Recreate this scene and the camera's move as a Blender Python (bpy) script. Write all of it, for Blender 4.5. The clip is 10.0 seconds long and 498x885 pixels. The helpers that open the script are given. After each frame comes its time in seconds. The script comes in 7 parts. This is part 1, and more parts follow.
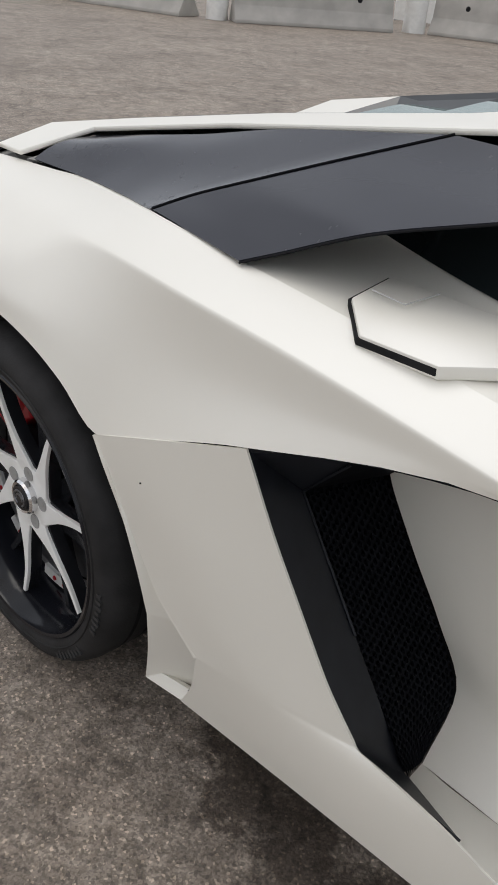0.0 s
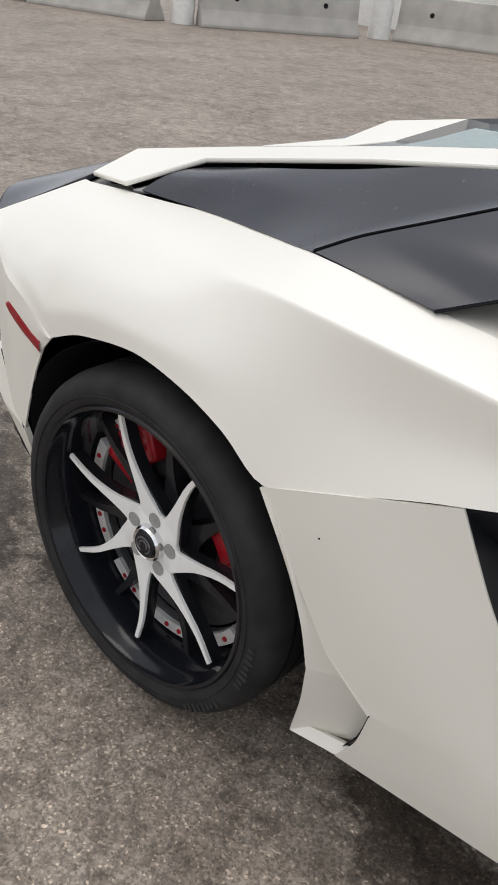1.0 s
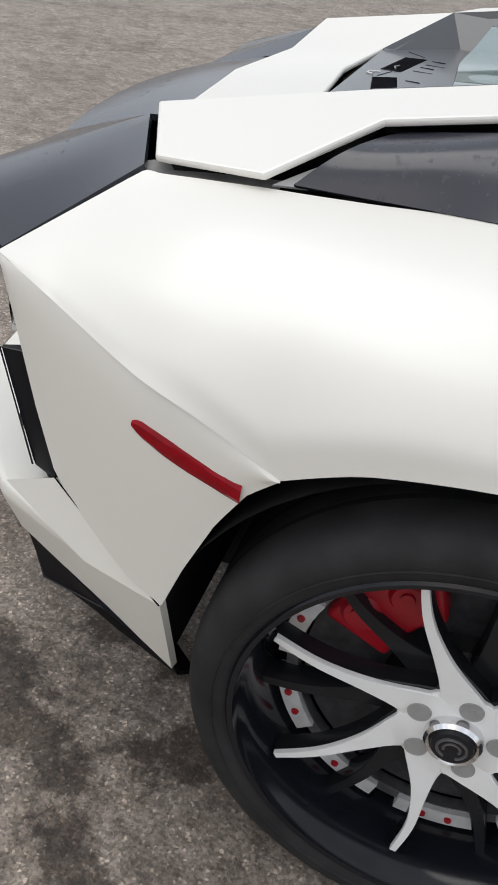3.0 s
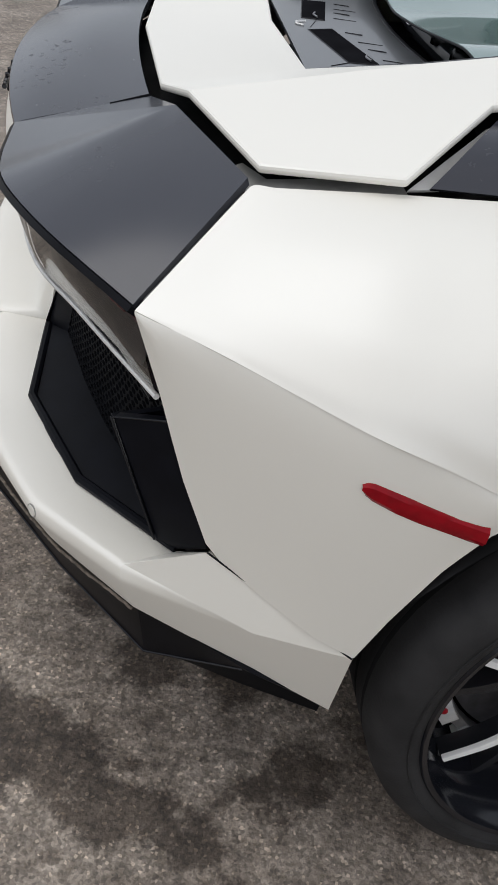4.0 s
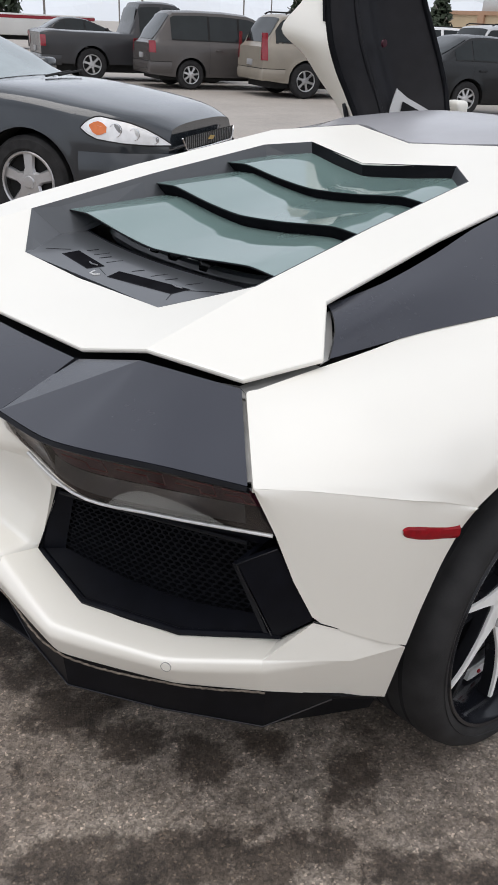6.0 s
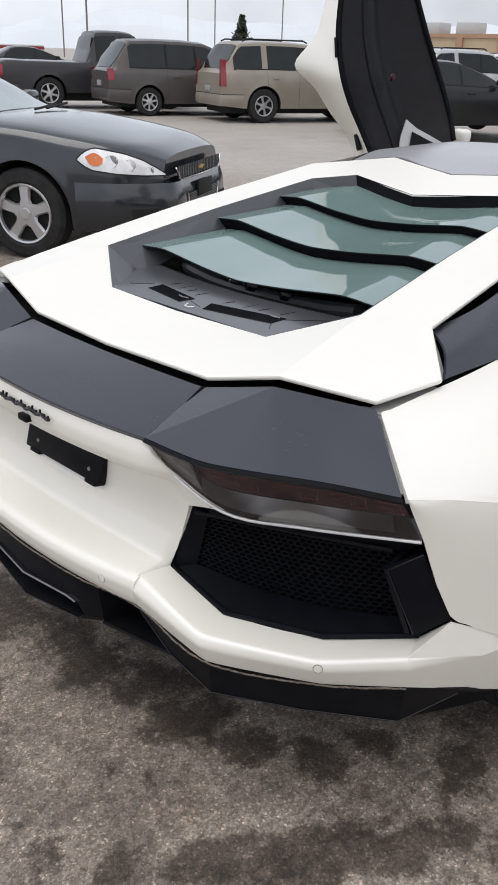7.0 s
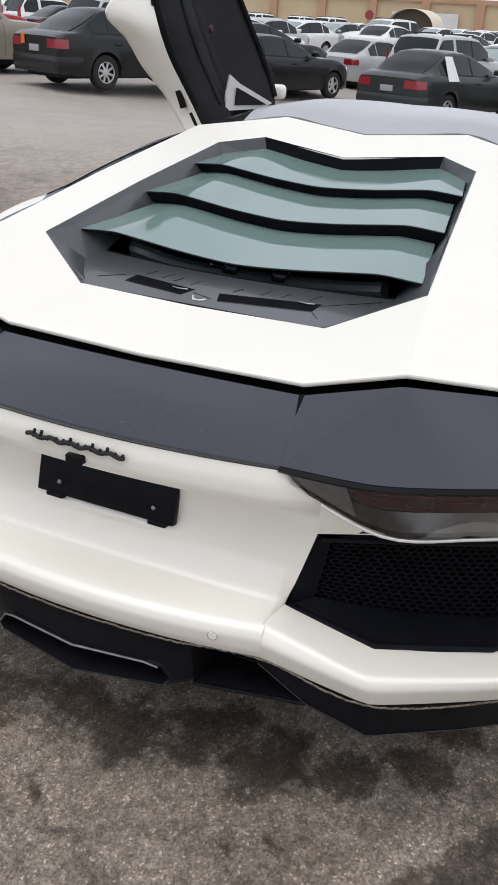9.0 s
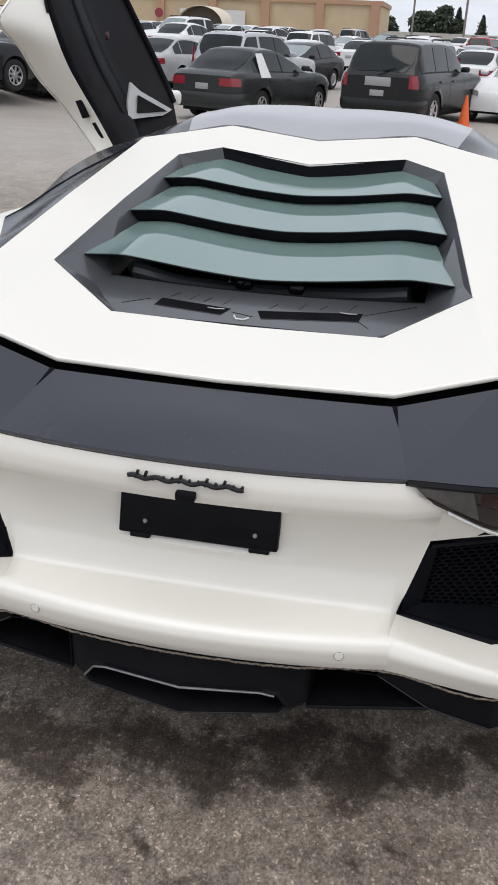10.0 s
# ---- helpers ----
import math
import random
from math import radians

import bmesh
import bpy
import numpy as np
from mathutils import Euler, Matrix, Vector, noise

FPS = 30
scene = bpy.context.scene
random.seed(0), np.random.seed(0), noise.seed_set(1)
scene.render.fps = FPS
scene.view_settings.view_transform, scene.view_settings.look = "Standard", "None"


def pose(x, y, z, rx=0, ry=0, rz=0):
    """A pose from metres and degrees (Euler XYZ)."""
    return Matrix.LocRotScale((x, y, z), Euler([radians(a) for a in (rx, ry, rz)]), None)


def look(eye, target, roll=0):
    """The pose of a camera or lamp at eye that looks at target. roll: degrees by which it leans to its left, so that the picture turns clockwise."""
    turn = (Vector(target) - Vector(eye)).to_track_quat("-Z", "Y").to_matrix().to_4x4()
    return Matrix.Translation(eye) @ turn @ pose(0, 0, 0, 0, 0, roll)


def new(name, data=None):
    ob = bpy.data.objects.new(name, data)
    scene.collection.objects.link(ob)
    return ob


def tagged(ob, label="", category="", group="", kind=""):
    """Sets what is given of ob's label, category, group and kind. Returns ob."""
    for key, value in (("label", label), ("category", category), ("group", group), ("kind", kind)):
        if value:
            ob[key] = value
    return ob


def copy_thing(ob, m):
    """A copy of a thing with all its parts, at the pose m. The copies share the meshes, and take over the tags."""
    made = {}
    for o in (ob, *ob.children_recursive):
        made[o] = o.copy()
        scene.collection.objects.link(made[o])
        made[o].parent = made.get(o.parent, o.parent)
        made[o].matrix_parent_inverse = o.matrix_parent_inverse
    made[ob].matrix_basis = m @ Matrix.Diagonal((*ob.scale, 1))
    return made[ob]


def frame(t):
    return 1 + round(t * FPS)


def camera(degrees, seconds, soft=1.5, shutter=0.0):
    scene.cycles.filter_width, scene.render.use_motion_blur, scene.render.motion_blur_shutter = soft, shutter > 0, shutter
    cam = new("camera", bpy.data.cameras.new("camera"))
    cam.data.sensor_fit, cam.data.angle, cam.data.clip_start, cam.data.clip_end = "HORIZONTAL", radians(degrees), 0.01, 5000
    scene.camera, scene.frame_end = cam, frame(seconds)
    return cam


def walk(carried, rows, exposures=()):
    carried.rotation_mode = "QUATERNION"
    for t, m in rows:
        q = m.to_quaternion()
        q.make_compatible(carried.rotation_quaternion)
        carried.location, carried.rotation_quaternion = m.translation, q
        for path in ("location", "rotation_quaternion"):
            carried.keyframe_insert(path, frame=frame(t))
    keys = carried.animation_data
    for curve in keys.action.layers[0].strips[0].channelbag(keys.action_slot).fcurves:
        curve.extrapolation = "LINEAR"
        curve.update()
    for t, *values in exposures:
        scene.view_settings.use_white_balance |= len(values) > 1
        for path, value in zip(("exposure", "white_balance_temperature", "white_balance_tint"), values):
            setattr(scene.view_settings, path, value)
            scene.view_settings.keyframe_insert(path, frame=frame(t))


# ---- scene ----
cam = camera(31.929, 10.0, soft=1.65)
PATH = [
    (0.0, 1.3179, -1.7263, 1.3489, 59.921, -4.194, 46.748),
    (0.5, 1.2137, -1.8321, 1.3577, 59.829, -4.122, 45.856),
    (1.0, 1.0189, -1.9132, 1.3650, 60.260, -4.881, 43.707),
    (1.5, 0.7239, -1.8766, 1.3128, 58.881, -6.612, 42.180),
    (2.0, 0.4240, -1.8955, 1.2711, 56.841, -7.941, 36.194),
    (2.5, 0.1466, -1.9035, 1.2810, 55.746, -7.453, 26.076),
    (2.7, 0.0506, -1.8507, 1.2466, 55.851, -6.607, 24.000),
    (3.8, -0.6139, -1.6872, 1.2511, 53.066, -8.271, -2.391),
    (4.0, -0.7089, -1.6610, 1.2433, 52.679, -8.813, -5.043),
    (4.5, -0.9454, -1.5513, 1.2640, 53.992, -9.146, -15.858),
    (5.0, -1.2022, -1.5566, 1.3343, 58.674, -7.405, -31.762),
    (5.2, -1.3002, -1.6043, 1.3665, 61.680, -5.581, -35.739),
    (6.3, -1.5921, -1.7912, 1.4940, 64.818, -2.119, -41.184),
    (6.5, -1.6699, -1.7539, 1.5060, 65.138, -1.685, -41.196),
    (7.0, -1.8445, -1.6343, 1.5115, 65.831, -1.578, -44.540),
    (7.5, -1.8293, -1.4411, 1.4643, 65.124, -3.562, -48.038),
    (8.0, -1.7884, -1.2170, 1.4673, 64.740, -3.750, -51.305),
    (8.5, -1.9677, -1.0388, 1.4765, 64.372, -2.767, -59.319),
    (9.0, -2.0831, -0.8186, 1.4777, 63.927, -3.028, -66.053),
    (9.5, -2.0560, -0.5608, 1.4877, 64.484, -2.929, -70.536),
    (10.0, -2.1991, -0.3375, 1.4872, 64.376, -2.278, -78.741),
]
walk(cam, [(t, pose(x, y, z, rx, ry, rz)) for t, x, y, z, rx, ry, rz in PATH], [(0.0, -0.10, 6750, 10.5), (0.5, 0.02, 6760, 10.5), (1.0, 0.12, 6780, 10.5), (2.0, 0.10, 6660, 10.5), (2.5, 0.12, 6590, 10), (4.0, -0.07, 6560, 10), (4.5, 0.03, 6560, 10), (5.0, 0.04, 6560, 10.5), (6.5, 0.20, 6570, 11.5), (9.5, 0.20, 6570, 11.5), (10.0, 0.13, 6570, 11.5)])

# ---------------- light ----------------
world = bpy.data.worlds.new("overcast_sky")
scene.world = world
world.use_nodes = True
wn, wl = world.node_tree.nodes, world.node_tree.links
sky = wn.new("ShaderNodeTexSky")
sky.sky_type, sky.sun_disc = "NISHITA", False
sky.sun_elevation, sky.sun_rotation = radians(52), radians(200)
sky.air_density, sky.dust_density = 1.0, 4.0
grey = wn.new("ShaderNodeMix")
grey.data_type = "RGBA"
grey.inputs[0].default_value = 0.82
wl.new(sky.outputs[0], grey.inputs[6])
grey.inputs[7].default_value = (7.45, 7.9, 8.6, 1)
# soft uneven cloud cover
wtc, cloud, depth, shade = wn.new("ShaderNodeTexCoord"), wn.new("ShaderNodeTexNoise"), wn.new("ShaderNodeMapRange"), wn.new("ShaderNodeMix")
cloud.inputs["Scale"].default_value, cloud.inputs["Detail"].default_value, cloud.inputs["Roughness"].default_value = 3.2, 5, 0.55
wl.new(wtc.outputs["Generated"], cloud.inputs["Vector"])
depth.inputs[1].default_value, depth.inputs[2].default_value, depth.inputs[3].default_value, depth.inputs[4].default_value = 0.32, 0.68, 0.74, 1.22
wl.new(cloud.outputs["Fac"], depth.inputs[0])
shade.data_type, shade.blend_type = "RGBA", "MULTIPLY"
shade.inputs[0].default_value = 1.0
wl.new(grey.outputs[2], shade.inputs[6])
wl.new(depth.outputs[0], shade.inputs[7])
wl.new(shade.outputs[2], wn["Background"].inputs[0])
wn["Background"].inputs[1].default_value = 0.115
sun = new("sun", bpy.data.lights.new("sun", "SUN"))
sun.data.energy, sun.data.angle, sun.data.color = 1.0, radians(40), (1.0, 0.97, 0.93)
sun.matrix_world = look((-4, 2, 12), (0, 0, 0))


# ---------------- materials ----------------
def material(name, color, rough=0.5, metal=0.0, coat=0.0, vary=0.06, scale=8.0, bump=0.0, bump_scale=300.0, spec=0.5, rough_vary=0.0):
    m = bpy.data.materials.new(name)
    m.use_nodes = True
    n, l = m.node_tree.nodes, m.node_tree.links
    b = n["Principled BSDF"]
    b.inputs["Roughness"].default_value = rough
    b.inputs["Metallic"].default_value = metal
    b.inputs["Coat Weight"].default_value = coat
    b.inputs["Coat Roughness"].default_value = 0.08
    b.inputs["Specular IOR Level"].default_value = spec
    tc = n.new("ShaderNodeTexCoord")
    tex = n.new("ShaderNodeTexNoise")
    tex.inputs["Scale"].default_value, tex.inputs["Detail"].default_value = scale, 6
    l.new(tc.outputs["Object"], tex.inputs["Vector"])
    ramp = n.new("ShaderNodeValToRGB")
    ramp.color_ramp.elements[0].position, ramp.color_ramp.elements[1].position = 0.3, 0.7
    ramp.color_ramp.elements[0].color = (*[c * (1 - vary) for c in color], 1)
    ramp.color_ramp.elements[1].color = (*[min(1, c * (1 + vary)) for c in color], 1)
    l.new(tex.outputs["Fac"], ramp.inputs[0])
    l.new(ramp.outputs[0], b.inputs["Base Color"])
    if rough_vary:
        mr = n.new("ShaderNodeMapRange")
        mr.inputs[3].default_value, mr.inputs[4].default_value = rough - rough_vary, rough + rough_vary
        l.new(tex.outputs["Fac"], mr.inputs[0])
        l.new(mr.outputs[0], b.inputs["Roughness"])
    if bump:
        fine = n.new("ShaderNodeTexNoise")
        fine.inputs["Scale"].default_value, fine.inputs["Detail"].default_value = bump_scale, 4
        l.new(tc.outputs["Object"], fine.inputs["Vector"])
        bp = n.new("ShaderNodeBump")
        bp.inputs["Strength"].default_value, bp.inputs["Distance"].default_value = bump, 0.002
        l.new(fine.outputs["Fac"], bp.inputs["Height"])
        l.new(bp.outputs[0], b.inputs["Normal"])
    return m


WHITE = material("satin_pearl_white", (0.815, 0.786, 0.706), 0.40, 0, 0.0, 0.012, 2.5, 0.03, 900, 0.5, 0.03)
GREYWRAP = material("satin_charcoal_panel", (0.037, 0.039, 0.0495), 0.19, 0, 0.0, 0.10, 2.2, 0.015, 260, 0.46, 0.03)
SHELFGREY = material("satin_grey_shelf", (0.062, 0.066, 0.072), 0.30, 0, 0.3, 0.15, 4, 0.03, 300, 0.5, 0.05)


def pearl(m, share, tint):
    """Mica flakes over the white base: a broad lobe of bluish gloss."""
    n, l = m.node_tree.nodes, m.node_tree.links
    flake, mx = n.new("ShaderNodeBsdfGlossy"), n.new("ShaderNodeMixShader")
    flake.inputs["Color"].default_value = (*tint, 1)
    flake.inputs["Roughness"].default_value = 0.48
    mx.inputs[0].default_value = share
    l.new(n["Principled BSDF"].outputs[0], mx.inputs[1])
    l.new(flake.outputs[0], mx.inputs[2])
    l.new(mx.outputs[0], n["Material Output"].inputs[0])


pearl(WHITE, 0.10, (0.84, 0.90, 1.0))
# The roof's sky reflection is put into this pale base colour.
ROOFWRAP = material("sky_sheen_roof_grey", (0.34, 0.34, 0.357), 0.24, 0, 0.0, 0.12, 2.2, 0.02, 260, 0.6, 0.04)


def water_marks(m):
    """Dried drops: small dull specks on the gloss."""
    n, l = m.node_tree.nodes, m.node_tree.links
    b = n["Principled BSDF"]
    tc = n.new("ShaderNodeTexCoord")
    speck, zone = n.new("ShaderNodeTexNoise"), n.new("ShaderNodeTexNoise")
    speck.inputs["Scale"].default_value, speck.inputs["Detail"].default_value = 70, 5
    zone.inputs["Scale"].default_value, zone.inputs["Detail"].default_value = 5, 3
    prod = n.new("ShaderNodeMath")
    prod.operation = "MULTIPLY"
    for k, t in enumerate((speck, zone)):
        l.new(tc.outputs["Object"], t.inputs["Vector"])
        l.new(t.outputs["Fac"], prod.inputs[k])
    rg = n.new("ShaderNodeMapRange")
    rg.inputs[1].default_value, rg.inputs[2].default_value, rg.inputs[3].default_value, rg.inputs[4].default_value = 0.372, 0.405, 0.0, 0.22
    l.new(prod.outputs[0], rg.inputs[0])
    add = n.new("ShaderNodeMath")
    old = b.inputs["Roughness"].links[0].from_socket
    l.new(old, add.inputs[0])
    l.new(rg.outputs[0], add.inputs[1])
    l.new(add.outputs[0], b.inputs["Roughness"])


water_marks(GREYWRAP)
BLACK = material("black_plastic", (0.0065, 0.0068, 0.0088), 0.40, 0, 0, 0.2, 30, 0.06, 600, 0.10)
MATTBLACK = material("matt_black_plastic", (0.006, 0.0064, 0.008), 0.55, 0, 0, 0.25, 18, 0.06, 600, 0.05)
# Near-black for linings, and for shade painted in gaps and holes.
VOID = material("black_lining_and_gap_shade", (0.019, 0.019, 0.020), 0.9, 0, 0, 0.2, 20, 0, 300, 0.1)
# Black that paints the shade of holes and gaps.
DEEP = material("painted_hole_shade", (0.010, 0.0102, 0.012), 0.95, 0, 0, 0.2, 20, 0, 300, 0.0)
GRILLEBLACK = material("blue_black_grille_plastic", (0.0040, 0.0045, 0.0072), 0.5, 0, 0, 0.25, 24, 0.05, 500, 0.10)
PRIMER = material("grey_primer_channel", (0.30, 0.297, 0.285), 0.55, 0, 0, 0.2, 20)
PALEPRIMER = material("pale_primer_edge", (0.46, 0.455, 0.44), 0.5, 0, 0, 0.12, 20)
GLOSSBLACK = material("gloss_black", (0.013, 0.0135, 0.016), 0.20, 0, 0.0, 0.1, 12, 0, 300, 0.30)
RUBBER = material("tyre_rubber", (0.0240, 0.0236, 0.0242), 0.70, 0, 0, 0.35, 14, 0.3, 220, 0.22)
MARKGREY = material("worn_tyre_marking", (0.0225, 0.0225, 0.0232), 0.7, 0, 0, 0.3, 60)
SPOKE = material("white_alloy_paint", (0.84, 0.84, 0.82), 0.36, 0.0, 0.0, 0.03, 20, 0.04, 800)
CHROME = material("chrome", (0.78, 0.78, 0.79), 0.12, 1.0, 0, 0.03, 30)
STEEL = material("disc_steel", (0.30, 0.30, 0.31), 0.4, 0.9, 0, 0.2, 60)
RIMBLACK = material("gloss_blue_black_rim", (0.0085, 0.0092, 0.0125), 0.13, 0, 0.0, 0.12, 12, 0, 300, 0.34)
DISCDARK = material("dark_brake_disc", (0.055, 0.055, 0.06), 0.42, 0.5, 0, 0.3, 60)
STEELPALE = material("pale_machined_metal", (0.70, 0.70, 0.69), 0.45, 0.3, 0, 0.1, 60)
BRAKERED = material("red_caliper_paint", (0.32, 0.006, 0.014), 0.34, 0, 0.0, 0.12, 30)
REDLENS = material("red_lens", (0.27, 0.002, 0.008), 0.16, 0, 0.0, 0.15, 60, 0, 300, 0.22)
DIMRED = material("unlit_red_behind_smoke", (0.050, 0.009, 0.018), 0.3, 0, 0.0, 0.35, 22, 0, 300, 0.2)
REDLINE = material("red_light_guide", (0.20, 0.035, 0.045), 0.3, 0, 0, 0.4, 30, 0, 300, 0.3)
BANDGREY = material("smoked_reflector_band", (0.24, 0.24, 0.25), 0.20, 0.6, 0.0, 0.22, 14, 0.02, 60)
SMOKE = material("smoked_lamp_lens", (0.028, 0.022, 0.024), 0.14, 0, 0.2, 0.2, 30)
LAMPWHITE = material("bright_headlamp_lining", (0.80, 0.80, 0.80), 0.22, 0.25, 0.3, 0.10, 20)
CLEARLAMP = material("clear_lamp", (0.50, 0.51, 0.52), 0.09, 0.55, 0.8, 0.15, 25)
PALELENS = material("clear_lens_over_grey", (0.26, 0.26, 0.265), 0.10, 0, 0.6, 0.2, 30)
AMBER = material("amber_lens", (0.70, 0.17, 0.03), 0.2, 0, 0.6, 0.1, 30)
DARKGLASS = material("dark_car_glass", (0.012, 0.016, 0.017), 0.05, 0, 0.0, 0.2, 3, 0, 300, 0.30)
# Sky light on the windscreens is put into this paler glass colour.
PALEGLASS = material("sky_lit_windscreen", (0.20, 0.25, 0.25), 0.06, 0, 0.6, 0.15, 3)
DIRT = material("dried_dirt", (0.16, 0.135, 0.11), 0.95, 0, 0, 0.5, 120, 0.6, 500)
LEATHER = material("black_leather", (0.0075, 0.0075, 0.0095), 0.42, 0, 0, 0.2, 20, 0.2, 400, 0.16)
CONCRETE = material("concrete", (0.42, 0.40, 0.37), 0.85, 0, 0, 0.14, 3, 0.5, 60)
STUCCO = material("tan_stucco", (0.52, 0.41, 0.27), 0.9, 0, 0, 0.06, 0.6, 0.3, 20)
STUCCODARK = material("brown_stucco_trim", (0.42, 0.26, 0.17), 0.9, 0, 0, 0.06, 0.6)


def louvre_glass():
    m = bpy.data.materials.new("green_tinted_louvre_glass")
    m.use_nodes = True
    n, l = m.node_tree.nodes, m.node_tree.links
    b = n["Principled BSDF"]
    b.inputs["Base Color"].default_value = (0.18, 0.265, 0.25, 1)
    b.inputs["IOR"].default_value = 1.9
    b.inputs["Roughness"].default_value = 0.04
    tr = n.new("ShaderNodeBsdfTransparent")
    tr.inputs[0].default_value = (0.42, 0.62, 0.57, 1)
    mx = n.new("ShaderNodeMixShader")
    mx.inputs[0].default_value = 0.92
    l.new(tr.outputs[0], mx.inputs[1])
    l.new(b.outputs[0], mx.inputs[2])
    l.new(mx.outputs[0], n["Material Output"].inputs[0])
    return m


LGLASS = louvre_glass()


def lamp_lens():
    m = bpy.data.materials.new("glossy_smoked_lens")
    m.use_nodes = True
    n, l = m.node_tree.nodes, m.node_tree.links
    clear, gloss, mx, fr = n.new("ShaderNodeBsdfTransparent"), n.new("ShaderNodeBsdfGlossy"), n.new("ShaderNodeMixShader"), n.new("ShaderNodeFresnel")
    clear.inputs[0].default_value = (0.93, 0.92, 0.92, 1)
    gloss.inputs["Roughness"].default_value = 0.05
    fr.inputs["IOR"].default_value = 1.75
    l.new(fr.outputs[0], mx.inputs[0])
    l.new(clear.outputs[0], mx.inputs[1])
    l.new(gloss.outputs[0], mx.inputs[2])
    l.new(mx.outputs[0], n["Material Output"].inputs[0])
    return m


LENS = lamp_lens()


def asphalt():
    m = bpy.data.materials.new("worn_stained_asphalt")
    m.use_nodes = True
    n, l = m.node_tree.nodes, m.node_tree.links
    b = n["Principled BSDF"]
    b.inputs["Roughness"].default_value = 0.62
    tc = n.new("ShaderNodeTexCoord")

    def noise_tex(scale, detail=6, rough=0.6):
        t = n.new("ShaderNodeTexNoise")
        t.inputs["Scale"].default_value, t.inputs["Detail"].default_value, t.inputs["Roughness"].default_value = scale, detail, rough
        l.new(tc.outputs["Object"], t.inputs["Vector"])
        return t

    def ramp(src, p0, p1, c0, c1):
        r = n.new("ShaderNodeValToRGB")
        r.color_ramp.elements[0].position, r.color_ramp.elements[1].position = p0, p1
        r.color_ramp.elements[0].color, r.color_ramp.elements[1].color = (*c0, 1), (*c1, 1)
        l.new(src, r.inputs[0])
        return r

    def mult(a, c, fac=1.0):
        x = n.new("ShaderNodeMix")
        x.data_type, x.blend_type = "RGBA", "MULTIPLY"
        x.inputs[0].default_value = fac
        l.new(a, x.inputs[6])
        l.new(c, x.inputs[7])
        return x.outputs[2]

    base = ramp(noise_tex(0.5, 5).outputs["Fac"], 0.3, 0.7, (0.285, 0.241, 0.205), (0.362, 0.313, 0.270))
    stone = n.new("ShaderNodeTexVoronoi")
    stone.inputs["Scale"].default_value = 210
    l.new(tc.outputs["Object"], stone.inputs["Vector"])
    sep = n.new("ShaderNodeSeparateColor")
    l.new(stone.outputs["Color"], sep.inputs[0])
    grit = ramp(sep.outputs[0], 0.05, 0.95, (0.58, 0.58, 0.58), (1.28, 1.28, 1.26))
    grit.color_ramp.elements.new(0.95).color = (1.15, 1.15, 1.13, 1)
    grit.color_ramp.elements[2].color = (2.0, 1.96, 1.88, 1)
    pits = ramp(noise_tex(38, 10, 0.82).outputs["Fac"], 0.40, 0.56, (0.62, 0.60, 0.57), (1.06, 1.06, 1.06))
    blot = ramp(noise_tex(9, 8, 0.75).outputs["Fac"], 0.38, 0.58, (0.66, 0.65, 0.64), (1.16, 1.16, 1.16))
    stain = ramp(noise_tex(1.3, 9, 0.70).outputs["Fac"], 0.36, 0.50, (0.50, 0.48, 0.47), (1.0, 1.0, 1.0))
    spots = ramp(noise_tex(10, 5, 0.62).outputs["Fac"], 0.325, 0.365, (0.48, 0.45, 0.43), (1.0, 1.0, 1.0))
    clot = ramp(noise_tex(24, 9, 0.72).outputs["Fac"], 0.38, 0.58, (0.80, 0.79, 0.78), (1.08, 1.08, 1.07))
    patch = ramp(noise_tex(3.2, 7, 0.7).outputs["Fac"], 0.34, 0.60, (0.84, 0.81, 0.79), (1.06, 1.06, 1.06))
    col = mult(base.outputs[0], grit.outputs[0])
    col = mult(col, clot.outputs[0])
    col = mult(col, patch.outputs[0])
    col = mult(col, pits.outputs[0])
    col = mult(col, blot.outputs[0])
    col = mult(col, stain.outputs[0], 0.6)
    col = mult(col, spots.outputs[0], 0.8)
    # Darkens real stains, and puts the car's ground shade into the colour.
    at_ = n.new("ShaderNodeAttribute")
    at_.attribute_name = "stain_shade"
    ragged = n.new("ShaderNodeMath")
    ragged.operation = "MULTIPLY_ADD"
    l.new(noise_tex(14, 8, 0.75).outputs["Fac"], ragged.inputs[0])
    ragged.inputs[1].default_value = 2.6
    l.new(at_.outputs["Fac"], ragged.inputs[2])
    oil_shade = ramp(ragged.outputs[0], 0.0, 1.0, (1.0, 1.0, 1.0), (0.32, 0.295, 0.275))
    oil_shade.color_ramp.elements[0].position, oil_shade.color_ramp.elements[1].position = 0.15, 0.75
    oil_shade_range = n.new("ShaderNodeMapRange")
    oil_shade_range.inputs[1].default_value, oil_shade_range.inputs[2].default_value = 1.68, 2.24
    l.new(ragged.outputs[0], oil_shade_range.inputs[0])
    l.new(oil_shade_range.outputs[0], oil_shade.inputs[0])
    col = mult(col, oil_shade.outputs[0])
    crack = n.new("ShaderNodeTexVoronoi")
    crack.feature = "DISTANCE_TO_EDGE"
    crack.inputs["Scale"].default_value = 0.9
    warp = n.new("ShaderNodeMix")
    warp.data_type = "RGBA"
    warp.inputs[0].default_value = 0.3
    l.new(tc.outputs["Object"], warp.inputs[6])
    l.new(noise_tex(2.2, 8, 0.7).outputs["Color"], warp.inputs[7])
    l.new(warp.outputs[2], crack.inputs["Vector"])
    line = ramp(crack.outputs["Distance"], 0.0, 0.009, (0.35, 0.33, 0.31), (1.0, 1.0, 1.0))
    col = mult(col, line.outputs[0], 0.62)
    # Paler and plainer asphalt ahead of x = 3.5, from the mesh attribute.
    paleness = n.new("ShaderNodeAttribute")
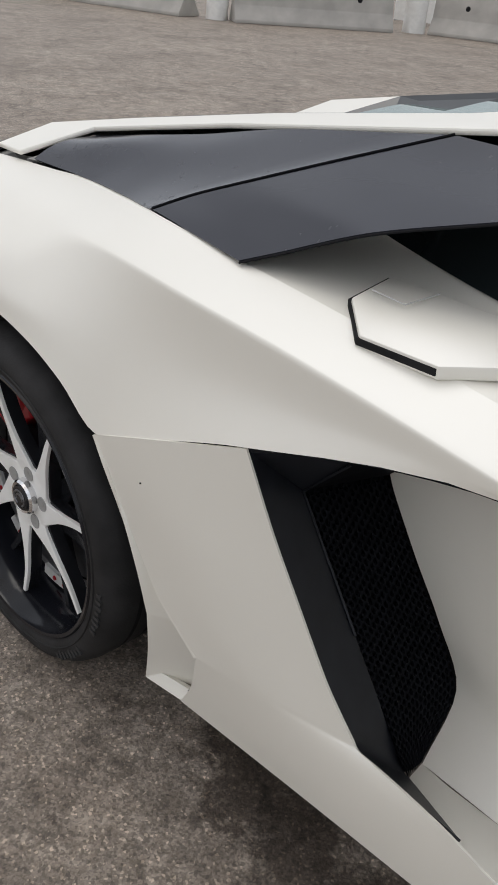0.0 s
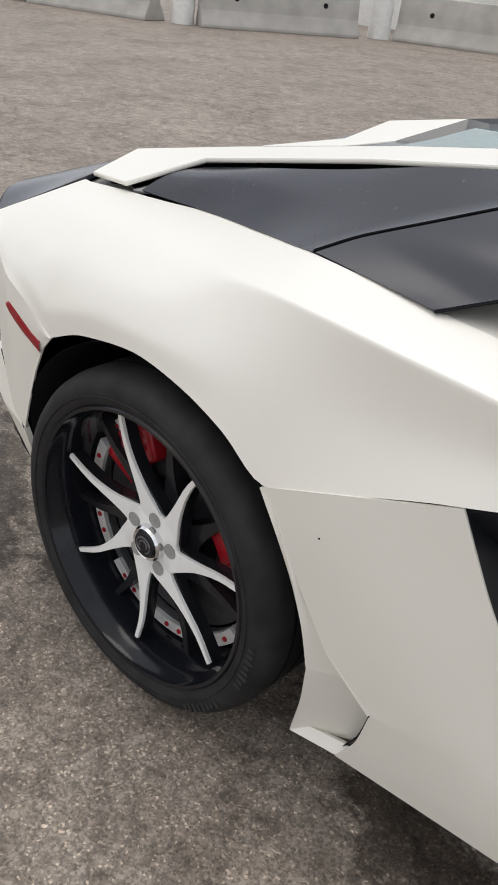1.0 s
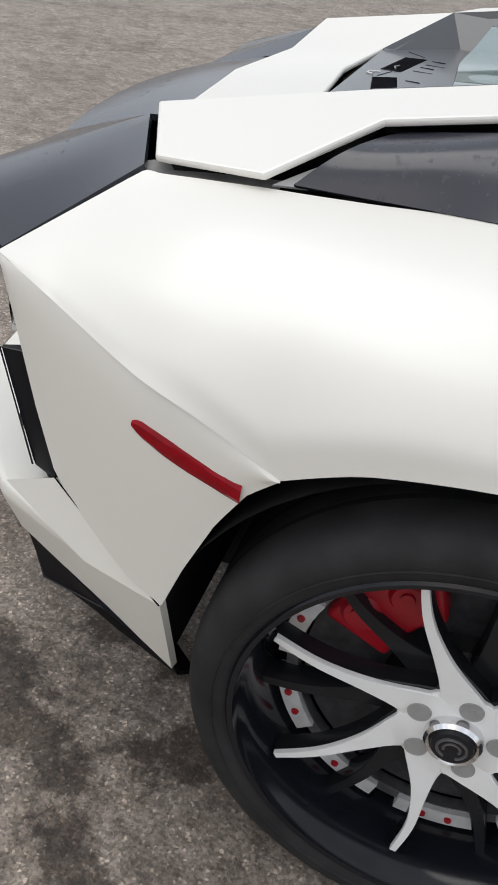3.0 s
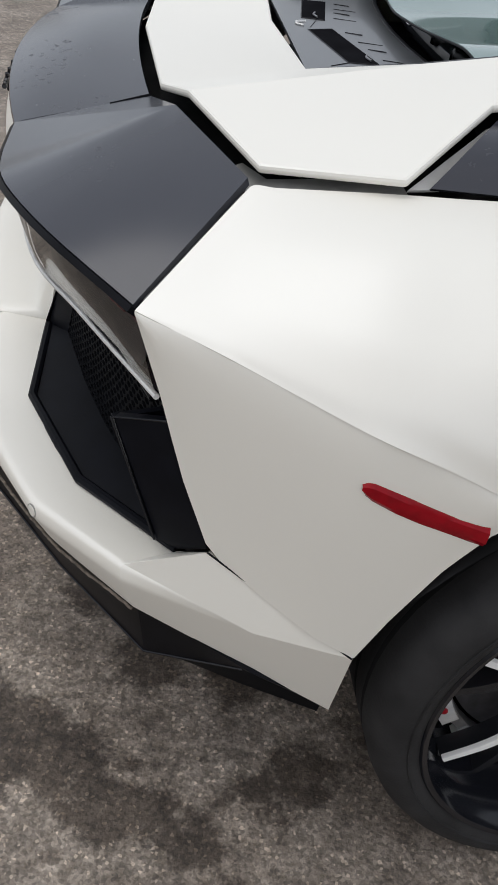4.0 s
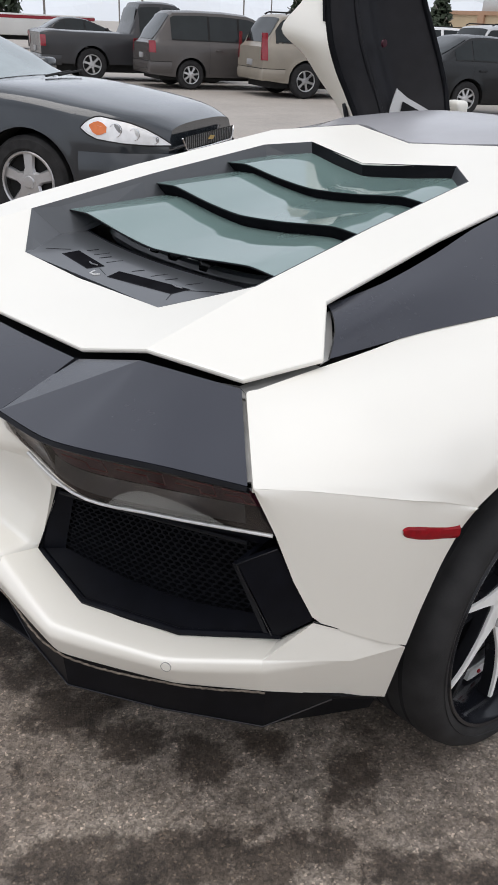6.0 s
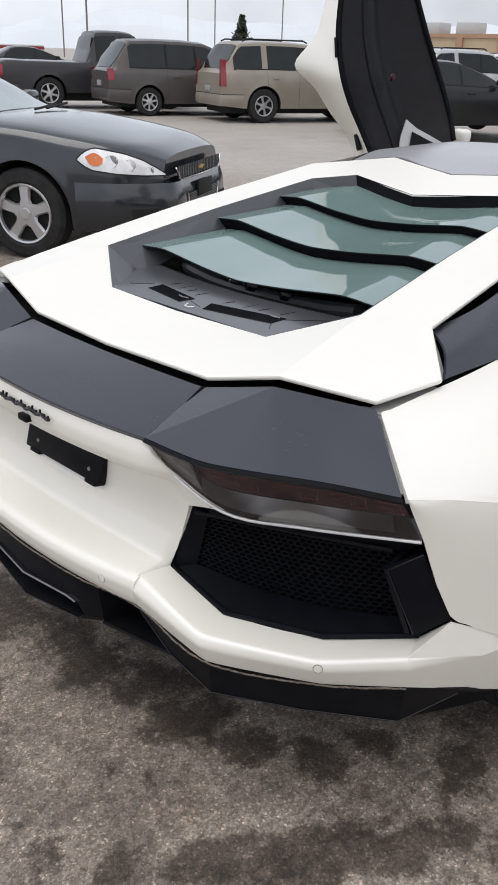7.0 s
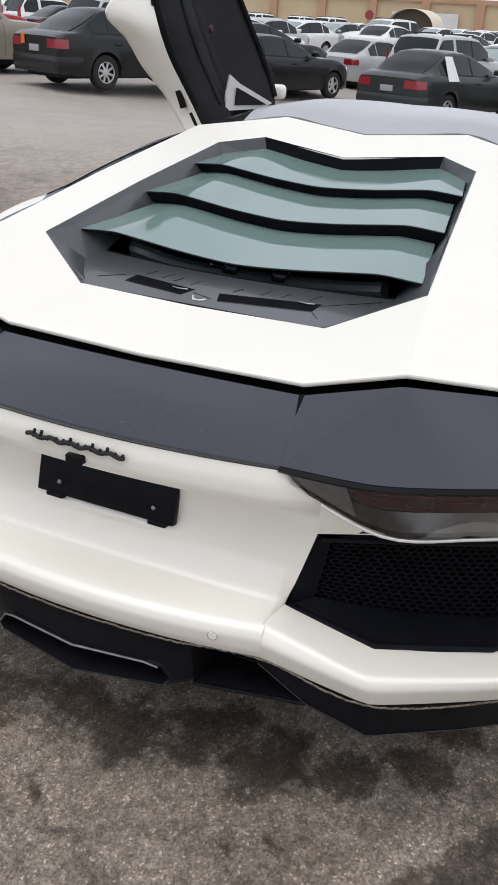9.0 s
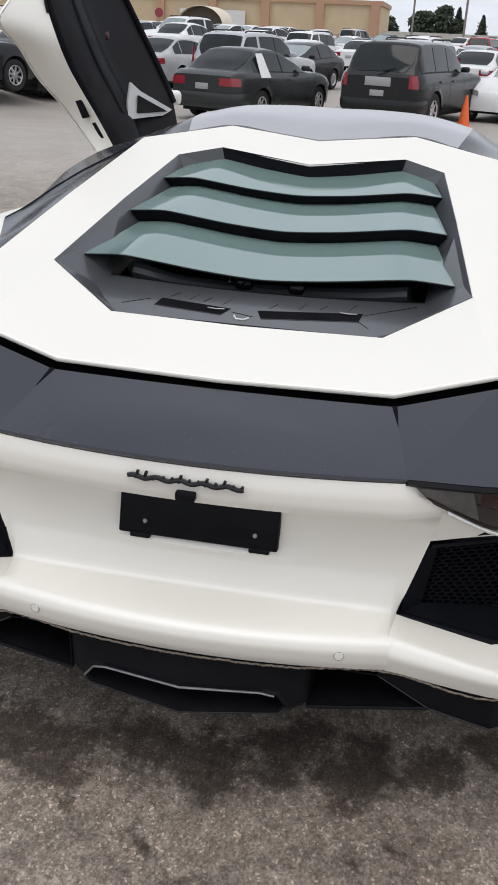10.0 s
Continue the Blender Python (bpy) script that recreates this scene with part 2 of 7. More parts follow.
    paleness.attribute_name = "pale"
    col = mult(col, ramp(paleness.outputs["Fac"], 0.0, 1.0, (1.0, 1.0, 1.0), (1.42, 1.40, 1.38)).outputs[0])
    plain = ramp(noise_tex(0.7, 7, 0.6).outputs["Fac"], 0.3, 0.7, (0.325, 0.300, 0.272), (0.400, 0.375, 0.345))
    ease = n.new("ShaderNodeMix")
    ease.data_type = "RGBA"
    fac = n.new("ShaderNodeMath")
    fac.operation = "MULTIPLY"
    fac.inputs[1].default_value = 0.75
    l.new(paleness.outputs["Fac"], fac.inputs[0])
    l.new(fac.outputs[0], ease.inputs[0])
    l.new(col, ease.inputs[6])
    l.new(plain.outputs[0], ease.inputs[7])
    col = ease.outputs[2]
    l.new(col, b.inputs["Base Color"])
    bp = n.new("ShaderNodeBump")
    bp.inputs["Strength"].default_value, bp.inputs["Distance"].default_value = 0.6, 0.006
    l.new(noise_tex(120, 6, 0.7).outputs["Fac"], bp.inputs["Height"])
    l.new(bp.outputs[0], b.inputs["Normal"])
    return m


ASPHALT = asphalt()


def paint(name, color, rough=0.25):
    near = name.startswith("charcoal")
    return material(name, color, 0.16 if near else rough, 0.05, 0.6 if near else 0.12, 0.05, 3, 0, 300, 0.5 if near else 0.28, 0.04)


# ---------------- mesh helpers ----------------
def sharpen(bm, angle=32):
    bm.normal_update()
    for f in bm.faces:
        f.smooth = True
    for e in bm.edges:
        if len(e.link_faces) == 2 and e.calc_face_angle(0) > radians(angle):
            e.smooth = False


def part(name, bm, mat, parent=None, label="", angle=32):
    sharpen(bm, angle)
    me = bpy.data.meshes.new(name)
    bm.to_mesh(me)
    bm.free()
    me.materials.append(mat)
    ob = new(name, me)
    if parent:
        ob.parent = parent
    if label:
        tagged(ob, label)
    return ob


def thing(name, label, category, m=None, group="", kind=""):
    ob = new(name)
    ob.empty_display_size = 0.2
    if m is not None:
        ob.matrix_world = m
    return tagged(ob, label, category, group, kind)


def spline(pts, n):
    """n points on a smooth line through pts, evenly by chord."""
    p = np.array(pts, float)
    if len(p) == 2:
        return np.linspace(p[0], p[1], n)
    d = np.r_[0, np.cumsum(np.linalg.norm(np.diff(p, axis=0), axis=1))]
    d /= d[-1]
    t = np.zeros_like(p)
    t[1:-1] = (p[2:] - p[:-2]) / (d[2:] - d[:-2])[:, None]
    t[0], t[-1] = (p[1] - p[0]) / (d[1] - d[0]), (p[-1] - p[-2]) / (d[-1] - d[-2])
    out = []
    for u in np.linspace(0, 1, n):
        i = min(max(np.searchsorted(d, u) - 1, 0), len(p) - 2)
        h = d[i + 1] - d[i]
        s = (u - d[i]) / h
        out.append((2 * s**3 - 3 * s**2 + 1) * p[i] + (s**3 - 2 * s**2 + s) * h * t[i] + (-2 * s**3 + 3 * s**2) * p[i + 1] + (s**3 - s**2) * h * t[i + 1])
    return np.array(out)


def by_knots(pts, per, ease=1.0):
    """A smooth line that keeps every knot: per points from knot to knot. ease 0 goes straight from knot to knot."""
    p = np.array(pts, float)
    t = np.zeros_like(p)
    t[1:-1] = (p[2:] - p[:-2]) / 2
    gap = np.linalg.norm(np.diff(p, axis=0), axis=1) + 1e-9
    for k in range(1, len(p) - 1):
        t[k] *= min(1.0, 2 * min(gap[k - 1], gap[k]) / (gap[k - 1] + gap[k]))
    t[0], t[-1] = p[1] - p[0], p[-1] - p[-2]
    if ease == 0:
        return np.concatenate([np.linspace(p[i], p[i + 1], per, endpoint=False) for i in range(len(p) - 1)] + [p[-1:]])
    t *= ease
    out = []
    for i in range(len(p) - 1):
        for s in np.arange(per) / per:
            out.append((2 * s**3 - 3 * s**2 + 1) * p[i] + (s**3 - 2 * s**2 + s) * t[i] + (-2 * s**3 + 3 * s**2) * p[i + 1] + (s**3 - s**2) * t[i + 1])
    out.append(p[-1])
    return np.array(out)


def grid_bm(rows, side=1):
    """Quads through rows of points. side -1 mirrors across the car's middle."""
    bm = bmesh.new()
    vs = [[bm.verts.new((x, y * side, z)) for x, y, z in r] for r in rows]
    for a, b in zip(vs, vs[1:]):
        for i in range(len(a) - 1):
            try:
                bm.faces.new((a[i], a[i + 1], b[i + 1], b[i]))
            except ValueError:
                pass
    bmesh.ops.remove_doubles(bm, verts=bm.verts, dist=0.0004)
    return bm


def loft(guides, per=6, cross=4, side=1, straight=False, ease=1.0):
    """A surface through guide lines that have the same number of knots."""
    lines = [by_knots(g, per, ease) for g in guides]
    rows = []
    for k in range(len(lines[0])):
        sec = [g[k] for g in lines]
        rows.append(np.linspace(sec[0], sec[1], cross + 1) if straight or len(sec) == 2 else by_knots(sec, cross, ease if ease == 0 else 1.0))
    return grid_bm(rows, side)


def thicken(bm, t, away=(0.1, 0, 0.45)):
    """Gives an open sheet the thickness t, away from its outer face, which looks away from the point."""
    bm.normal_update()
    bmesh.ops.recalc_face_normals(bm, faces=bm.faces)
    c = Vector(away)
    s = sum((f.calc_center_median() - c).normalized().dot(f.normal) * f.calc_area() for f in bm.faces)
    if s < 0:
        bmesh.ops.reverse_faces(bm, faces=bm.faces)
    bm.normal_update()
    rim = [e for e in bm.edges if len(e.link_faces) == 1]
    top = list(bm.verts)
    offs = {v: v.co - v.normal * t for v in top}
    faces = list(bm.faces)
    low = {v: bm.verts.new(offs[v]) for v in top}
    for f in faces:
        bm.faces.new([low[v] for v in reversed(f.verts)])
    for e in rim:
        f = e.link_faces[0]
        a, b = e.verts
        for lp in f.loops:
            if lp.edge == e:
                a, b = lp.vert, lp.link_loop_next.vert
        bm.faces.new((b, a, low[a], low[b]))
    return bm


def poly_bm(pts, faces, side=1):
    bm = bmesh.new()
    vs = [bm.verts.new((x, y * side, z)) for x, y, z in pts]
    for f in faces:
        bm.faces.new([vs[i] for i in f])
    return bm


def soften(bm, w, angle=40, seg=2):
    bm.normal_update()
    es = [e for e in bm.edges if len(e.link_faces) == 2 and e.calc_face_angle(0) > radians(angle)]
    if es:
        bmesh.ops.bevel(bm, geom=es, offset=w, segments=seg, affect="EDGES", profile=0.5, clamp_overlap=True)
    return bm


def box_bm(x0, x1, y0, y1, z0, z1, bev=0.0, seg=2):
    bm = bmesh.new()
    bmesh.ops.create_cube(bm, size=1, matrix=Matrix.Translation(((x0 + x1) / 2, (y0 + y1) / 2, (z0 + z1) / 2)) @ Matrix.Diagonal((abs(x1 - x0), abs(y1 - y0), abs(z1 - z0), 1)))
    if bev:
        bmesh.ops.bevel(bm, geom=bm.edges[:], offset=bev, segments=seg, affect="EDGES", profile=0.5, clamp_overlap=True)
    return bm


def revolve(profile, n=64, axis="y", center=(0, 0, 0)):
    """Turns (radius, along) pairs round an axis through center."""
    bm = bmesh.new()
    rings = []
    for k in range(n):
        a = 2 * math.pi * k / n
        row = []
        for r, h in profile:
            u, v = r * math.cos(a), r * math.sin(a)
            p = (u, h, v) if axis == "y" else (u, v, h) if axis == "z" else (h, u, v)
            row.append(bm.verts.new(Vector(p) + Vector(center)))
        rings.append(row)
    for a, b in zip(rings, rings[1:] + rings[:1]):
        for i in range(len(profile) - 1):
            bm.faces.new((a[i], a[i + 1], b[i + 1], b[i]))
    bmesh.ops.remove_doubles(bm, verts=bm.verts, dist=0.0002)
    bmesh.ops.recalc_face_normals(bm, faces=bm.faces)
    return bm


def prism(outline, lo, hi, axis="y", bev=0.0):
    """A slab from a flat outline of (u, v) pairs, between lo and hi along the axis."""
    def at(u, v, h):
        return (u, h, v) if axis == "y" else (u, v, h) if axis == "z" else (h, u, v)
    bm = bmesh.new()
    a = [bm.verts.new(at(u, v, lo)) for u, v in outline]
    b = [bm.verts.new(at(u, v, hi)) for u, v in outline]
    bm.faces.new(a)
    bm.faces.new(b)
    for i in range(len(a)):
        j = (i + 1) % len(a)
        bm.faces.new((a[i], a[j], b[j], b[i]))
    bmesh.ops.recalc_face_normals(bm, faces=bm.faces)
    if bev:
        soften(bm, bev, 30)
    return bm


def tube(pts, r, n=8, smooth=0):
    p = [Vector(q) for q in (spline(pts, smooth) if smooth else pts)]
    bm = bmesh.new()
    rings = []
    for i, q in enumerate(p):
        d = (p[min(i + 1, len(p) - 1)] - p[max(i - 1, 0)]).normalized()
        u = d.cross(Vector((0.13, 0.21, 0.97))).normalized()
        v = d.cross(u)
        rings.append([bm.verts.new(q + r * (math.cos(2 * math.pi * k / n) * u + math.sin(2 * math.pi * k / n) * v)) for k in range(n)])
    for a, b in zip(rings, rings[1:]):
        for i in range(n):
            bm.faces.new((a[i], a[(i + 1) % n], b[(i + 1) % n], b[i]))
    bm.faces.new(rings[0])
    bm.faces.new(rings[-1])
    bmesh.ops.recalc_face_normals(bm, faces=bm.faces)
    return bm


def join_bm(bm, other):
    me = bpy.data.meshes.new("tmp")
    other.to_mesh(me)
    other.free()
    bm.from_mesh(me)
    bpy.data.meshes.remove(me)
    return bm


# honeycomb of real cells on a four-cornered patch
def honeycomb(top, low, cell, depth, side, back):
    T, B = by_knots(top, 10), by_knots(low, 10)
    n = len(T) - 1
    length = np.linalg.norm(np.diff(T, axis=0), axis=1).sum()
    height = np.linalg.norm(T[n // 2] - B[n // 2])
    nu, nv = int(length / cell), int(height / (cell * 0.55))

    def on(u, v):
        u = min(max(u, 0), 1) * n
        k = min(int(u), n - 1)
        f = u - k
        return (T[k] * (1 - f) + T[k + 1] * f) * (1 - v) + (B[k] * (1 - f) + B[k + 1] * f) * v

    verts, faces = [], []
    for j in range(nv):
        for i in range(nu):
            cu, cv = (i + 0.5 + 0.5 * (j % 2)) / (nu + 0.5), (j + 0.5) / nv
            base = len(verts)
            for ring, sc in ((0, 1.0), (1, 0.72), (2, 0.70)):
                for a in range(6):
                    t = math.pi / 3 * a + math.pi / 6
                    p = on(cu + sc * 0.577 / nu * math.cos(t), min(1, max(0, cv + sc * 0.66 / nv * math.sin(t)))) + (np.array(back) if ring == 2 else 0)
                    verts.append((p[0], p[1] * side, p[2]))
            for r in (0, 6):
                for a in range(6):
                    c = (a + 1) % 6
                    faces.append((base + r + a, base + r + c, base + r + 6 + c, base + r + 6 + a))
    bm = bmesh.new()
    vs = [bm.verts.new(v) for v in verts]
    for f in faces:
        bm.faces.new([vs[i] for i in f])
    return bm


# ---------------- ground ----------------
# Real stain spots, plus spots along rear and sill painting the car's shade.
STAINS_AND_SHADE = [(-0.92, -0.80, 0.06), (-0.88, -0.90, 0.07), (-0.68, -0.38, 0.07), (-0.66, -0.24, 0.08), (-0.96, 0.24, 0.03), (-1.01, 0.06, 0.025), (-0.93, -0.45, 0.03), (-0.98, -0.37, 0.03), (-1.22, -0.46, 0.05), (-1.12, -0.58, 0.06), (-1.0, -0.70, 0.08), (-0.94, -0.75, 0.08), (-0.88, -0.79, 0.09), (-0.80, -0.83, 0.095), (-0.73, -0.87, 0.085), (-0.66, -0.95, 0.085), (-0.60, -0.97, 0.05), (-0.54, -1.01, 0.06), (-0.48, -1.12, 0.07), (-0.43, -1.19, 0.05), (-0.38, -1.26, 0.07), (-0.30, -1.42, 0.06), (-0.37, -0.91, 0.075), (-0.93, -0.45, 0.025), (-0.46, -0.72, 0.07), (-0.60, -0.62, 0.06), (-0.72, -0.20, 0.10), (-0.80, -0.02, 0.12), (-0.76, 0.14, 0.10), (0.55, -0.86, 0.10), (0.74, -0.93, 0.10), (-0.45, -0.94, 0.05), (-0.78, -0.35, 0.09), (-0.70, -0.52, 0.08), (-0.60, -0.68, 0.08), (-0.84, 0.32, 0.11), (-0.80, 0.46, 0.12), (0.62, -0.92, 0.12), (0.86, -0.98, 0.12), (1.02, -1.00, 0.12)]


def ground_z(x, y):
    """The lot falls to a shallow drain under the far row."""
    def ease(v):
        v = np.clip(v, 0, 1)
        return v * v * (3 - 2 * v)
    return -0.44 * ease((x - 8.5) / 8.0) * ease((11.0 - y) / 4.0) * ease((98.0 - x) / 40.0) * ease((y + 30) / 15.0)


def ground():
    near = np.arange(-2.6, 2.6001, 0.045)
    far = np.geomspace(2.7, 900, 60)
    ax = np.r_[-far[::-1], near, far]
    n = len(ax)
    X, Y = np.meshgrid(ax, ax, indexing="ij")
    stain_shade = np.zeros_like(X)
    for x, y, r in STAINS_AND_SHADE:
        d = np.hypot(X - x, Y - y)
        stain_shade = np.maximum(stain_shade, np.clip(1.5 - d / r, 0, 1))
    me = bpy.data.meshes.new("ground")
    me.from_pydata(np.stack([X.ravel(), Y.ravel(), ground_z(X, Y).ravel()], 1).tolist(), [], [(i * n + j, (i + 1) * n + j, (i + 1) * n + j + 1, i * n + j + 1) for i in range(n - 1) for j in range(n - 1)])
    at_ = me.attributes.new("stain_shade", "FLOAT", "POINT")
    at_.data.foreach_set("value", stain_shade.ravel().astype(np.float32))
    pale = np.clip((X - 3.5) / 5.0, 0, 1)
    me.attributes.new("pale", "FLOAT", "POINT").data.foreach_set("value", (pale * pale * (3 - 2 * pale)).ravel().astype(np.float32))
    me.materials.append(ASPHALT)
    return tagged(new("ground", me), "worn grey-brown asphalt car park with cracks, oily stains and painted shade by the car", "ground", kind="structure")


ground()

# ---------------- the sports car ----------------
# x ahead, y to its left, z up; the rear axle stands at x = 0. Lines below are given for the left half (y > 0).
car = thing("sports_car", "low white mid-engined sports car with charcoal panels and one raised door", "car")

UPPER = [(-0.689, 0.884, 0.806), (-0.569, 0.724, 0.886), (-0.41, 0.736, 0.901), (-0.335, 0.740, 0.906), (-0.26, 0.742, 0.911), (-0.13, 0.745, 0.921), (0.0, 0.772, 0.929), (0.10, 0.805, 0.940), (0.19, 0.842, 0.950), (0.30, 0.857, 0.948), (0.433, 0.868, 0.942), (0.66, 0.880, 0.930), (1.0, 0.900, 0.905), (1.5, 0.90, 0.86)]
SHOULDER = [(-0.689, 0.884, 0.806), (-0.597, 0.80, 0.8535), (-0.44, 0.850, 0.878), (-0.36, 0.860, 0.883), (-0.28, 0.866, 0.888), (-0.14, 0.884, 0.894), (0.0, 0.902, 0.900), (0.10, 0.934, 0.906), (0.20, 0.950, 0.912), (0.31, 0.963, 0.914), (0.433, 0.973, 0.912), (0.66, 0.973, 0.899), (1.0, 0.972, 0.866), (1.5, 0.965, 0.80)]
FLANK = [(-0.689, 0.884, 0.806), (-0.608, 0.87, 0.826), (-0.46, 0.938, 0.830), (-0.37, 0.958, 0.826), (-0.28, 0.972, 0.830), (-0.14, 0.985, 0.840), (0.0, 0.985, 0.850), (0.10, 0.960, 0.882), (0.20, 0.958, 0.902), (0.31, 0.968, 0.905), (0.433, 0.977, 0.903), (0.66, 0.977, 0.890), (1.0, 0.974, 0.860), (1.5, 0.966, 0.798)]
HIP = [(-0.689, 0.884, 0.806), (-0.611, 0.917, 0.8025), (-0.475, 0.977, 0.789), (-0.38, 1.000, 0.778), (-0.29, 1.020, 0.745), (-0.15, 1.026, 0.785), (0.0, 1.026, 0.792), (0.10, 1.020, 0.792), (0.20, 1.008, 0.790), (0.31, 0.995, 0.790), (0.45, 0.987, 0.805), (0.66, 0.981, 0.828), (0.99, 0.974, 0.854), (1.5, 0.967, 0.796)]
ARCH = [(-0.689, 0.884, 0.806), (-0.60, 0.934, 0.793), (-0.45, 1.004, 0.758), (-0.36, 1.019, 0.730), (-0.265, 1.030, 0.692), (-0.17, 1.034, 0.731), (-0.02, 1.036, 0.754), (0.10, 1.036, 0.735), (0.20, 1.036, 0.698), (0.294, 1.034, 0.643), (0.43, 1.024, 0.692), (0.612, 1.008, 0.759), (0.98, 0.971, 0.850), (1.5, 0.968, 0.794)]


def knots_between(line):
    b_, c = (np.array(p) for p in line[1:3])
    v0, v1, v2 = (np.array(p) for p in line[3:6])
    return [line[0], line[1], tuple(b_ * 0.82 + c * 0.18), line[2], line[3], tuple(v0 * 0.12 + v1 * 0.88), line[4], tuple(v1 * 0.92 + v2 * 0.08)] + line[5:]


UPPER, SHOULDER, FLANK, HIP, ARCH = (knots_between(g) for g in (UPPER, SHOULDER, FLANK, HIP, ARCH))


def quarter(side):
    p = part("quarter_panel", thicken(loft([UPPER, SHOULDER, FLANK, HIP, ARCH], 5, 5, side), 0.012), WHITE, car)
    # flat upright corner panel behind the wheel
    px, py = (-0.689, -0.655, -0.60, -0.583, -0.50, -0.45, -0.40, -0.33, -0.265), (0.884, 0.905, 0.934, 0.943, 0.982, 1.003, 1.0108, 1.0206, 1.030)
    crease = by_knots(ARCH, 8)
    crease = crease[crease[:, 0] <= -0.262]
    lx, lz = (-0.689, -0.655, -0.623, -0.583, -0.53, -0.46, -0.399, -0.397, -0.372, -0.335, -0.300, -0.265), (0.803, 0.718, 0.624, 0.533, 0.500, 0.462, 0.431, 0.433, 0.507, 0.597, 0.657, 0.690)
    rows = []
    for x in np.r_[np.linspace(-0.689, -0.40, 18), np.linspace(-0.397, -0.265, 12)]:
        z1, z0, y = np.interp(x, crease[:, 0], crease[:, 2]) - 0.001, np.interp(x, lx, lz), np.interp(x, px, py)
        k = min(1.0, (x + 0.689) / 0.06)
        rows.append([(x, y - 0.002 * k, z1 + 0.0015 * k)] + [(x, y + 0.006 * math.sin(math.pi * v) * (1 - v), z1 + (z0 - z1) * v) for v in np.linspace(0.02, 1, 7)])
    part("corner_panel", thicken(grid_bm(rows, side), 0.004), WHITE, car)
    mx_, mt_, mb_ = (-0.4495, -0.444, -0.437, -0.41, -0.377, -0.34, -0.302), (0.700, 0.7035, 0.7042, 0.6965, 0.687, 0.677, 0.668), (0.692, 0.684, 0.678, 0.666, 0.655, 0.647, 0.640)
    rows = []
    for x in np.linspace(-0.4495, -0.307, 22):
        y, z1, z0 = np.interp(x, px, py), np.interp(x, mx_, mt_), np.interp(x, mx_, mb_)
        rows.append([(x, y + 0.0042 + (0.0016 if 0 < k < 4 else -0.003), z0 + (z1 - z0) * (k / 4)) for k in range(5)])
    part("side_marker", grid_bm(rows, side), REDLENS, car, "red side marker lens beside the wheel arch")
    # wheel arch lining
    rows = [[(0.405 * math.cos(a), y, 0.351 + 0.400 * math.sin(a)) for y in np.linspace(0.62, 1.022 - 0.05 * min(1, max(0, (abs(a - math.pi / 2) - 1.0) / 0.7)), 4)] for a in np.linspace(-0.30, math.pi + 0.18, 40)]
    part("wheel_arch_liner", grid_bm(rows, side), VOID, car)
    wall = prism([(0.42 * math.cos(a), 0.351 + 0.42 * math.sin(a)) for a in np.linspace(-0.6, math.pi + 0.6, 30)], side * 0.60, side * 0.62)
    part("inner_arch_wall", wall, VOID, car)
    return p


def cornered(line):
    """Tightens the line's fifth knot into a corner."""
    a, b, c = (np.array(p) for p in line[3:6])
    return line[:4] + [tuple(a * 0.12 + b * 0.88), line[4], tuple(b * 0.88 + c * 0.12)] + line[5:]


def sill(side):
    rear = [(0.294, 1.034, 0.641), (0.333, 1.031, 0.572), (0.380, 1.026, 0.508), (0.456, 1.023, 0.405), (0.548, 1.019, 0.337), (0.522, 1.003, 0.240), (0.484, 0.991, 0.168)]
    mid = [(0.45, 1.025, 0.700), (0.50, 1.026, 0.61), (0.55, 1.026, 0.53), (0.62, 1.022, 0.43), (0.70, 1.014, 0.365), (0.76, 1.002, 0.27), (0.82, 0.989, 0.203)]
    front = [(0.612, 1.008, 0.757), (0.672, 1.003, 0.646), (0.728, 1.0, 0.56), (0.795, 0.995, 0.456), (0.858, 0.990, 0.381), (1.035, 0.994, 0.366), (1.40, 0.990, 0.262)]
    even = by_knots(mid, 25)
    rear, mid, front = cornered(rear), mid[:4] + [tuple(even[97]), mid[4], tuple(even[103])] + mid[5:], cornered(front)
    part("side_sill", thicken(loft([rear, mid, front], 6, 6, side), 0.004), WHITE, car)
    arch = [(0.294, 1.034, 0.641), (0.330, 1.033, 0.588), (0.366, 1.031, 0.514), (0.398, 1.025, 0.421), (0.412, 1.014, 0.333), (0.402, 1.002, 0.240), (0.382, 0.990, 0.146)]
    inner = [(0.295, 1.032, 0.640), (0.335, 1.028, 0.571), (0.382, 1.018, 0.507), (0.455, 0.992, 0.403), (0.540, 0.955, 0.335), (0.520, 0.948, 0.240), (0.490, 0.950, 0.180)]
    half = [tuple((np.array(a) * 0.5 + np.array(b) * 0.5) + np.array((0, -0.006, 0))) for a, b in zip(arch, inner)]
    arch, half, inner = cornered(arch), cornered(half), cornered(inner)
    part("sill_scoop", thicken(loft([arch, half, inner], 6, 4, side), 0.008), WHITE, car)
    part("scoop_step", thicken(loft([inner[:4], rear[:4]], 6, 2, side, True), 0.006), WHITE, car)
    part("scoop_step", thicken(loft([inner[3:6], rear[3:6]], 6, 2, side, True), 0.006), WHITE, car)
    part("scoop_vent", thicken(loft([inner[5:], [(x - 0.004, y - 0.014, z) for x, y, z in rear[5:]]], 6, 2, side, True), 0.002), BLACK, car, "black mesh outlet in the sill scoop")
    floor = [(0.382, 0.990, 0.146), (0.484, 0.991, 0.170), (0.502, 0.978, 0.196), (0.410, 0.978, 0.172)]
    part("scoop_floor", thicken(poly_bm(floor, [(0, 1, 2, 3)], side), 0.02, (0.4, 0, -0.5)), WHITE, car)


# Bluish light on the intake's facets is put into this black.
BROWBLACK = material("lit_intake_black", (0.013, 0.0142, 0.0185), 0.45, 0, 0, 0.2, 30, 0.05, 500, 0.3)


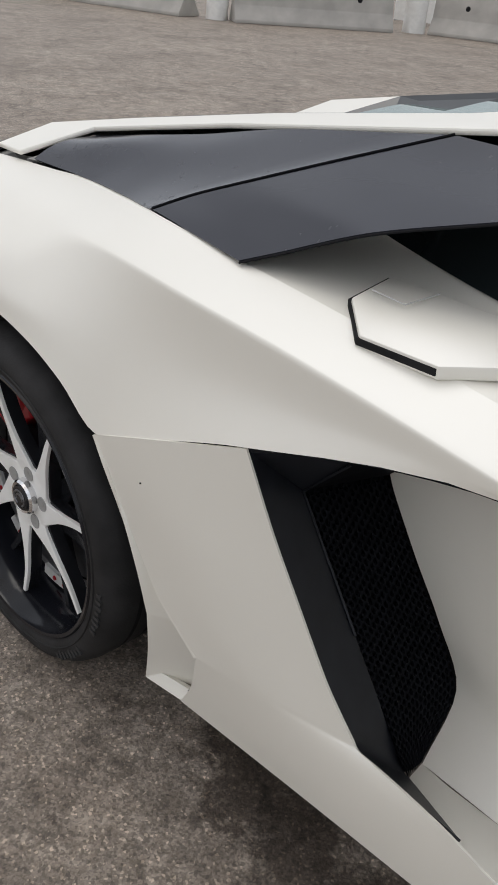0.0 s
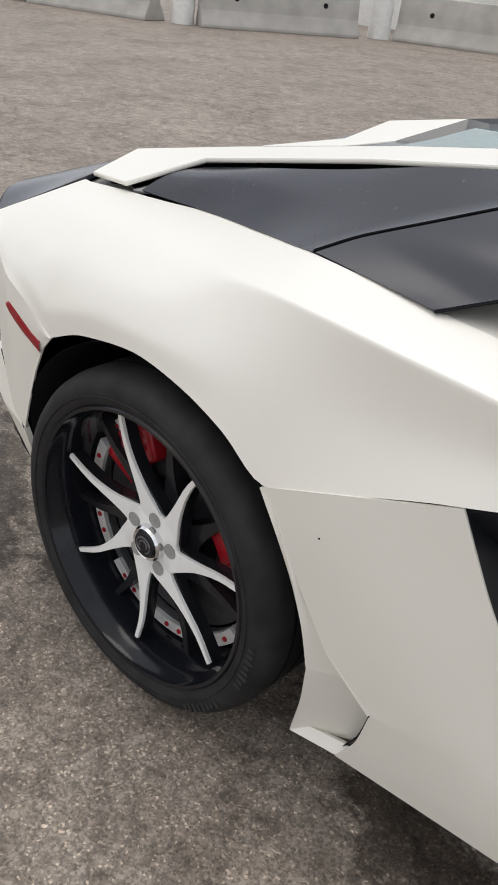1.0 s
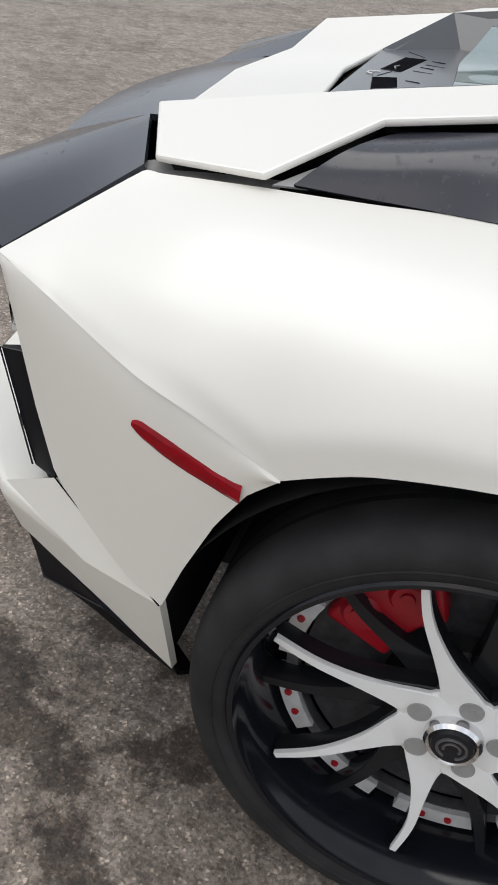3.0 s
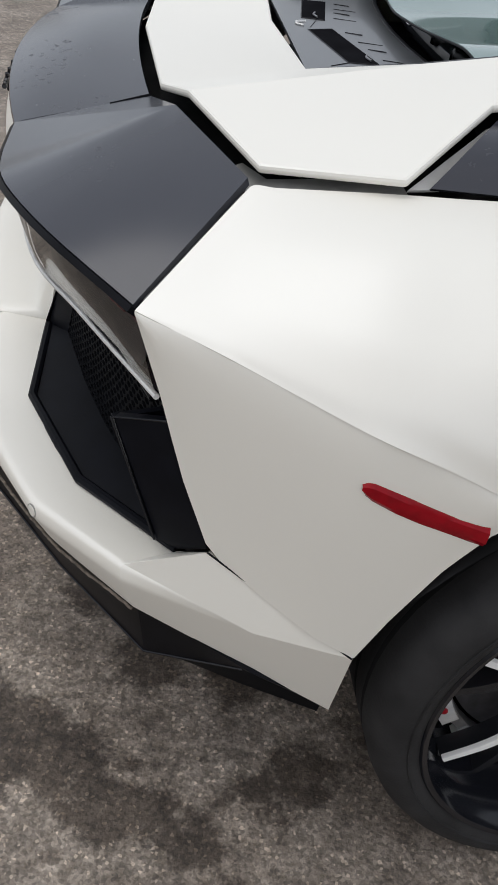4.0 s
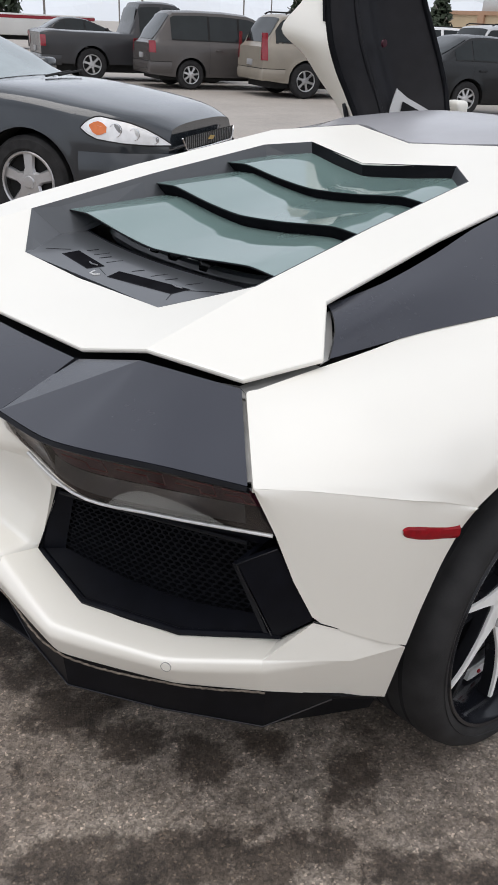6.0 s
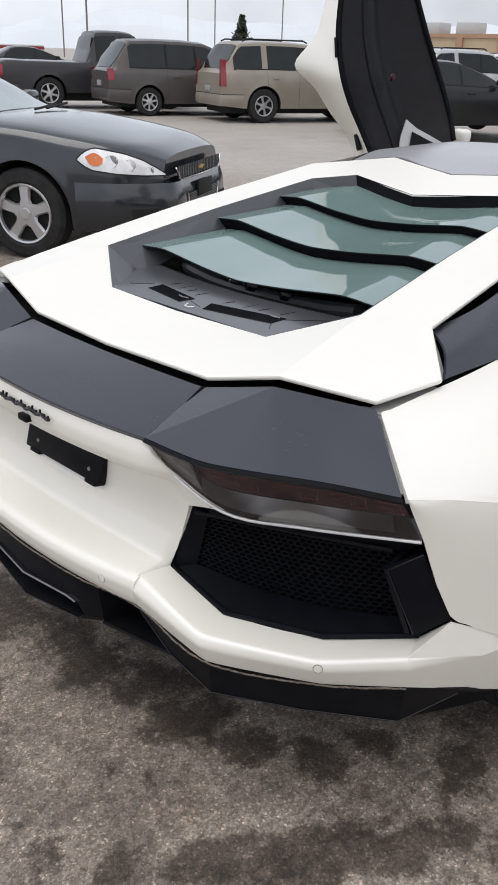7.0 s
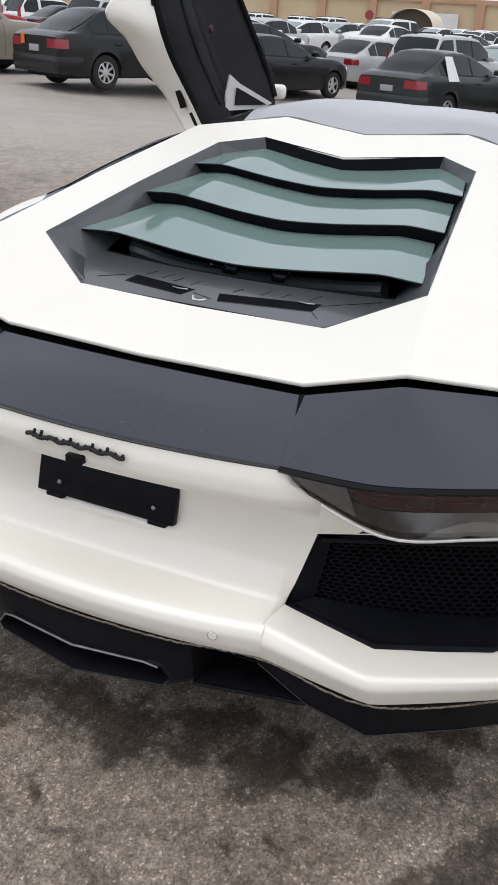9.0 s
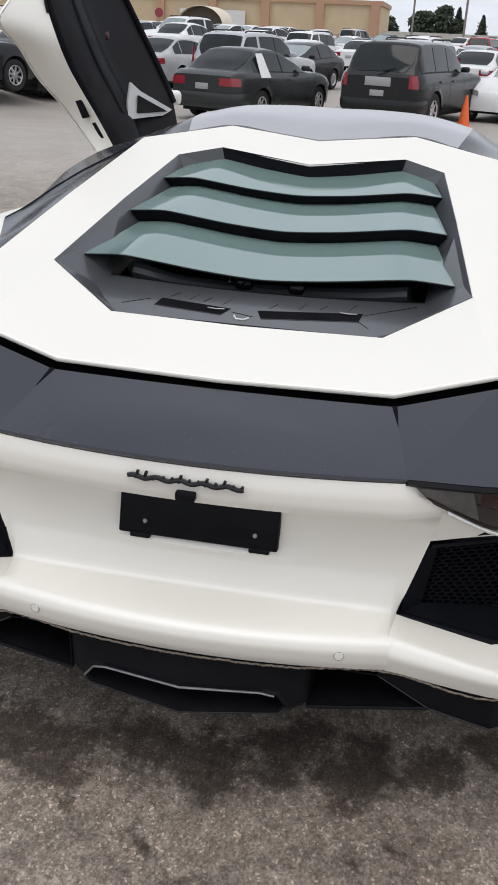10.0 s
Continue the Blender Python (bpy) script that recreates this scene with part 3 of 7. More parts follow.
def intake(side):
    part("sill_mark", revolve([(0.0, -0.0015), (0.0014, -0.0015), (0.0018, 0.0015)], 10, "y", (0.410, side * 1.0295, 0.606)), BLACK, car)
    outer = [(0.612, 1.004, 0.755), (0.672, 0.999, 0.644), (0.728, 0.996, 0.558), (0.795, 0.991, 0.454), (0.858, 0.986, 0.379), (1.035, 0.985, 0.366)]
    inner = [(0.630, 0.90, 0.656), (0.697, 0.90, 0.563), (0.763, 0.90, 0.471), (0.830, 0.90, 0.379), (0.897, 0.90, 0.287), (1.026, 0.980, 0.360)]
    part("intake_frame", thicken(loft([outer, inner], 5, 3, side, True), 0.008), BROWBLACK, car, "black frame of the side air intake")
    deep = [(0.677, 0.76, 0.655), (0.745, 0.76, 0.548), (0.815, 0.76, 0.452), (0.870, 0.76, 0.352), (0.896, 0.865, 0.288)]
    brow = [(0.612, 1.004, 0.754), (0.751, 0.955, 0.787), (0.630, 0.90, 0.657)]
    part("intake_brow", thicken(poly_bm(brow, [(0, 1, 2)], side), 0.006, (0.7, side * 0.6, 1.2)), BROWBLACK, car)
    part("brow_edge", tube([(x, y * side, z) for x, y, z in ((0.751, 0.957, 0.783), (0.632, 0.902, 0.658), (0.699, 0.902, 0.565), (0.765, 0.902, 0.473))], 0.0022, 6), BROWBLACK, car)
    part("intake_upper_back", thicken(poly_bm([(0.630, 0.90, 0.657), (0.751, 0.955, 0.787), (0.80, 0.76, 0.78), (0.677, 0.76, 0.655)], [(0, 1, 2, 3)], side), 0.006, (0.5, side * 0.8, 0.9)), MATTBLACK, car)
    part("intake_mesh", honeycomb(inner[:5], deep, 0.015, 0.01, side, (-0.006, -0.003, 0)), MESHBLACK, car, "black perforated mesh deep in the side intake")
    part("intake_back", thicken(loft([[(x - 0.010, y - 0.002, z - 0.006) for x, y, z in inner[:5]], [(x - 0.010, y - 0.002, z - 0.006) for x, y, z in deep]], 5, 2, side, True), 0.006), MATTBLACK, car)
    top = [(0.612, 1.004, 0.752), (0.80, 0.985, 0.815), (1.02, 0.962, 0.845), (1.5, 0.955, 0.79)]
    tin = [(0.677, 0.76, 0.70), (0.80, 0.745, 0.74), (1.02, 0.76, 0.77), (1.5, 0.84, 0.74)]
    part("intake_roof", thicken(loft([top, tin], 5, 2, side, True), 0.006), BLACK, car)
    near = [(0.690, 0.758, 0.72)] + [(x + 0.002, y - 0.002, z + 0.001) for x, y, z in deep]
    ahead = [(1.02, 0.775, 0.77), (1.03, 0.785, 0.68), (1.05, 0.795, 0.56), (1.06, 0.805, 0.46), (1.07, 0.82, 0.37), (1.08, 0.885, 0.312)]
    nose = [(1.5, 0.845, 0.74), (1.5, 0.85, 0.68), (1.5, 0.855, 0.58), (1.5, 0.86, 0.47), (1.5, 0.865, 0.38), (1.5, 0.90, 0.30)]
    part("intake_duct_wall", thicken(loft([near, ahead, nose], 5, 5, side), 0.008), WHITE, car, "", 60)
    wlow = [(0.897, 0.862, 0.288), (0.95, 0.872, 0.296), (1.08, 0.885, 0.312), (1.5, 0.90, 0.30)]
    flow = [(0.900, 0.902, 0.285), (0.965, 0.944, 0.322), (1.05, 0.990, 0.360), (1.5, 0.98, 0.270)]
    part("intake_tail", thicken(poly_bm([(0.862, 0.987, 0.374), (0.897, 0.897, 0.287), (1.030, 0.984, 0.3645)], [(0, 1, 2)], side), 0.004, (0.9, side * 0.9, -1)), BROWBLACK, car)
    part("intake_floor", thicken(loft([wlow, flow], 6, 3, side, True), 0.008, (1.1, side * 0.9, -1)), WHITE, car)


MESHBLACK = material("black_honeycomb_mesh", (0.0058, 0.0063, 0.0080), 0.6, 0, 0, 0.3, 60, 0, 300, 0.045)
for s in (1, -1):
    quarter(s)
    sill(s)
    intake(s)

# engine cover: white frame round a six-cornered opening
COVER = dict(k2=(-0.666, 0.334, 0.876), k1=(-0.637, 0.516, 0.922), r=(-0.561, 0.705, 0.904), g=(-0.401, 0.745, 0.922), q=(-0.284, 0.632, 0.984), m=(0.10, 0.600, 1.058), f=(0.659, 0.567, 1.146), rk=(0.801, 0.302, 1.185), hB=(-0.449, 0.295, 0.914), hR=(-0.331, 0.471, 0.984), hM=(0.06, 0.435, 1.058), h4=(0.469, 0.396, 1.125), h3=(0.566, 0.283, 1.142))


def engine_cover():
    c = COVER
    keys = list(c)
    pts = [c[k] for k in keys]
    mirrored = [(x, -y, z) for x, y, z in pts]
    mids = [(-0.690, 0.0, 0.878), (-0.470, 0.0, 0.916), (0.497, 0.0, 1.119), (0.705, 0.0, 1.164)]
    allp = pts + mirrored + mids
    n = len(pts)
    i = {k: j for j, k in enumerate(keys)}
    R, H, D, F = 2 * n, 2 * n + 1, 2 * n + 2, 2 * n + 3
    half = [("k2", "k1", "hB"), ("k1", "hR", "hB"), ("k1", "r", "hR"), ("r", "g", "hR"), ("g", "q", "hR"), ("q", "m", "hM", "hR"), ("m", "f", "h4", "hM"), ("f", "rk", "h3", "h4")]
    faces = [[i[k] for k in f] for f in half] + [[i[k] + n for k in f] for f in half]
    faces += [[R, i["k2"], i["hB"], H], [R, i["k2"] + n, i["hB"] + n, H], [i["rk"], F, D, i["h3"]], [i["rk"] + n, F, D, i["h3"] + n]]
    bm = thicken(poly_bm(allp, faces), 0.011, (0, 0, -2))
    soften(bm, 0.004, 50, 2)
    cover = part("engine_cover", bm, WHITE, car, "white engine cover frame with a six-cornered opening", 14)
    # walls that drop into the opening
    ring = ["hB", "hR", "hM", "h4", "h3"]
    top = [c[k] for k in ring]
    low = [(-0.435, 0.272, 0.9085), (-0.285, 0.372, 0.913), (0.06, 0.395, 0.985), (0.46, 0.362, 1.055), (0.56, 0.265, 1.07)]
    for s in (1, -1):
        for a in range(4):
            q = [top[a], top[a + 1], low[a + 1], low[a]]
            part("opening_wall", thicken(poly_bm(q, [(0, 1, 2, 3)], s), 0.006, (0.05, s * 1.5, 1.0)), SHELFGREY, cover)
        q = [top[4], (0.498, 0, 1.117), (0.505, 0, 1.05), low[4]]
        part("opening_wall", thicken(poly_bm(q, [(0, 1, 2, 3)], s), 0.006, (2, 0, 1.0)), BLACK, cover)
    # rear shelf with two slots
    def shelf_z(x):
        return 0.911 + 0.08 * (x + 0.45)

    rows = [[(x + (0.055 * (y / 0.42) ** 2 if x > -0.26 else 0), y, shelf_z(x)) for y in np.linspace(-w, w, 13)] for x, w in ((-0.449, 0.296), (-0.39, 0.345), (-0.31, 0.415), (-0.252, 0.42))]
    part("cover_shelf", thicken(grid_bm(rows), 0.006, (0, 0, -2)), SHELFGREY, cover)
    part("shelf_lip", tube([(-0.252 + 0.055 * (y / 0.42) ** 2, y, shelf_z(-0.252) - 0.004) for y in np.linspace(-0.42, 0.42, 9)], 0.006, 8), BLACK, cover)
    slots = (((-0.386, 0.217), (-0.340, 0.210), (-0.367, 0.045), (-0.409, 0.060)), ((-0.409, -0.030), (-0.364, -0.015), (-0.324, -0.244), (-0.374, -0.238)))
    for sl in slots:
        lift = [(x, y, shelf_z(x)) for x, y in sl]
        # Flat black plate on the shelf paints the dark inside a slot.
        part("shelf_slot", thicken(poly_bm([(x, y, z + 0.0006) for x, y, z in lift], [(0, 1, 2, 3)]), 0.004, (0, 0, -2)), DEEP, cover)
        c1 = np.array(lift[2])
        part("slot_clip", tube([tuple(c1 + np.array((-0.012, 0.050, 0.0022))), tuple(c1 + np.array((-0.018, 0.030, 0.0026))), tuple(c1 + np.array((-0.013, 0.012, 0.0022)))], 0.0018, 6), STEEL, cover)
        part("slot_edge", tube([(x, y, z + 0.0004) for x, y, z in (lift[0], lift[3], lift[2])], 0.0009, 5), GLOSSBLACK, cover)
        for q in range(4):
            f = 0.10 + 0.24 * q + 0.04 * (q % 2)
            x, y = sl[1][0] * (1 - f) + sl[2][0] * f + 0.016, sl[1][1] * (1 - f) + sl[2][1] * f
            part("shelf_groove", tube([(x, y, shelf_z(x) + 0.0003), (x + 0.028 + 0.012 * (q % 2), y - 0.014, shelf_z(x + 0.034) + 0.0003)], 0.0008, 5), BLACK, cover)
    for x0, y0, x1, y1 in ((-0.392, 0.29, -0.350, 0.235), (-0.385, 0.04, -0.402, -0.012), (-0.372, -0.238, -0.405, -0.262), (-0.335, -0.245, -0.25, -0.36)):
        part("shelf_groove", tube([(x0, y0, shelf_z(x0) + 0.0003), (x1, y1, shelf_z(x1) + 0.0003)], 0.0008, 5), BLACK, cover)
    # dark engine bay under the louvres, its depth painted as a black sheet
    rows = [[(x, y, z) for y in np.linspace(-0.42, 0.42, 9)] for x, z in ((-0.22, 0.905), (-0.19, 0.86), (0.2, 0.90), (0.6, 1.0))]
    part("engine_bay_shade", grid_bm(rows), DEEP, cover)
    beam = tube([(-0.04, 0.345, 0.905), (-0.12, 0.345, 0.925), (-0.150, 0.315, 0.922), (-0.140, 0.22, 0.900), (-0.130, 0.0, 0.893), (-0.140, -0.22, 0.908), (-0.165, -0.34, 0.930)], 0.021, 10, 30)
    part("engine_brace", beam, SHELFGREY, cover, "dark grey tube across the engine bay")
    for y in (0.062, -0.070):
        part("brace_socket", revolve([(0.0, 0.006), (0.013, 0.006), (0.013, 0.020), (0.022, 0.024), (0.026, 0.016), (0.026, 0.0), (0.0, 0.0)], 20, "z", (-0.130, y, 0.903)), GLOSSBLACK, cover)
    loop = [(-0.200 + 0.006 * math.sin(a), 0.066 + 0.020 * math.copysign(abs(math.cos(a)) ** 0.6, math.cos(a)), 0.938 + 0.008 * math.copysign(abs(math.sin(a)) ** 0.6, math.sin(a))) for a in np.linspace(0, 2 * math.pi, 25)]
    part("brace_ring", tube(loop, 0.0022, 6), CHROME, cover)
    x = -0.417
    part("shelf_mark", tube([(x + 0.012, 0.030, shelf_z(x) + 0.0015), (x - 0.006, 0.022, shelf_z(x) + 0.0005), (x - 0.008, 0.005, shelf_z(x) + 0.0005), (x + 0.004, -0.004, shelf_z(x) + 0.0012)], 0.0024, 6), STEELPALE, cover, "small pale mark on the shelf")


engine_cover()


def louvres():
    lead = [((-0.230, 0.437, 0.978), (-0.246, 0.22, 0.974), (-0.256, 0.0, 0.966)), ((0.055, 0.414, 1.033), (0.038, 0.22, 1.029), (0.028, 0.0, 1.020)), ((0.316, 0.397, 1.080), (0.300, 0.22, 1.077), (0.290, 0.0, 1.068))]
    for k, (tip, mid, cen) in enumerate(lead):
        lv = new("louvre")
        lv.parent = car
        tagged(lv, "green-tinted glass louvre with a dark lower edge")
        kink = (tip[0] - 0.003, 0.335 * tip[1] / 0.437, tip[2] + 0.006)
        inner = (mid[0], 0.15, mid[2] - 0.007)
        half = [tip, kink, inner]
        e = by_knots(half + [(cen[0], 0.0, cen[2] - 0.006)] + [(x, -y, z) for x, y, z in half[::-1]], 6, 0.75)
        back = e + np.array((0.30 if k < 2 else 0.25, 0, 0.022))
        back[:, 1] *= 0.90
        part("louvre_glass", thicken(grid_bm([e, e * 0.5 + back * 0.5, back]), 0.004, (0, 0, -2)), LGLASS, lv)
        low = e + np.array((0.030, 0, -0.009 if k == 0 else -0.048))
        # Black sheet below each blade paints the shaded gap.
        part("louvre_gap_shade", thicken(grid_bm([e + np.array((0.004, 0, -0.005)), low]), 0.004, (2, 0, 1)), DEEP, lv)
        part("louvre_lip", tube(e + np.array((0.001, 0, -0.003)), 0.0022, 6), BLACK, lv)


louvres()


# charcoal panels between engine cover and quarter panel
def side_glass(side):
    up = [(-0.262, 0.614, 0.968), (-0.12, 0.636, 0.998), (0.06, 0.622, 1.032), (0.25, 0.602, 1.074), (0.565, 0.585, 1.122)]
    low = [(-0.366, 0.729, 0.910), (-0.28, 0.735, 0.9135), (-0.12, 0.752, 0.9225), (0.03, 0.786, 0.9335), (0.180, 0.841, 0.9505)]
    seam = [(0.180, 0.840, 0.9525), (0.231, 0.790, 0.982), (0.325, 0.745, 1.022), (0.430, 0.685, 1.066), (0.565, 0.585, 1.122)]
    front_edge = [(0.440, 0.880, 0.9465), (0.505, 0.855, 0.975), (0.630, 0.822, 1.030), (0.80, 0.755, 1.080), (0.98, 0.62, 1.126)]
    rows = []
    L, U = by_knots(low, 6), by_knots(up, 6)
    n = len(L)
    for i in range(n):
        f = i / (n - 1)
        rows.append([L[i] * (1 - v) + U[i] * v + np.array((0, 0.016, 0.014)) * math.sin(math.pi * v) * (1 - f) for v in np.linspace(0, 1, 9)])
    rows[-1] = [p for p in spline(seam, 9)]
    part("rear_quarter_panel", thicken(grid_bm(rows, side), 0.008), GREYWRAP, car, "satin charcoal panel under the engine cover's edge")
    part("panel_seam", tube([(x + 0.005, y * side, z + 0.0015) for x, y, z in by_knots(seam, 6)], 0.0026, 6), DEEP, car)
    A = [(x + 0.010, y + 0.002, z + 0.001) for x, y, z in seam]
    part("panel_rim", tube([(x + 0.001, y * side, z - 0.003) for x, y, z in by_knots(front_edge, 6)], 0.0022, 6), BLACK, car)
    part("front_quarter_panel", thicken(loft([A, front_edge], 6, 6, side, True), 0.003), GREYWRAP, car, "satin charcoal panel with a free front edge")
    # Black sheet under the charcoal panels paints the gap's shade.
    part("gap_shade_sheet", thicken(loft([[(-0.39, 0.70, 0.885), (0.0, 0.74, 0.90), (0.43, 0.84, 0.925)], [(-0.38, 0.60, 0.90), (0.0, 0.56, 0.96), (0.43, 0.54, 1.03)]], 4, 2, side, True), 0.006, (0, 0, -2)), VOID, car)
    rail = [(-0.566, 0.738, 0.876), (-0.49, 0.744, 0.885), (-0.385, 0.750, 0.894)]
    wall_ = [(-0.548, 0.680, 0.880), (-0.48, 0.685, 0.890), (-0.390, 0.690, 0.900)]
    part("cover_channel", thicken(loft([rail, wall_], 4, 2, side, True), 0.004, (0, 0, -2)), PRIMER, car, "grey channel under the engine cover's edge")
    rail = [(-0.392, 0.731, 0.9055), (-0.338, 0.682, 0.930), (-0.282, 0.632, 0.956)]
    wall_ = [(-0.350, 0.720, 0.9065), (-0.302, 0.670, 0.932), (-0.254, 0.616, 0.959)]
    part("channel_edge", thicken(loft([rail, wall_], 4, 2, side, True), 0.004, (0, 0, -2)), PALEPRIMER, car)
    strip = [(-0.550, 0.745, 0.870), (-0.605, 0.800, 0.842), (-0.670, 0.875, 0.806)], [(-0.565, 0.690, 0.876), (-0.622, 0.762, 0.846), (-0.685, 0.850, 0.804)]
    part("channel_strip", thicken(loft(strip, 4, 2, side, True), 0.004, (0, 0, -2)), PRIMER, car, "grey strip in the gap beside the rear deck panel")
    part("channel_strip", thicken(poly_bm([(-0.560, 0.735, 0.873), (-0.535, 0.690, 0.878), (-0.570, 0.635, 0.880), (-0.597, 0.662, 0.878)], [(0, 1, 2, 3)], side), 0.004, (0, 0, -2)), PRIMER, car)
    # inner shoulder below the charcoal panel, with the filler lid
    i0 = [(0.43, 0.868, 0.940), (0.66, 0.880, 0.930), (1.0, 0.900, 0.905), (1.5, 0.90, 0.86)]
    i1 = [(0.40, 0.70, 0.948), (0.66, 0.74, 0.940), (1.0, 0.80, 0.925), (1.5, 0.84, 0.88)]
    i2 = [(0.40, 0.56, 0.960), (0.66, 0.66, 0.958), (1.0, 0.74, 0.955), (1.5, 0.80, 0.91)]
    part("inner_shoulder", thicken(loft([i0, i1, i2], 5, 4, side), 0.008), WHITE, car)
    w0 = [(0.40, 0.572, 0.958), (0.612, 0.658, 0.957), (0.764, 0.709, 0.956), (1.0, 0.758, 0.950), (1.5, 0.80, 0.91)]
    w1 = [(0.45, 0.54, 1.09), (0.65, 0.58, 1.09), (0.80, 0.61, 1.10), (1.1, 0.64, 1.10), (1.5, 0.64, 1.08)]
    part("side_window", thicken(loft([w0, w1], 5, 3, side, True), 0.006), DARKGLASS, car, "dark side window")
    part("lid_hinge_line", tube([(x, y * side, z) for x, y, z in ((0.640, 0.820, 0.9535), (0.700, 0.826, 0.9535), (0.706, 0.760, 0.9565))], 0.0012, 5), PALEPRIMER, car)
    lid = [(0.634, 0.856, 0.949), (0.700, 0.914, 0.932), (0.818, 0.910, 0.934), (0.878, 0.862, 0.943), (0.862, 0.75, 0.955), (0.62, 0.755, 0.955)]
    bm = thicken(poly_bm(lid, [(0, 1, 2, 3, 4, 5)], side), 0.02, (0.7, side * 0.8, -1))
    soften(bm, 0.004)
    part("filler_lid", bm, WHITE, car, "white angular fuel filler lid with a black gap")
    gap = [(x + (x - 0.75) * 0.008 - 0.004, y + (y - 0.84) * 0.010, z - 0.0045) for x, y, z in lid]
    part("lid_gap", thicken(poly_bm(gap, [(0, 1, 2, 3, 4, 5)], side), 0.01, (0.7, side * 0.8, -1)), VOID, car)


for s in (1, -1):
    side_glass(s)


# charcoal spoiler in three pieces
def spoiler():
    rows = []
    for y in np.linspace(-0.3375, 0.3375, 15):
        b = 1 - (y / 0.3375) ** 2
        fr, mid, re = (-0.680 - 0.02 * b, y, 0.857 + 0.004 * b), (-0.774 - 0.031 * b, y * 1.054, 0.8315 + 0.0105 * b), (-0.868 - 0.040 * b, y * 1.108, 0.806 + 0.004 * b)
        rows.append(by_knots([fr, mid, re, (re[0] + 0.012, re[1], re[2] - 0.022)], 4))
    part("spoiler_centre", thicken(grid_bm(rows), 0.012, (-0.7, 0, 0)), GREYWRAP, car, "satin charcoal rear spoiler blade", 40)
    for s in (1, -1):
        fr = [(-0.680, 0.338, 0.857), (-0.666, 0.43, 0.880), (-0.650, 0.516, 0.902), (-0.611, 0.615, 0.899), (-0.572, 0.714, 0.892)]
        re = [(-0.868, 0.373, 0.806), (-0.866, 0.53, 0.812), (-0.846, 0.645, 0.826), (-0.785, 0.772, 0.830), (-0.691, 0.872, 0.806)]
        rim = by_knots(re, 4)
        fold = np.array(fr[2])
        rows = [np.linspace(fold if i > 0 else fr[2], rim[i], 7) for i in range(11)]
        outer_front = np.linspace(fr[2], fr[4], 7)
        rows += [np.linspace(outer_front[i], rim[10 + i], 7) for i in range(1, 7)]
        bm = grid_bm(rows, s)
        join_bm(bm, grid_bm([np.linspace(np.array(fr[0]) * (1 - t) + fold * t, np.array(re[0]) * (1 - t) + fold * t * 1.0, 7) if t < 1 else np.array([fold] * 7) for t in np.linspace(0, 1, 6)], s))
        bmesh.ops.remove_doubles(bm, verts=bm.verts, dist=0.0008)
        bm = thicken(bm, 0.010, (-0.6, s * 0.6, 0))
        part("spoiler_lip", thicken(loft([[(x - 0.001, y + 0.001, z - 0.001) for x, y, z in re], [(x + 0.010, y - 0.005, z - 0.011) for x, y, z in re]], 5, 2, s, True), 0.008, (-0.6, s * 0.6, 0)), BLACK, car, "black edge under the deck panel")
        a_, b_ = np.array(fr[0]), np.array(re[0])
        # Flat black wedge paints the dark step beside the centre blade.
        notch = [tuple(a_ + np.array((0.002, 0.004, 0.003))), tuple(a_ * 0.70 + b_ * 0.30 + np.array((0, 0, 0.0012))), tuple(a_ + np.array((-0.001, -0.005, 0.0012)))]
        part("panel_notch", thicken(poly_bm(notch, [(0, 1, 2)], s), 0.003, (-0.7, 0, 0)), DEEP, car)
        part("spoiler_side", bm, GREYWRAP, car, "satin charcoal rear deck panel above the tail lamp", 9)
    # Black sheet below the deck paints the dark of the spoiler gap.
    rows = [[(-0.52, y, 0.850), (-0.66, y, 0.822)] for y in np.linspace(-0.70, 0.70, 12)]
    part("spoiler_gap", thicken(grid_bm(rows), 0.004, (0, 0, -2)), VOID, car)


spoiler()


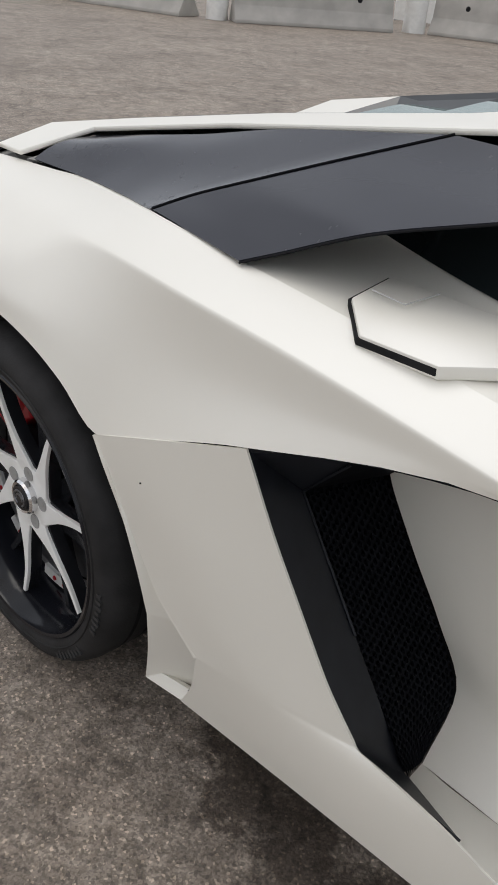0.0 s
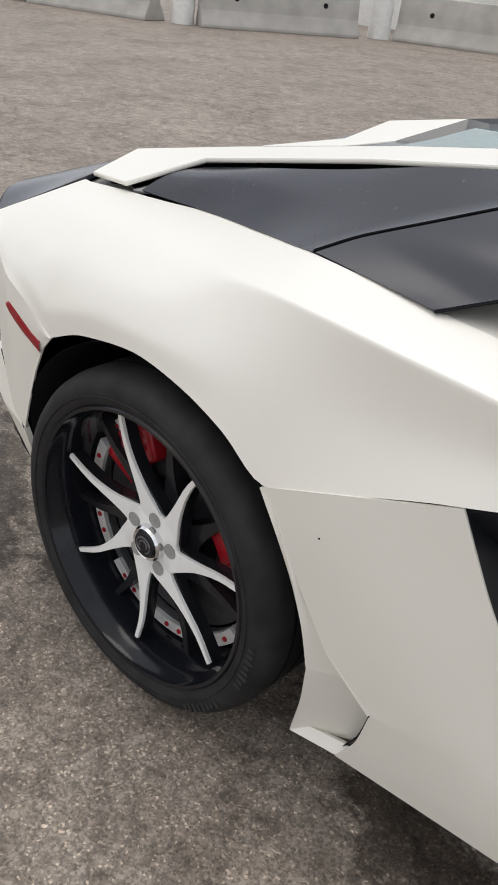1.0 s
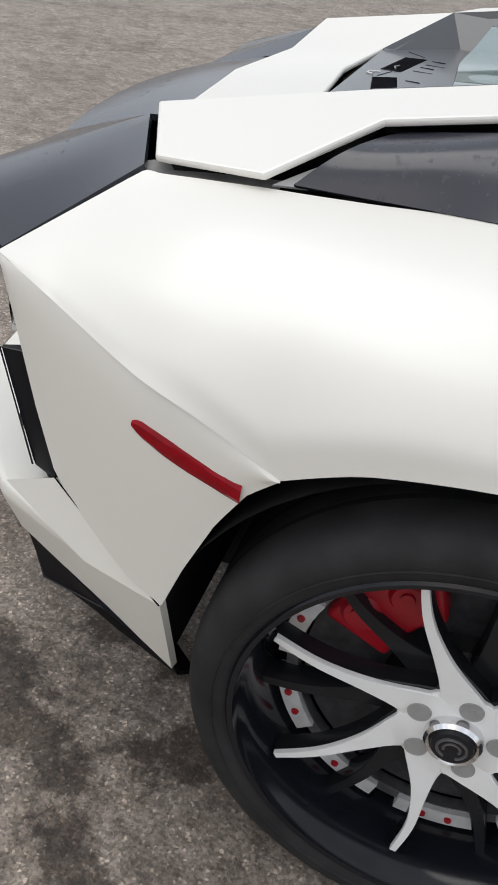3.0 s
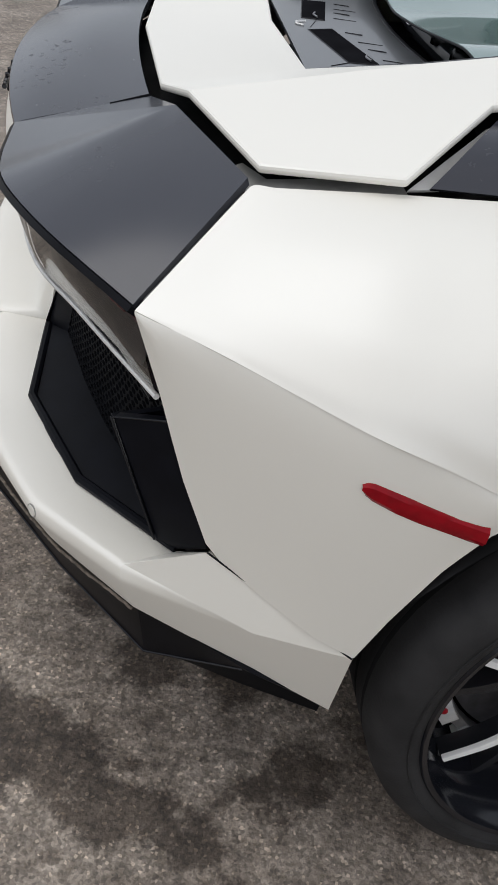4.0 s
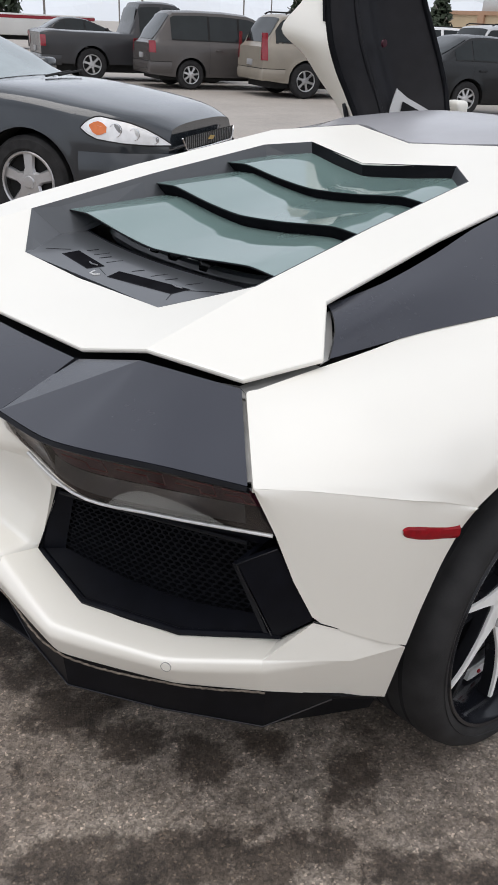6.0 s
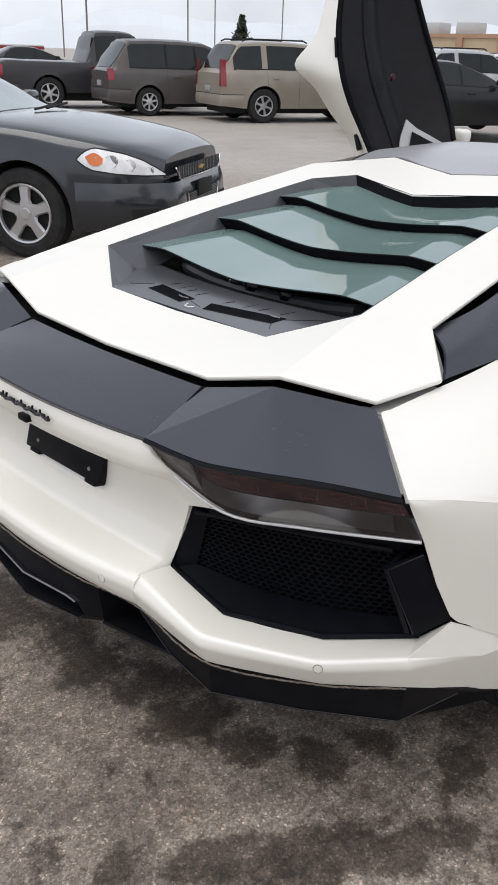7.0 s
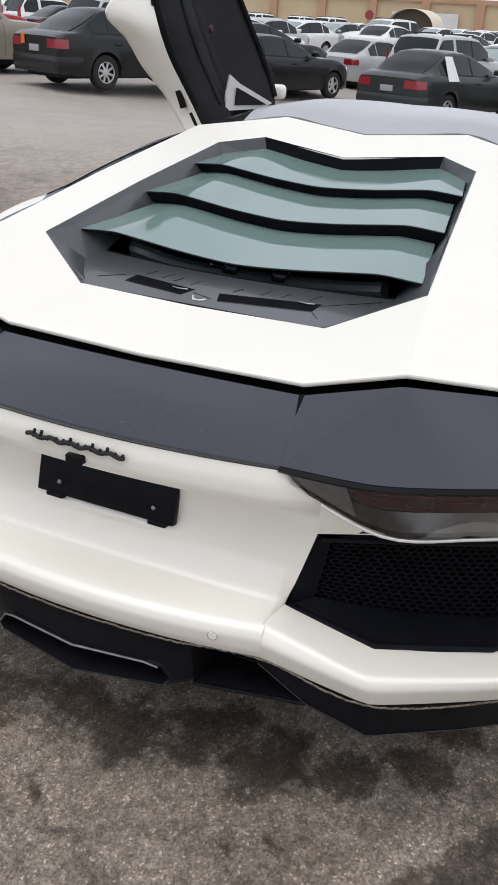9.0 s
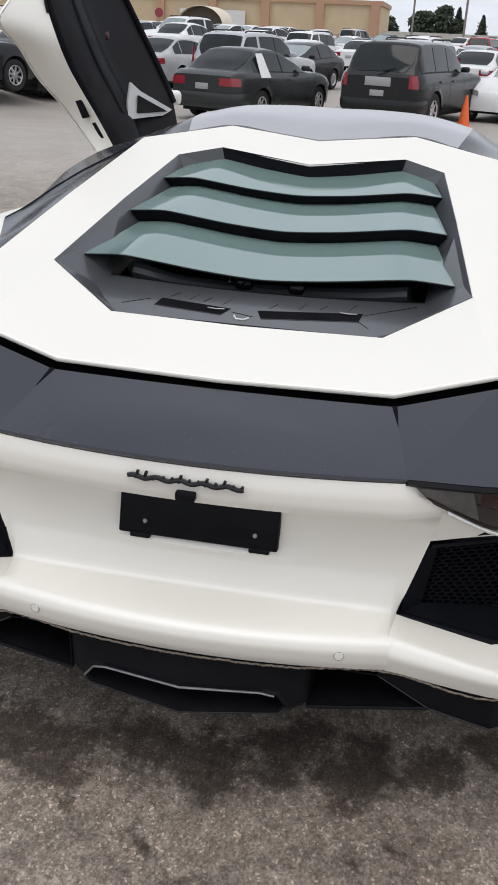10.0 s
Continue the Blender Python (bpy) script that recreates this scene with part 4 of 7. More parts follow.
# rear end
def rear():
    # white rear wall under the spoiler, with the plate bay
    def wall_row(y):
        w = abs(y) / 0.40
        out = 1 - w * w
        fold = 0.020 * max(0.0, 1 - (y / 0.24) ** 2) ** 2
        return [(-0.862 - 0.042 * out, y, 0.797), (-0.870 - 0.042 * out, y, 0.770), (-0.872 - 0.040 * out, y, 0.745), (-0.868 - 0.037 * out, y, 0.728), (-0.858 - 0.032 * out, y, 0.722), (-0.830 - 0.014 * out, y, 0.708), (-0.807 - 0.006 * out, y, 0.692), (-0.800 - 0.006 * out, y, 0.660), (-0.806 - 0.006 * out, y, 0.606), (-0.808 - 0.006 * out - fold, y, 0.588), (-0.811 - 0.006 * out - 0.3 * fold, y, 0.570), (-0.820 - 0.008 * out, y, 0.545), (-0.828 - 0.011 * out, y, 0.514), (-0.834 - 0.014 * out, y, 0.507), (-0.846 - 0.020 * out, y, 0.5035), (-0.890 - 0.045 * out, y, 0.496), (-0.903 - 0.047 * out, y, 0.488), (-0.909 - 0.047 * out, y, 0.472), (-0.905 - 0.045 * out, y, 0.445), (-0.896 - 0.043 * out, y, 0.425)]
    rows = [by_knots(wall_row(y), 3, 0.5) for y in np.linspace(-0.375, 0.375, 27)]
    skin = grid_bm(rows)
    for s in (1, -1):
        # the skin turns round to the grille's inner edge
        edge = by_knots(wall_row(0.375), 3, 0.5)[:46]
        b = [(-0.866, 0.385, 0.796), (-0.860, 0.41, 0.770), (-0.844, 0.445, 0.744), (-0.800, 0.431, 0.652), (-0.804, 0.412, 0.58), (-0.812, 0.387, 0.492)]
        bz = np.array([p[2] for p in b])[::-1]
        far = np.array([[np.interp(z, bz, np.array([p[k] for p in b])[::-1]) for k in range(3)] for z in np.interp(edge[:, 2], (0.4965, 0.797), (0.492, 0.796))])
        join_bm(skin, grid_bm([edge * (1 - t) + far * t for t in np.linspace(0, 1, 5)], s))
        low_edge = by_knots(wall_row(0.375), 3, 0.5)[45:]
        join_bm(skin, grid_bm([low_edge, low_edge + np.array((0.0006, 0.005, -0.0004))], s))
    bmesh.ops.remove_doubles(skin, verts=skin.verts, dist=0.0006)
    part("rear_bumper_centre", thicken(skin, 0.012), WHITE, car, "white rear bumper with a recessed plate bay", 50)
    for s in (1, -1):
        part("grille_brow", thicken(loft([[(-0.844, 0.445, 0.744), (-0.831, 0.50, 0.721), (-0.819, 0.556, 0.699)], [(-0.800, 0.431, 0.652), (-0.810, 0.495, 0.676), (-0.818, 0.552, 0.695)]], 4, 2, s, True), 0.008), WHITE, car)
        # lip below the grille that sweeps round to the wheel
        up = [(-0.815, 0.387, 0.494), (-0.821, 0.566, 0.464), (-0.74, 0.76, 0.468), (-0.615, 0.893, 0.480), (-0.583, 0.944, 0.531), (-0.49, 0.982, 0.480), (-0.400, 1.009, 0.431)]
        rg = [(-0.8955, 0.375, 0.496), (-0.900, 0.575, 0.456), (-0.80, 0.79, 0.462), (-0.680, 0.917, 0.478), (-0.60, 0.955, 0.505), (-0.50, 0.985, 0.470), (-0.402, 1.012, 0.428)]
        rb = [(-0.9147, 0.375, 0.472), (-0.908, 0.582, 0.438), (-0.80, 0.80, 0.446), (-0.682, 0.924, 0.462), (-0.60, 0.963, 0.455), (-0.50, 0.990, 0.425), (-0.400, 1.012, 0.385)]
        bt = [(-0.9012, 0.375, 0.425), (-0.890, 0.585, 0.392), (-0.775, 0.79, 0.395), (-0.66, 0.910, 0.395), (-0.585, 0.945, 0.36), (-0.49, 0.962, 0.315), (-0.389, 0.973, 0.275)]
        n = 4
        mixed = lambda p, q, k: [tuple(np.array(a_) * (1 - k) + np.array(b_) * k) for a_, b_ in zip(p, q)]
        guides = [up[:n], mixed(up, rg, 0.90)[:n], mixed(rg, rb, 0.30)[:n], mixed(rb, bt, 0.12)[:n], bt[:n]]
        bm = loft(guides, 6, 5, s, False, 0.3)
        # the lip runs out into a flat corner
        end = by_knots([g[-1] for g in guides], 5)
        gl, ba, bb = (-0.583, 0.944, 0.531), (-0.399, 1.012, 0.431), (-0.389, 0.973, 0.275)
        mid_t, mid_b, cr = tuple((np.array(gl) + ba) * 0.5 + np.array((0, 0.004, 0.002))), tuple((np.array(end[-1]) + bb) * 0.5), (-0.52, 0.985, 0.440)
        m = len(end)
        fan = [(k, k + 1, m) for k in range(7)] + [(k, k + 1, m + 3) for k in range(7, m - 1)] + [(7, m + 3, m + 5, m), (m + 5, m + 3, m + 1), (m + 3, m - 1, m + 4), (m + 5 - 2, m + 4, m + 2, m + 1)]
        join_bm(bm, poly_bm([tuple(p) for p in end] + [gl, ba, bb, cr, mid_b, mid_t], fan, s))
        bmesh.ops.remove_doubles(bm, verts=bm.verts, dist=0.0006)
        part("corner_seam", tube([(x - 0.001, y * s, z) for x, y, z in (gl, mid_t, ba)], 0.0012, 6), BLACK, car)
        part("bumper_lip", thicken(bm, 0.012, (-0.5, 0, 0.35)), WHITE, car, "", 24)
        edge = by_knots([(-0.9450, 0.0, 0.4215), (-0.9330, 0.19, 0.4215)] + [(x - 0.002, y + 0.001, z - 0.002) for x, y, z in bt[:4]], 40)
        rnd = random.Random(5)
        part("dirt_line", tube([(x + rnd.uniform(-0.001, 0.001), y * s, z + rnd.uniform(-0.0010, 0.0012)) for x, y, z in edge], 0.0021, 5), DIRT, car, "gritty dirt along the bumper's lower edge")
        # tail lamp: smoked lens, red bars, bright rim
        lt = [(-0.862, 0.380, 0.800), (-0.852, 0.53, 0.798), (-0.786, 0.735, 0.813), (-0.678, 0.868, 0.791)]
        lb = [(-0.862, 0.395, 0.776), (-0.820, 0.556, 0.701), (-0.747, 0.70, 0.699), (-0.655, 0.903, 0.720)]
        T, B = by_knots(lt, 8), by_knots(lb, 8)

        def in_lamp(u, v, depth):
            k = min(int(u * (len(T) - 1)), len(T) - 2)
            g = u * (len(T) - 1) - k
            p, q = T[k] * (1 - g) + T[k + 1] * g, B[k] * (1 - g) + B[k + 1] * g
            return tuple(p * (1 - v) + q * v + np.array((0.86, -0.5, 0)) * depth)

        bowl = [[in_lamp(u, v, dp) for v, dp in ((0, 0), (0.10, 0.012), (0.55, 0.026), (0.62, 0.028), (0.95, 0.004), (1, 0))] for u in np.linspace(0, 1, 25)]
        lamp = part("tail_lamp", thicken(grid_bm(bowl, s), 0.004), SMOKE, car, "smoked tail lamp with red bars")
        panel = [[in_lamp(u, v, 0.011 + 0.022 * (v - 0.08)) for v in np.linspace(0.08, 0.56, 4)] for u in np.linspace(0.27, 0.985, 22)]
        part("lamp_bar", thicken(grid_bm(panel, s), 0.002), DIMRED, lamp, "dim red upper field of the lamp")
        for u0, u1, v0, v1 in ((0.33, 0.50, 0.20, 0.44), (0.54, 0.70, 0.18, 0.44), (0.74, 0.86, 0.18, 0.46), (0.89, 0.97, 0.20, 0.50)):
            um = u0 + 0.62 * (u1 - u0)
            line = [in_lamp(u, v, 0.0085 + 0.022 * (v - 0.08)) for u, v in ((u0, v0), (u1, v0), (u1, v1), (um, v1), (um, (v0 + v1) / 2), (u0, (v0 + v1) / 2))]
            part("light_guide", tube([(x, y * s, z) for x, y, z in line], 0.0015, 6), REDLINE, lamp, "thin red outline of an unlit light guide")
        band = [[in_lamp(u, v, 0.024 - 0.075 * (v - 0.60)) for v in np.linspace(0.60, 0.90, 4)] for u in np.linspace(0.24, 0.93, 24)]
        part("lamp_band", thicken(grid_bm(band, s), 0.002), BANDGREY, lamp, "grey lower band of the tail lamp")
        inner = [[in_lamp(u, v, 0.006) for v in (0.10, 0.5, 0.92)] for u in np.linspace(0.01, 0.235, 8)]
        part("lamp_reflector", thicken(grid_bm(inner, s), 0.003), PALELENS, lamp, "pale reflector at the lamp's inner end")
        glass = [[in_lamp(u, v, -0.006 - 0.003 * math.sin(math.pi * v)) for v in np.linspace(0, 1, 6)] for u in np.linspace(0, 1, 25)]
        lens = part("lamp_lens", grid_bm(glass, s), LENS, lamp, "glossy smoked lens")
        lens.visible_shadow = False
        part("lamp_trim", tube([(x - 0.004, y * s, z - 0.004) for x, y, z in spline(lb, 20)[2:]], 0.0036, 8), STEELPALE, lamp, "bright trim line under the lamp")
        # black grille below the lamp
        fb = [(-0.812, 0.392, 0.492), (-0.819, 0.566, 0.467), (-0.74, 0.76, 0.472), (-0.613, 0.893, 0.484)]
        gr = new("rear_grille")
        gr.parent = car
        tagged(gr, "black honeycomb grille below the tail lamp")
        it = [(-0.764, 0.448, 0.622), (-0.722, 0.60, 0.640), (-0.688, 0.72, 0.655), (-0.640, 0.862, 0.672)]
        ib = [(-0.780, 0.432, 0.502), (-0.740, 0.57, 0.492), (-0.685, 0.72, 0.494), (-0.600, 0.862, 0.502)]
        part("grille_mesh", honeycomb(it, ib, 0.017, 0.006, s, (0.008, 0, 0)), MESHBLACK, gr, "black honeycomb mesh")
        part("grille_back", thicken(loft([[(x + 0.03, y, z) for x, y, z in it], [(x + 0.03, y, z) for x, y, z in ib]], 4, 2, s, True), 0.006), GRILLEBLACK, gr)
        part("grille_top", thicken(loft([[(-0.822, 0.52, 0.694), (-0.795, 0.62, 0.694), (-0.735, 0.72, 0.694), (-0.652, 0.902, 0.714)], it], 5, 2, s, True), 0.006, (-0.7, 0, 1.2)), GRILLEBLACK, gr)
        part("grille_base", thicken(loft([fb, ib], 5, 2, s, True), 0.006, (-0.7, 0, 0)), GRILLEBLACK, gr)
        part("grille_end", thicken(loft([[(-0.786, 0.424, 0.648), (-0.812, 0.390, 0.492)], [it[0], ib[0]]], 5, 2, s, True), 0.006, (-0.7, 0, 0.6)), GRILLEBLACK, gr)
        fl = [(-0.702, 0.868, 0.660), (-0.642, 0.902, 0.684), (-0.585, 0.942, 0.534), (-0.613, 0.894, 0.484), (-0.640, 0.900, 0.505)]
        part("grille_flap", soften(thicken(poly_bm(fl, [(0, 1, 2, 3, 4)], s), 0.012), 0.002), GRILLEBLACK, gr)
        part("flap_edge", tube([(x - 0.003, y * s, z) for x, y, z in (fl[1], fl[0], fl[4])], 0.0014, 6), GLOSSBLACK, gr)
        part("grille_flap_side", thicken(poly_bm([(-0.702, 0.868, 0.660), (-0.645, 0.893, 0.505), (-0.60, 0.862, 0.505), (-0.64, 0.862, 0.672)], [(0, 1, 2, 3)], s), 0.01), GRILLEBLACK, gr)
        rimline = [(-0.786, 0.424, 0.648), (-0.812, 0.390, 0.492), (-0.821, 0.566, 0.467), (-0.74, 0.76, 0.474), (-0.613, 0.894, 0.486)]
        part("grille_rim", tube([(x, y * s, z) for x, y, z in rimline], 0.007, 8), GRILLEBLACK, gr)
        rim_top = [(-0.784, 0.434, 0.632), (-0.721, 0.64, 0.651), (-0.659, 0.845, 0.674)]
        part("grille_rim", tube([(x, y * s, z) for x, y, z in rim_top], 0.005, 8), BLACK, gr)
        for y, x, z, turn in ((0.292, -0.9300, 0.464, 9), (0.798, -0.7974, 0.4475, 36)):
            sen = part("parking_sensor", revolve([(0.0, -0.0014), (0.0078, -0.0014), (0.0086, 0.0), (0.0088, 0.008)], 24, "x"), WHITE, car, "round white parking sensor with a dark ring")
            sen.matrix_basis = pose(x, y * s, z, 0, 0, -turn * s)
            part("sensor_ring", revolve([(0.0088, -0.0008), (0.0098, -0.0008), (0.0100, 0.008)], 24, "x"), PRIMER, sen)
    # plate holder
    pl = new("plate_holder")
    pl.parent = car
    tagged(pl, "empty black plate holder on the rear bumper")
    bm = box_bm(-0.010, 0.010, -0.155, 0.155, -0.040, 0.040, 0.004)
    b = part("plate_base", bm, BLACK, pl)
    for y in (-0.120, 0.112):
        part("plate_foot", box_bm(-0.012, 0.006, y - 0.02, y + 0.02, -0.047, -0.036, 0.003), BLACK, pl)
        part("screw", revolve([(0.0, -0.014), (0.004, -0.0135), (0.005, -0.011)], 12, "x", (0, y * 0.92, -0.012)), STEEL, pl)
    pl.matrix_basis = pose(-0.813, 0, 0.637, 0, 14.5, 0)
    # script badge, drawn as one flowing bar with upright strokes
    bd = new("badge")
    bd.parent = car
    tagged(bd, "black cursive badge drawn as a plain bar")
    part("badge_bar", tube([(-0.918, y, 0.773 + 0.0025 * math.sin(y * 150)) for y in np.linspace(0.104, -0.102, 48)], 0.0046, 6), GLOSSBLACK, bd)
    for k, y in enumerate(np.linspace(0.090, -0.096, 13)):
        h = 0.011 if k in (0, 1, 5, 8, 10) else 0.0045
        part("badge_stroke", tube([(-0.9185, y, 0.770), (-0.918, y - 0.005, 0.774 + h)], 0.0030, 6), GLOSSBLACK, bd)
    part("boot_release", soften(box_bm(-0.925, -0.905, -0.018, 0.018, 0.738, 0.754), 0.003), BLACK, car)
    # diffuser: angular wings that drop below the bumper, open bays and the exhaust box between them
    for s in (1, -1):
        up = [(-0.888, 0.362, 0.412), (-0.889, 0.470, 0.408), (-0.884, 0.585, 0.394), (-0.770, 0.785, 0.395), (-0.655, 0.905, 0.395), (-0.50, 0.955, 0.325), (-0.39, 0.965, 0.274)]
        lo = [(-0.885, 0.367, 0.398), (-0.884, 0.467, 0.339), (-0.874, 0.585, 0.304), (-0.762, 0.742, 0.292), (-0.637, 0.888, 0.282), (-0.508, 0.939, 0.312), (-0.395, 0.955, 0.262)]
        keel = [(-0.865, 0.375, 0.385), (-0.862, 0.465, 0.325), (-0.850, 0.578, 0.290), (-0.742, 0.728, 0.276), (-0.620, 0.870, 0.264), (-0.50, 0.915, 0.250), (-0.39, 0.940, 0.225)]
        un = [(-0.60, 0.36, 0.24), (-0.60, 0.44, 0.22), (-0.60, 0.52, 0.20), (-0.55, 0.65, 0.19), (-0.50, 0.76, 0.19), (-0.45, 0.84, 0.19), (-0.38, 0.90, 0.19)]
        d = part("diffuser", thicken(loft([up, lo], 3, 2, s, True, 0), 0.008), BLACK, car, "black angular diffuser wing below the bumper", 12)
        part("diffuser_keel", thicken(loft([lo, keel], 3, 1, s, True, 0), 0.006), MATTBLACK, d)
        part("diffuser_floor", thicken(loft([keel, un], 3, 2, s, True, 0), 0.008), MATTBLACK, d)
        part("diffuser_edge", tube([(x - 0.001, y * s, z) for x, y, z in lo[:6]], 0.0018, 6), GLOSSBLACK, d)
        bay = [(-0.905, 0.235, 0.415), (-0.885, 0.367, 0.400), (-0.884, 0.467, 0.339), (-0.893, 0.238, 0.302)]
        deep = [(-0.78, 0.245, 0.395), (-0.78, 0.36, 0.385), (-0.78, 0.44, 0.330), (-0.78, 0.245, 0.305)]
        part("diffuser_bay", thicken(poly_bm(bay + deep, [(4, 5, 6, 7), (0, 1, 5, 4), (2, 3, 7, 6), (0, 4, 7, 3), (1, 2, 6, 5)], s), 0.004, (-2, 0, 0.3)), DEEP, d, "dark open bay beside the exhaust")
        part("bay_lip", tube([(bay[2][0], bay[2][1] * s, bay[2][2]), (bay[3][0], bay[3][1] * s, bay[3][2])], 0.004, 6), BLACK, d)
    ex = new("exhaust_outlet")
    ex.parent = car
    tagged(ex, "wide flat exhaust outlet with a bright rim in a black box")
    o = [(0.182, 0.347), (0.155, 0.356), (0.0, 0.353), (-0.155, 0.356), (-0.182, 0.347), (-0.204, 0.316), (-0.190, 0.303), (0.0, 0.290), (0.190, 0.303), (0.204, 0.316)]

    def ring(k, x, dz=0.0):
        return [(x + 0.06 * (y / 0.2) ** 2 * 0.5, y * k, 0.314 + (z - 0.314) * (k if k > 1 else k * k) + dz) for y, z in o]

    outer = [(-0.898, 0.240, 0.410), (-0.915, 0.165, 0.414), (-0.925, 0.0, 0.412), (-0.915, -0.165, 0.414), (-0.898, -0.240, 0.410), (-0.890, -0.240, 0.312), (-0.890, -0.225, 0.298), (-0.900, 0.0, 0.280), (-0.890, 0.225, 0.298), (-0.890, 0.240, 0.312)]
    def closed(rows):
        return grid_bm([list(r) + [r[0]] for r in rows])
    part("exhaust_housing", closed([outer, ring(1.04, -0.945), ring(1.0, -0.952)]), BLACK, ex, "black box round the exhaust", 20)
    part("exhaust_throat", closed([ring(1.0, -0.952), ring(0.965, -0.948), ring(0.95, -0.86), ring(0.5, -0.855), ring(0.02, -0.855)]), DEEP, ex)
    part("exhaust_rim", tube(ring(0.985, -0.955)[9:] + ring(0.985, -0.955)[:5], 0.0024, 8), STEEL, ex, "bright upper rim of the exhaust")
    part("exhaust_lower_rim", tube(ring(0.99, -0.954)[5:], 0.0016, 6), GLOSSBLACK, ex)
    # shallow black skirt between bumper and exhaust box
    rows = [[(-0.936 + 0.045 * (y / 0.375) ** 2, y, 0.424), (-0.925 + 0.045 * (y / 0.375) ** 2, y, 0.412), (-0.86, y, 0.405)] for y in np.linspace(-0.37, 0.37, 15)]
    part("bumper_skirt", thicken(grid_bm(rows), 0.004, (0, 0, 2)), BLACK, car)


rear()


# Recess shade is put into this grey, for lug discs on the solid hub.
LUGGREY = material("shaded_alloy_recess", (0.33, 0.33, 0.32), 0.5, 0.1, 0, 0.06, 40)
CAPGREY = material("brushed_cap_emblem", (0.22, 0.22, 0.23), 0.3, 0.8, 0, 0.1, 40)


# wheels
def wheel(x, y, face, R=0.352, width=0.33):
    """face: +1 looks to the car's left."""
    w = new("wheel")
    w.parent = car
    tagged(w, "black deep-dish wheel with split white spokes and a low-profile tyre")
    w.location = (x, y, R)
    if face < 0:
        w.rotation_euler = (0, 0, math.pi)
    prof = [(0.278, -0.010), (0.290, 0.0), (0.300, 0.004), (0.318, 0.006), (0.335, -0.002), (0.346, -0.018), (0.3515, -0.040), (0.352, -0.10), (0.352, -width + 0.10), (0.3515, -width + 0.04), (0.335, -width + 0.002), (0.30, -width), (0.28, -width + 0.01)]
    ty = part("tyre", revolve(prof, 96), RUBBER, w, "black low-profile tyre")
    for k in range(5):
        part("tread_groove", revolve([(0.3524, -0.065 - 0.045 * k), (0.3524, -0.075 - 0.045 * k)], 64), VOID, ty)
    for q in (0.306,):
        part("sidewall_ridge", revolve([(q - 0.0012, 0.0045), (q, 0.0072), (q + 0.0012, 0.0050)], 96), RUBBER, ty)
    for k in range(16):
        a = radians(184 + 2.6 * k + (14 if k > 7 else 0))
        h = 0.006 + 0.002 * (k % 3)
        seg = [(q * math.cos(a + d), q * math.sin(a + d)) for q, d in ((0.322 - h, -0.011), (0.322 + h, -0.011), (0.322 + h, 0.011), (0.322 - h, 0.011))]
        part("sidewall_mark", prism(seg, 0.003, 0.0068), MARKGREY, ty)
    rim = [(0.292, -0.004), (0.286, 0.003), (0.279, 0.001), (0.276, -0.010), (0.270, -0.020), (0.262, -0.050), (0.252, -0.12), (0.250, -0.22), (0.270, -0.28)]
    part("rim", revolve(rim, 96), RIMBLACK, w, "gloss black rim barrel")
    part("rim_back", revolve([(0.0, -0.20), (0.25, -0.20), (0.25, -0.21), (0.0, -0.21)], 48), VOID, w)
    # five pairs of curved tapering spokes from one star-shaped centre, all facing +y
    zf = -0.048
    part("hub_disc", revolve([(0.0, zf), (0.074, zf), (0.076, zf - 0.002), (0.076, zf - 0.05), (0.0, zf - 0.05)], 60), SPOKE, w, "white wheel centre")
    def eased(t, ts, vs):
        """Smooth curve through a few values."""
        k = max(0, min(len(ts) - 2, int(np.searchsorted(ts, t)) - 1))
        f = (t - ts[k]) / (ts[k + 1] - ts[k])
        m = [(vs[min(i + 1, len(vs) - 1)] - vs[max(i - 1, 0)]) / (ts[min(i + 1, len(ts) - 1)] - ts[max(i - 1, 0)]) * (ts[k + 1] - ts[k]) for i in (k, k + 1)]
        return (2 * f ** 3 - 3 * f ** 2 + 1) * vs[k] + (f ** 3 - 2 * f ** 2 + f) * m[0] + (3 * f ** 2 - 2 * f ** 3) * vs[k + 1] + (f ** 3 - f ** 2) * m[1]

    def blade(tip, r1, wide, narrow, front, deep):
        rows = []
        for t in np.linspace(0, 1, 17):
            r = 0.040 + (r1 - 0.040) * t
            c = tip - radians(eased(t, (0.0, 0.17, 0.30, 0.47, 0.70, 1.0), (-30, -13, -5.0, -0.6, 1.4, 0.0)))
            wd = (wide * (1 - t) ** 4.6 + narrow * (1.35 - 0.70 * t)) / 2
            y0 = front + 0.010 * t
            u, v = (math.cos(c), math.sin(c)), (-math.sin(c), math.cos(c))
            l, q = (r * u[0] - wd * v[0], r * u[1] - wd * v[1]), (r * u[0] + wd * v[0], r * u[1] + wd * v[1])
            rows.append([(l[0], y0 - deep, l[1]), (l[0], y0 - 0.0015, l[1]), (l[0] * 0.96 + q[0] * 0.04, y0, l[1] * 0.96 + q[1] * 0.04), (l[0] * 0.04 + q[0] * 0.96, y0, l[1] * 0.04 + q[1] * 0.96), (q[0], y0 - 0.0015, q[1]), (q[0], y0 - deep, q[1])])
        return grid_bm(rows)
    for k in range(7):
        tip = radians(180 - 7.3 - 360 / 7 * k)
        part("spoke", blade(tip, 0.258, 0.076, 0.0145, zf, 0.007), SPOKE, w)
        part("spoke_rib", blade(tip, 0.260, 0.10, 0.012, zf - 0.008, 0.026), GLOSSBLACK, w, "black rib behind a white spoke")
        part("inner_spoke", blade(tip + radians(25), 0.262, 0.10, 0.020, zf - 0.034, 0.035), GLOSSBLACK, w)
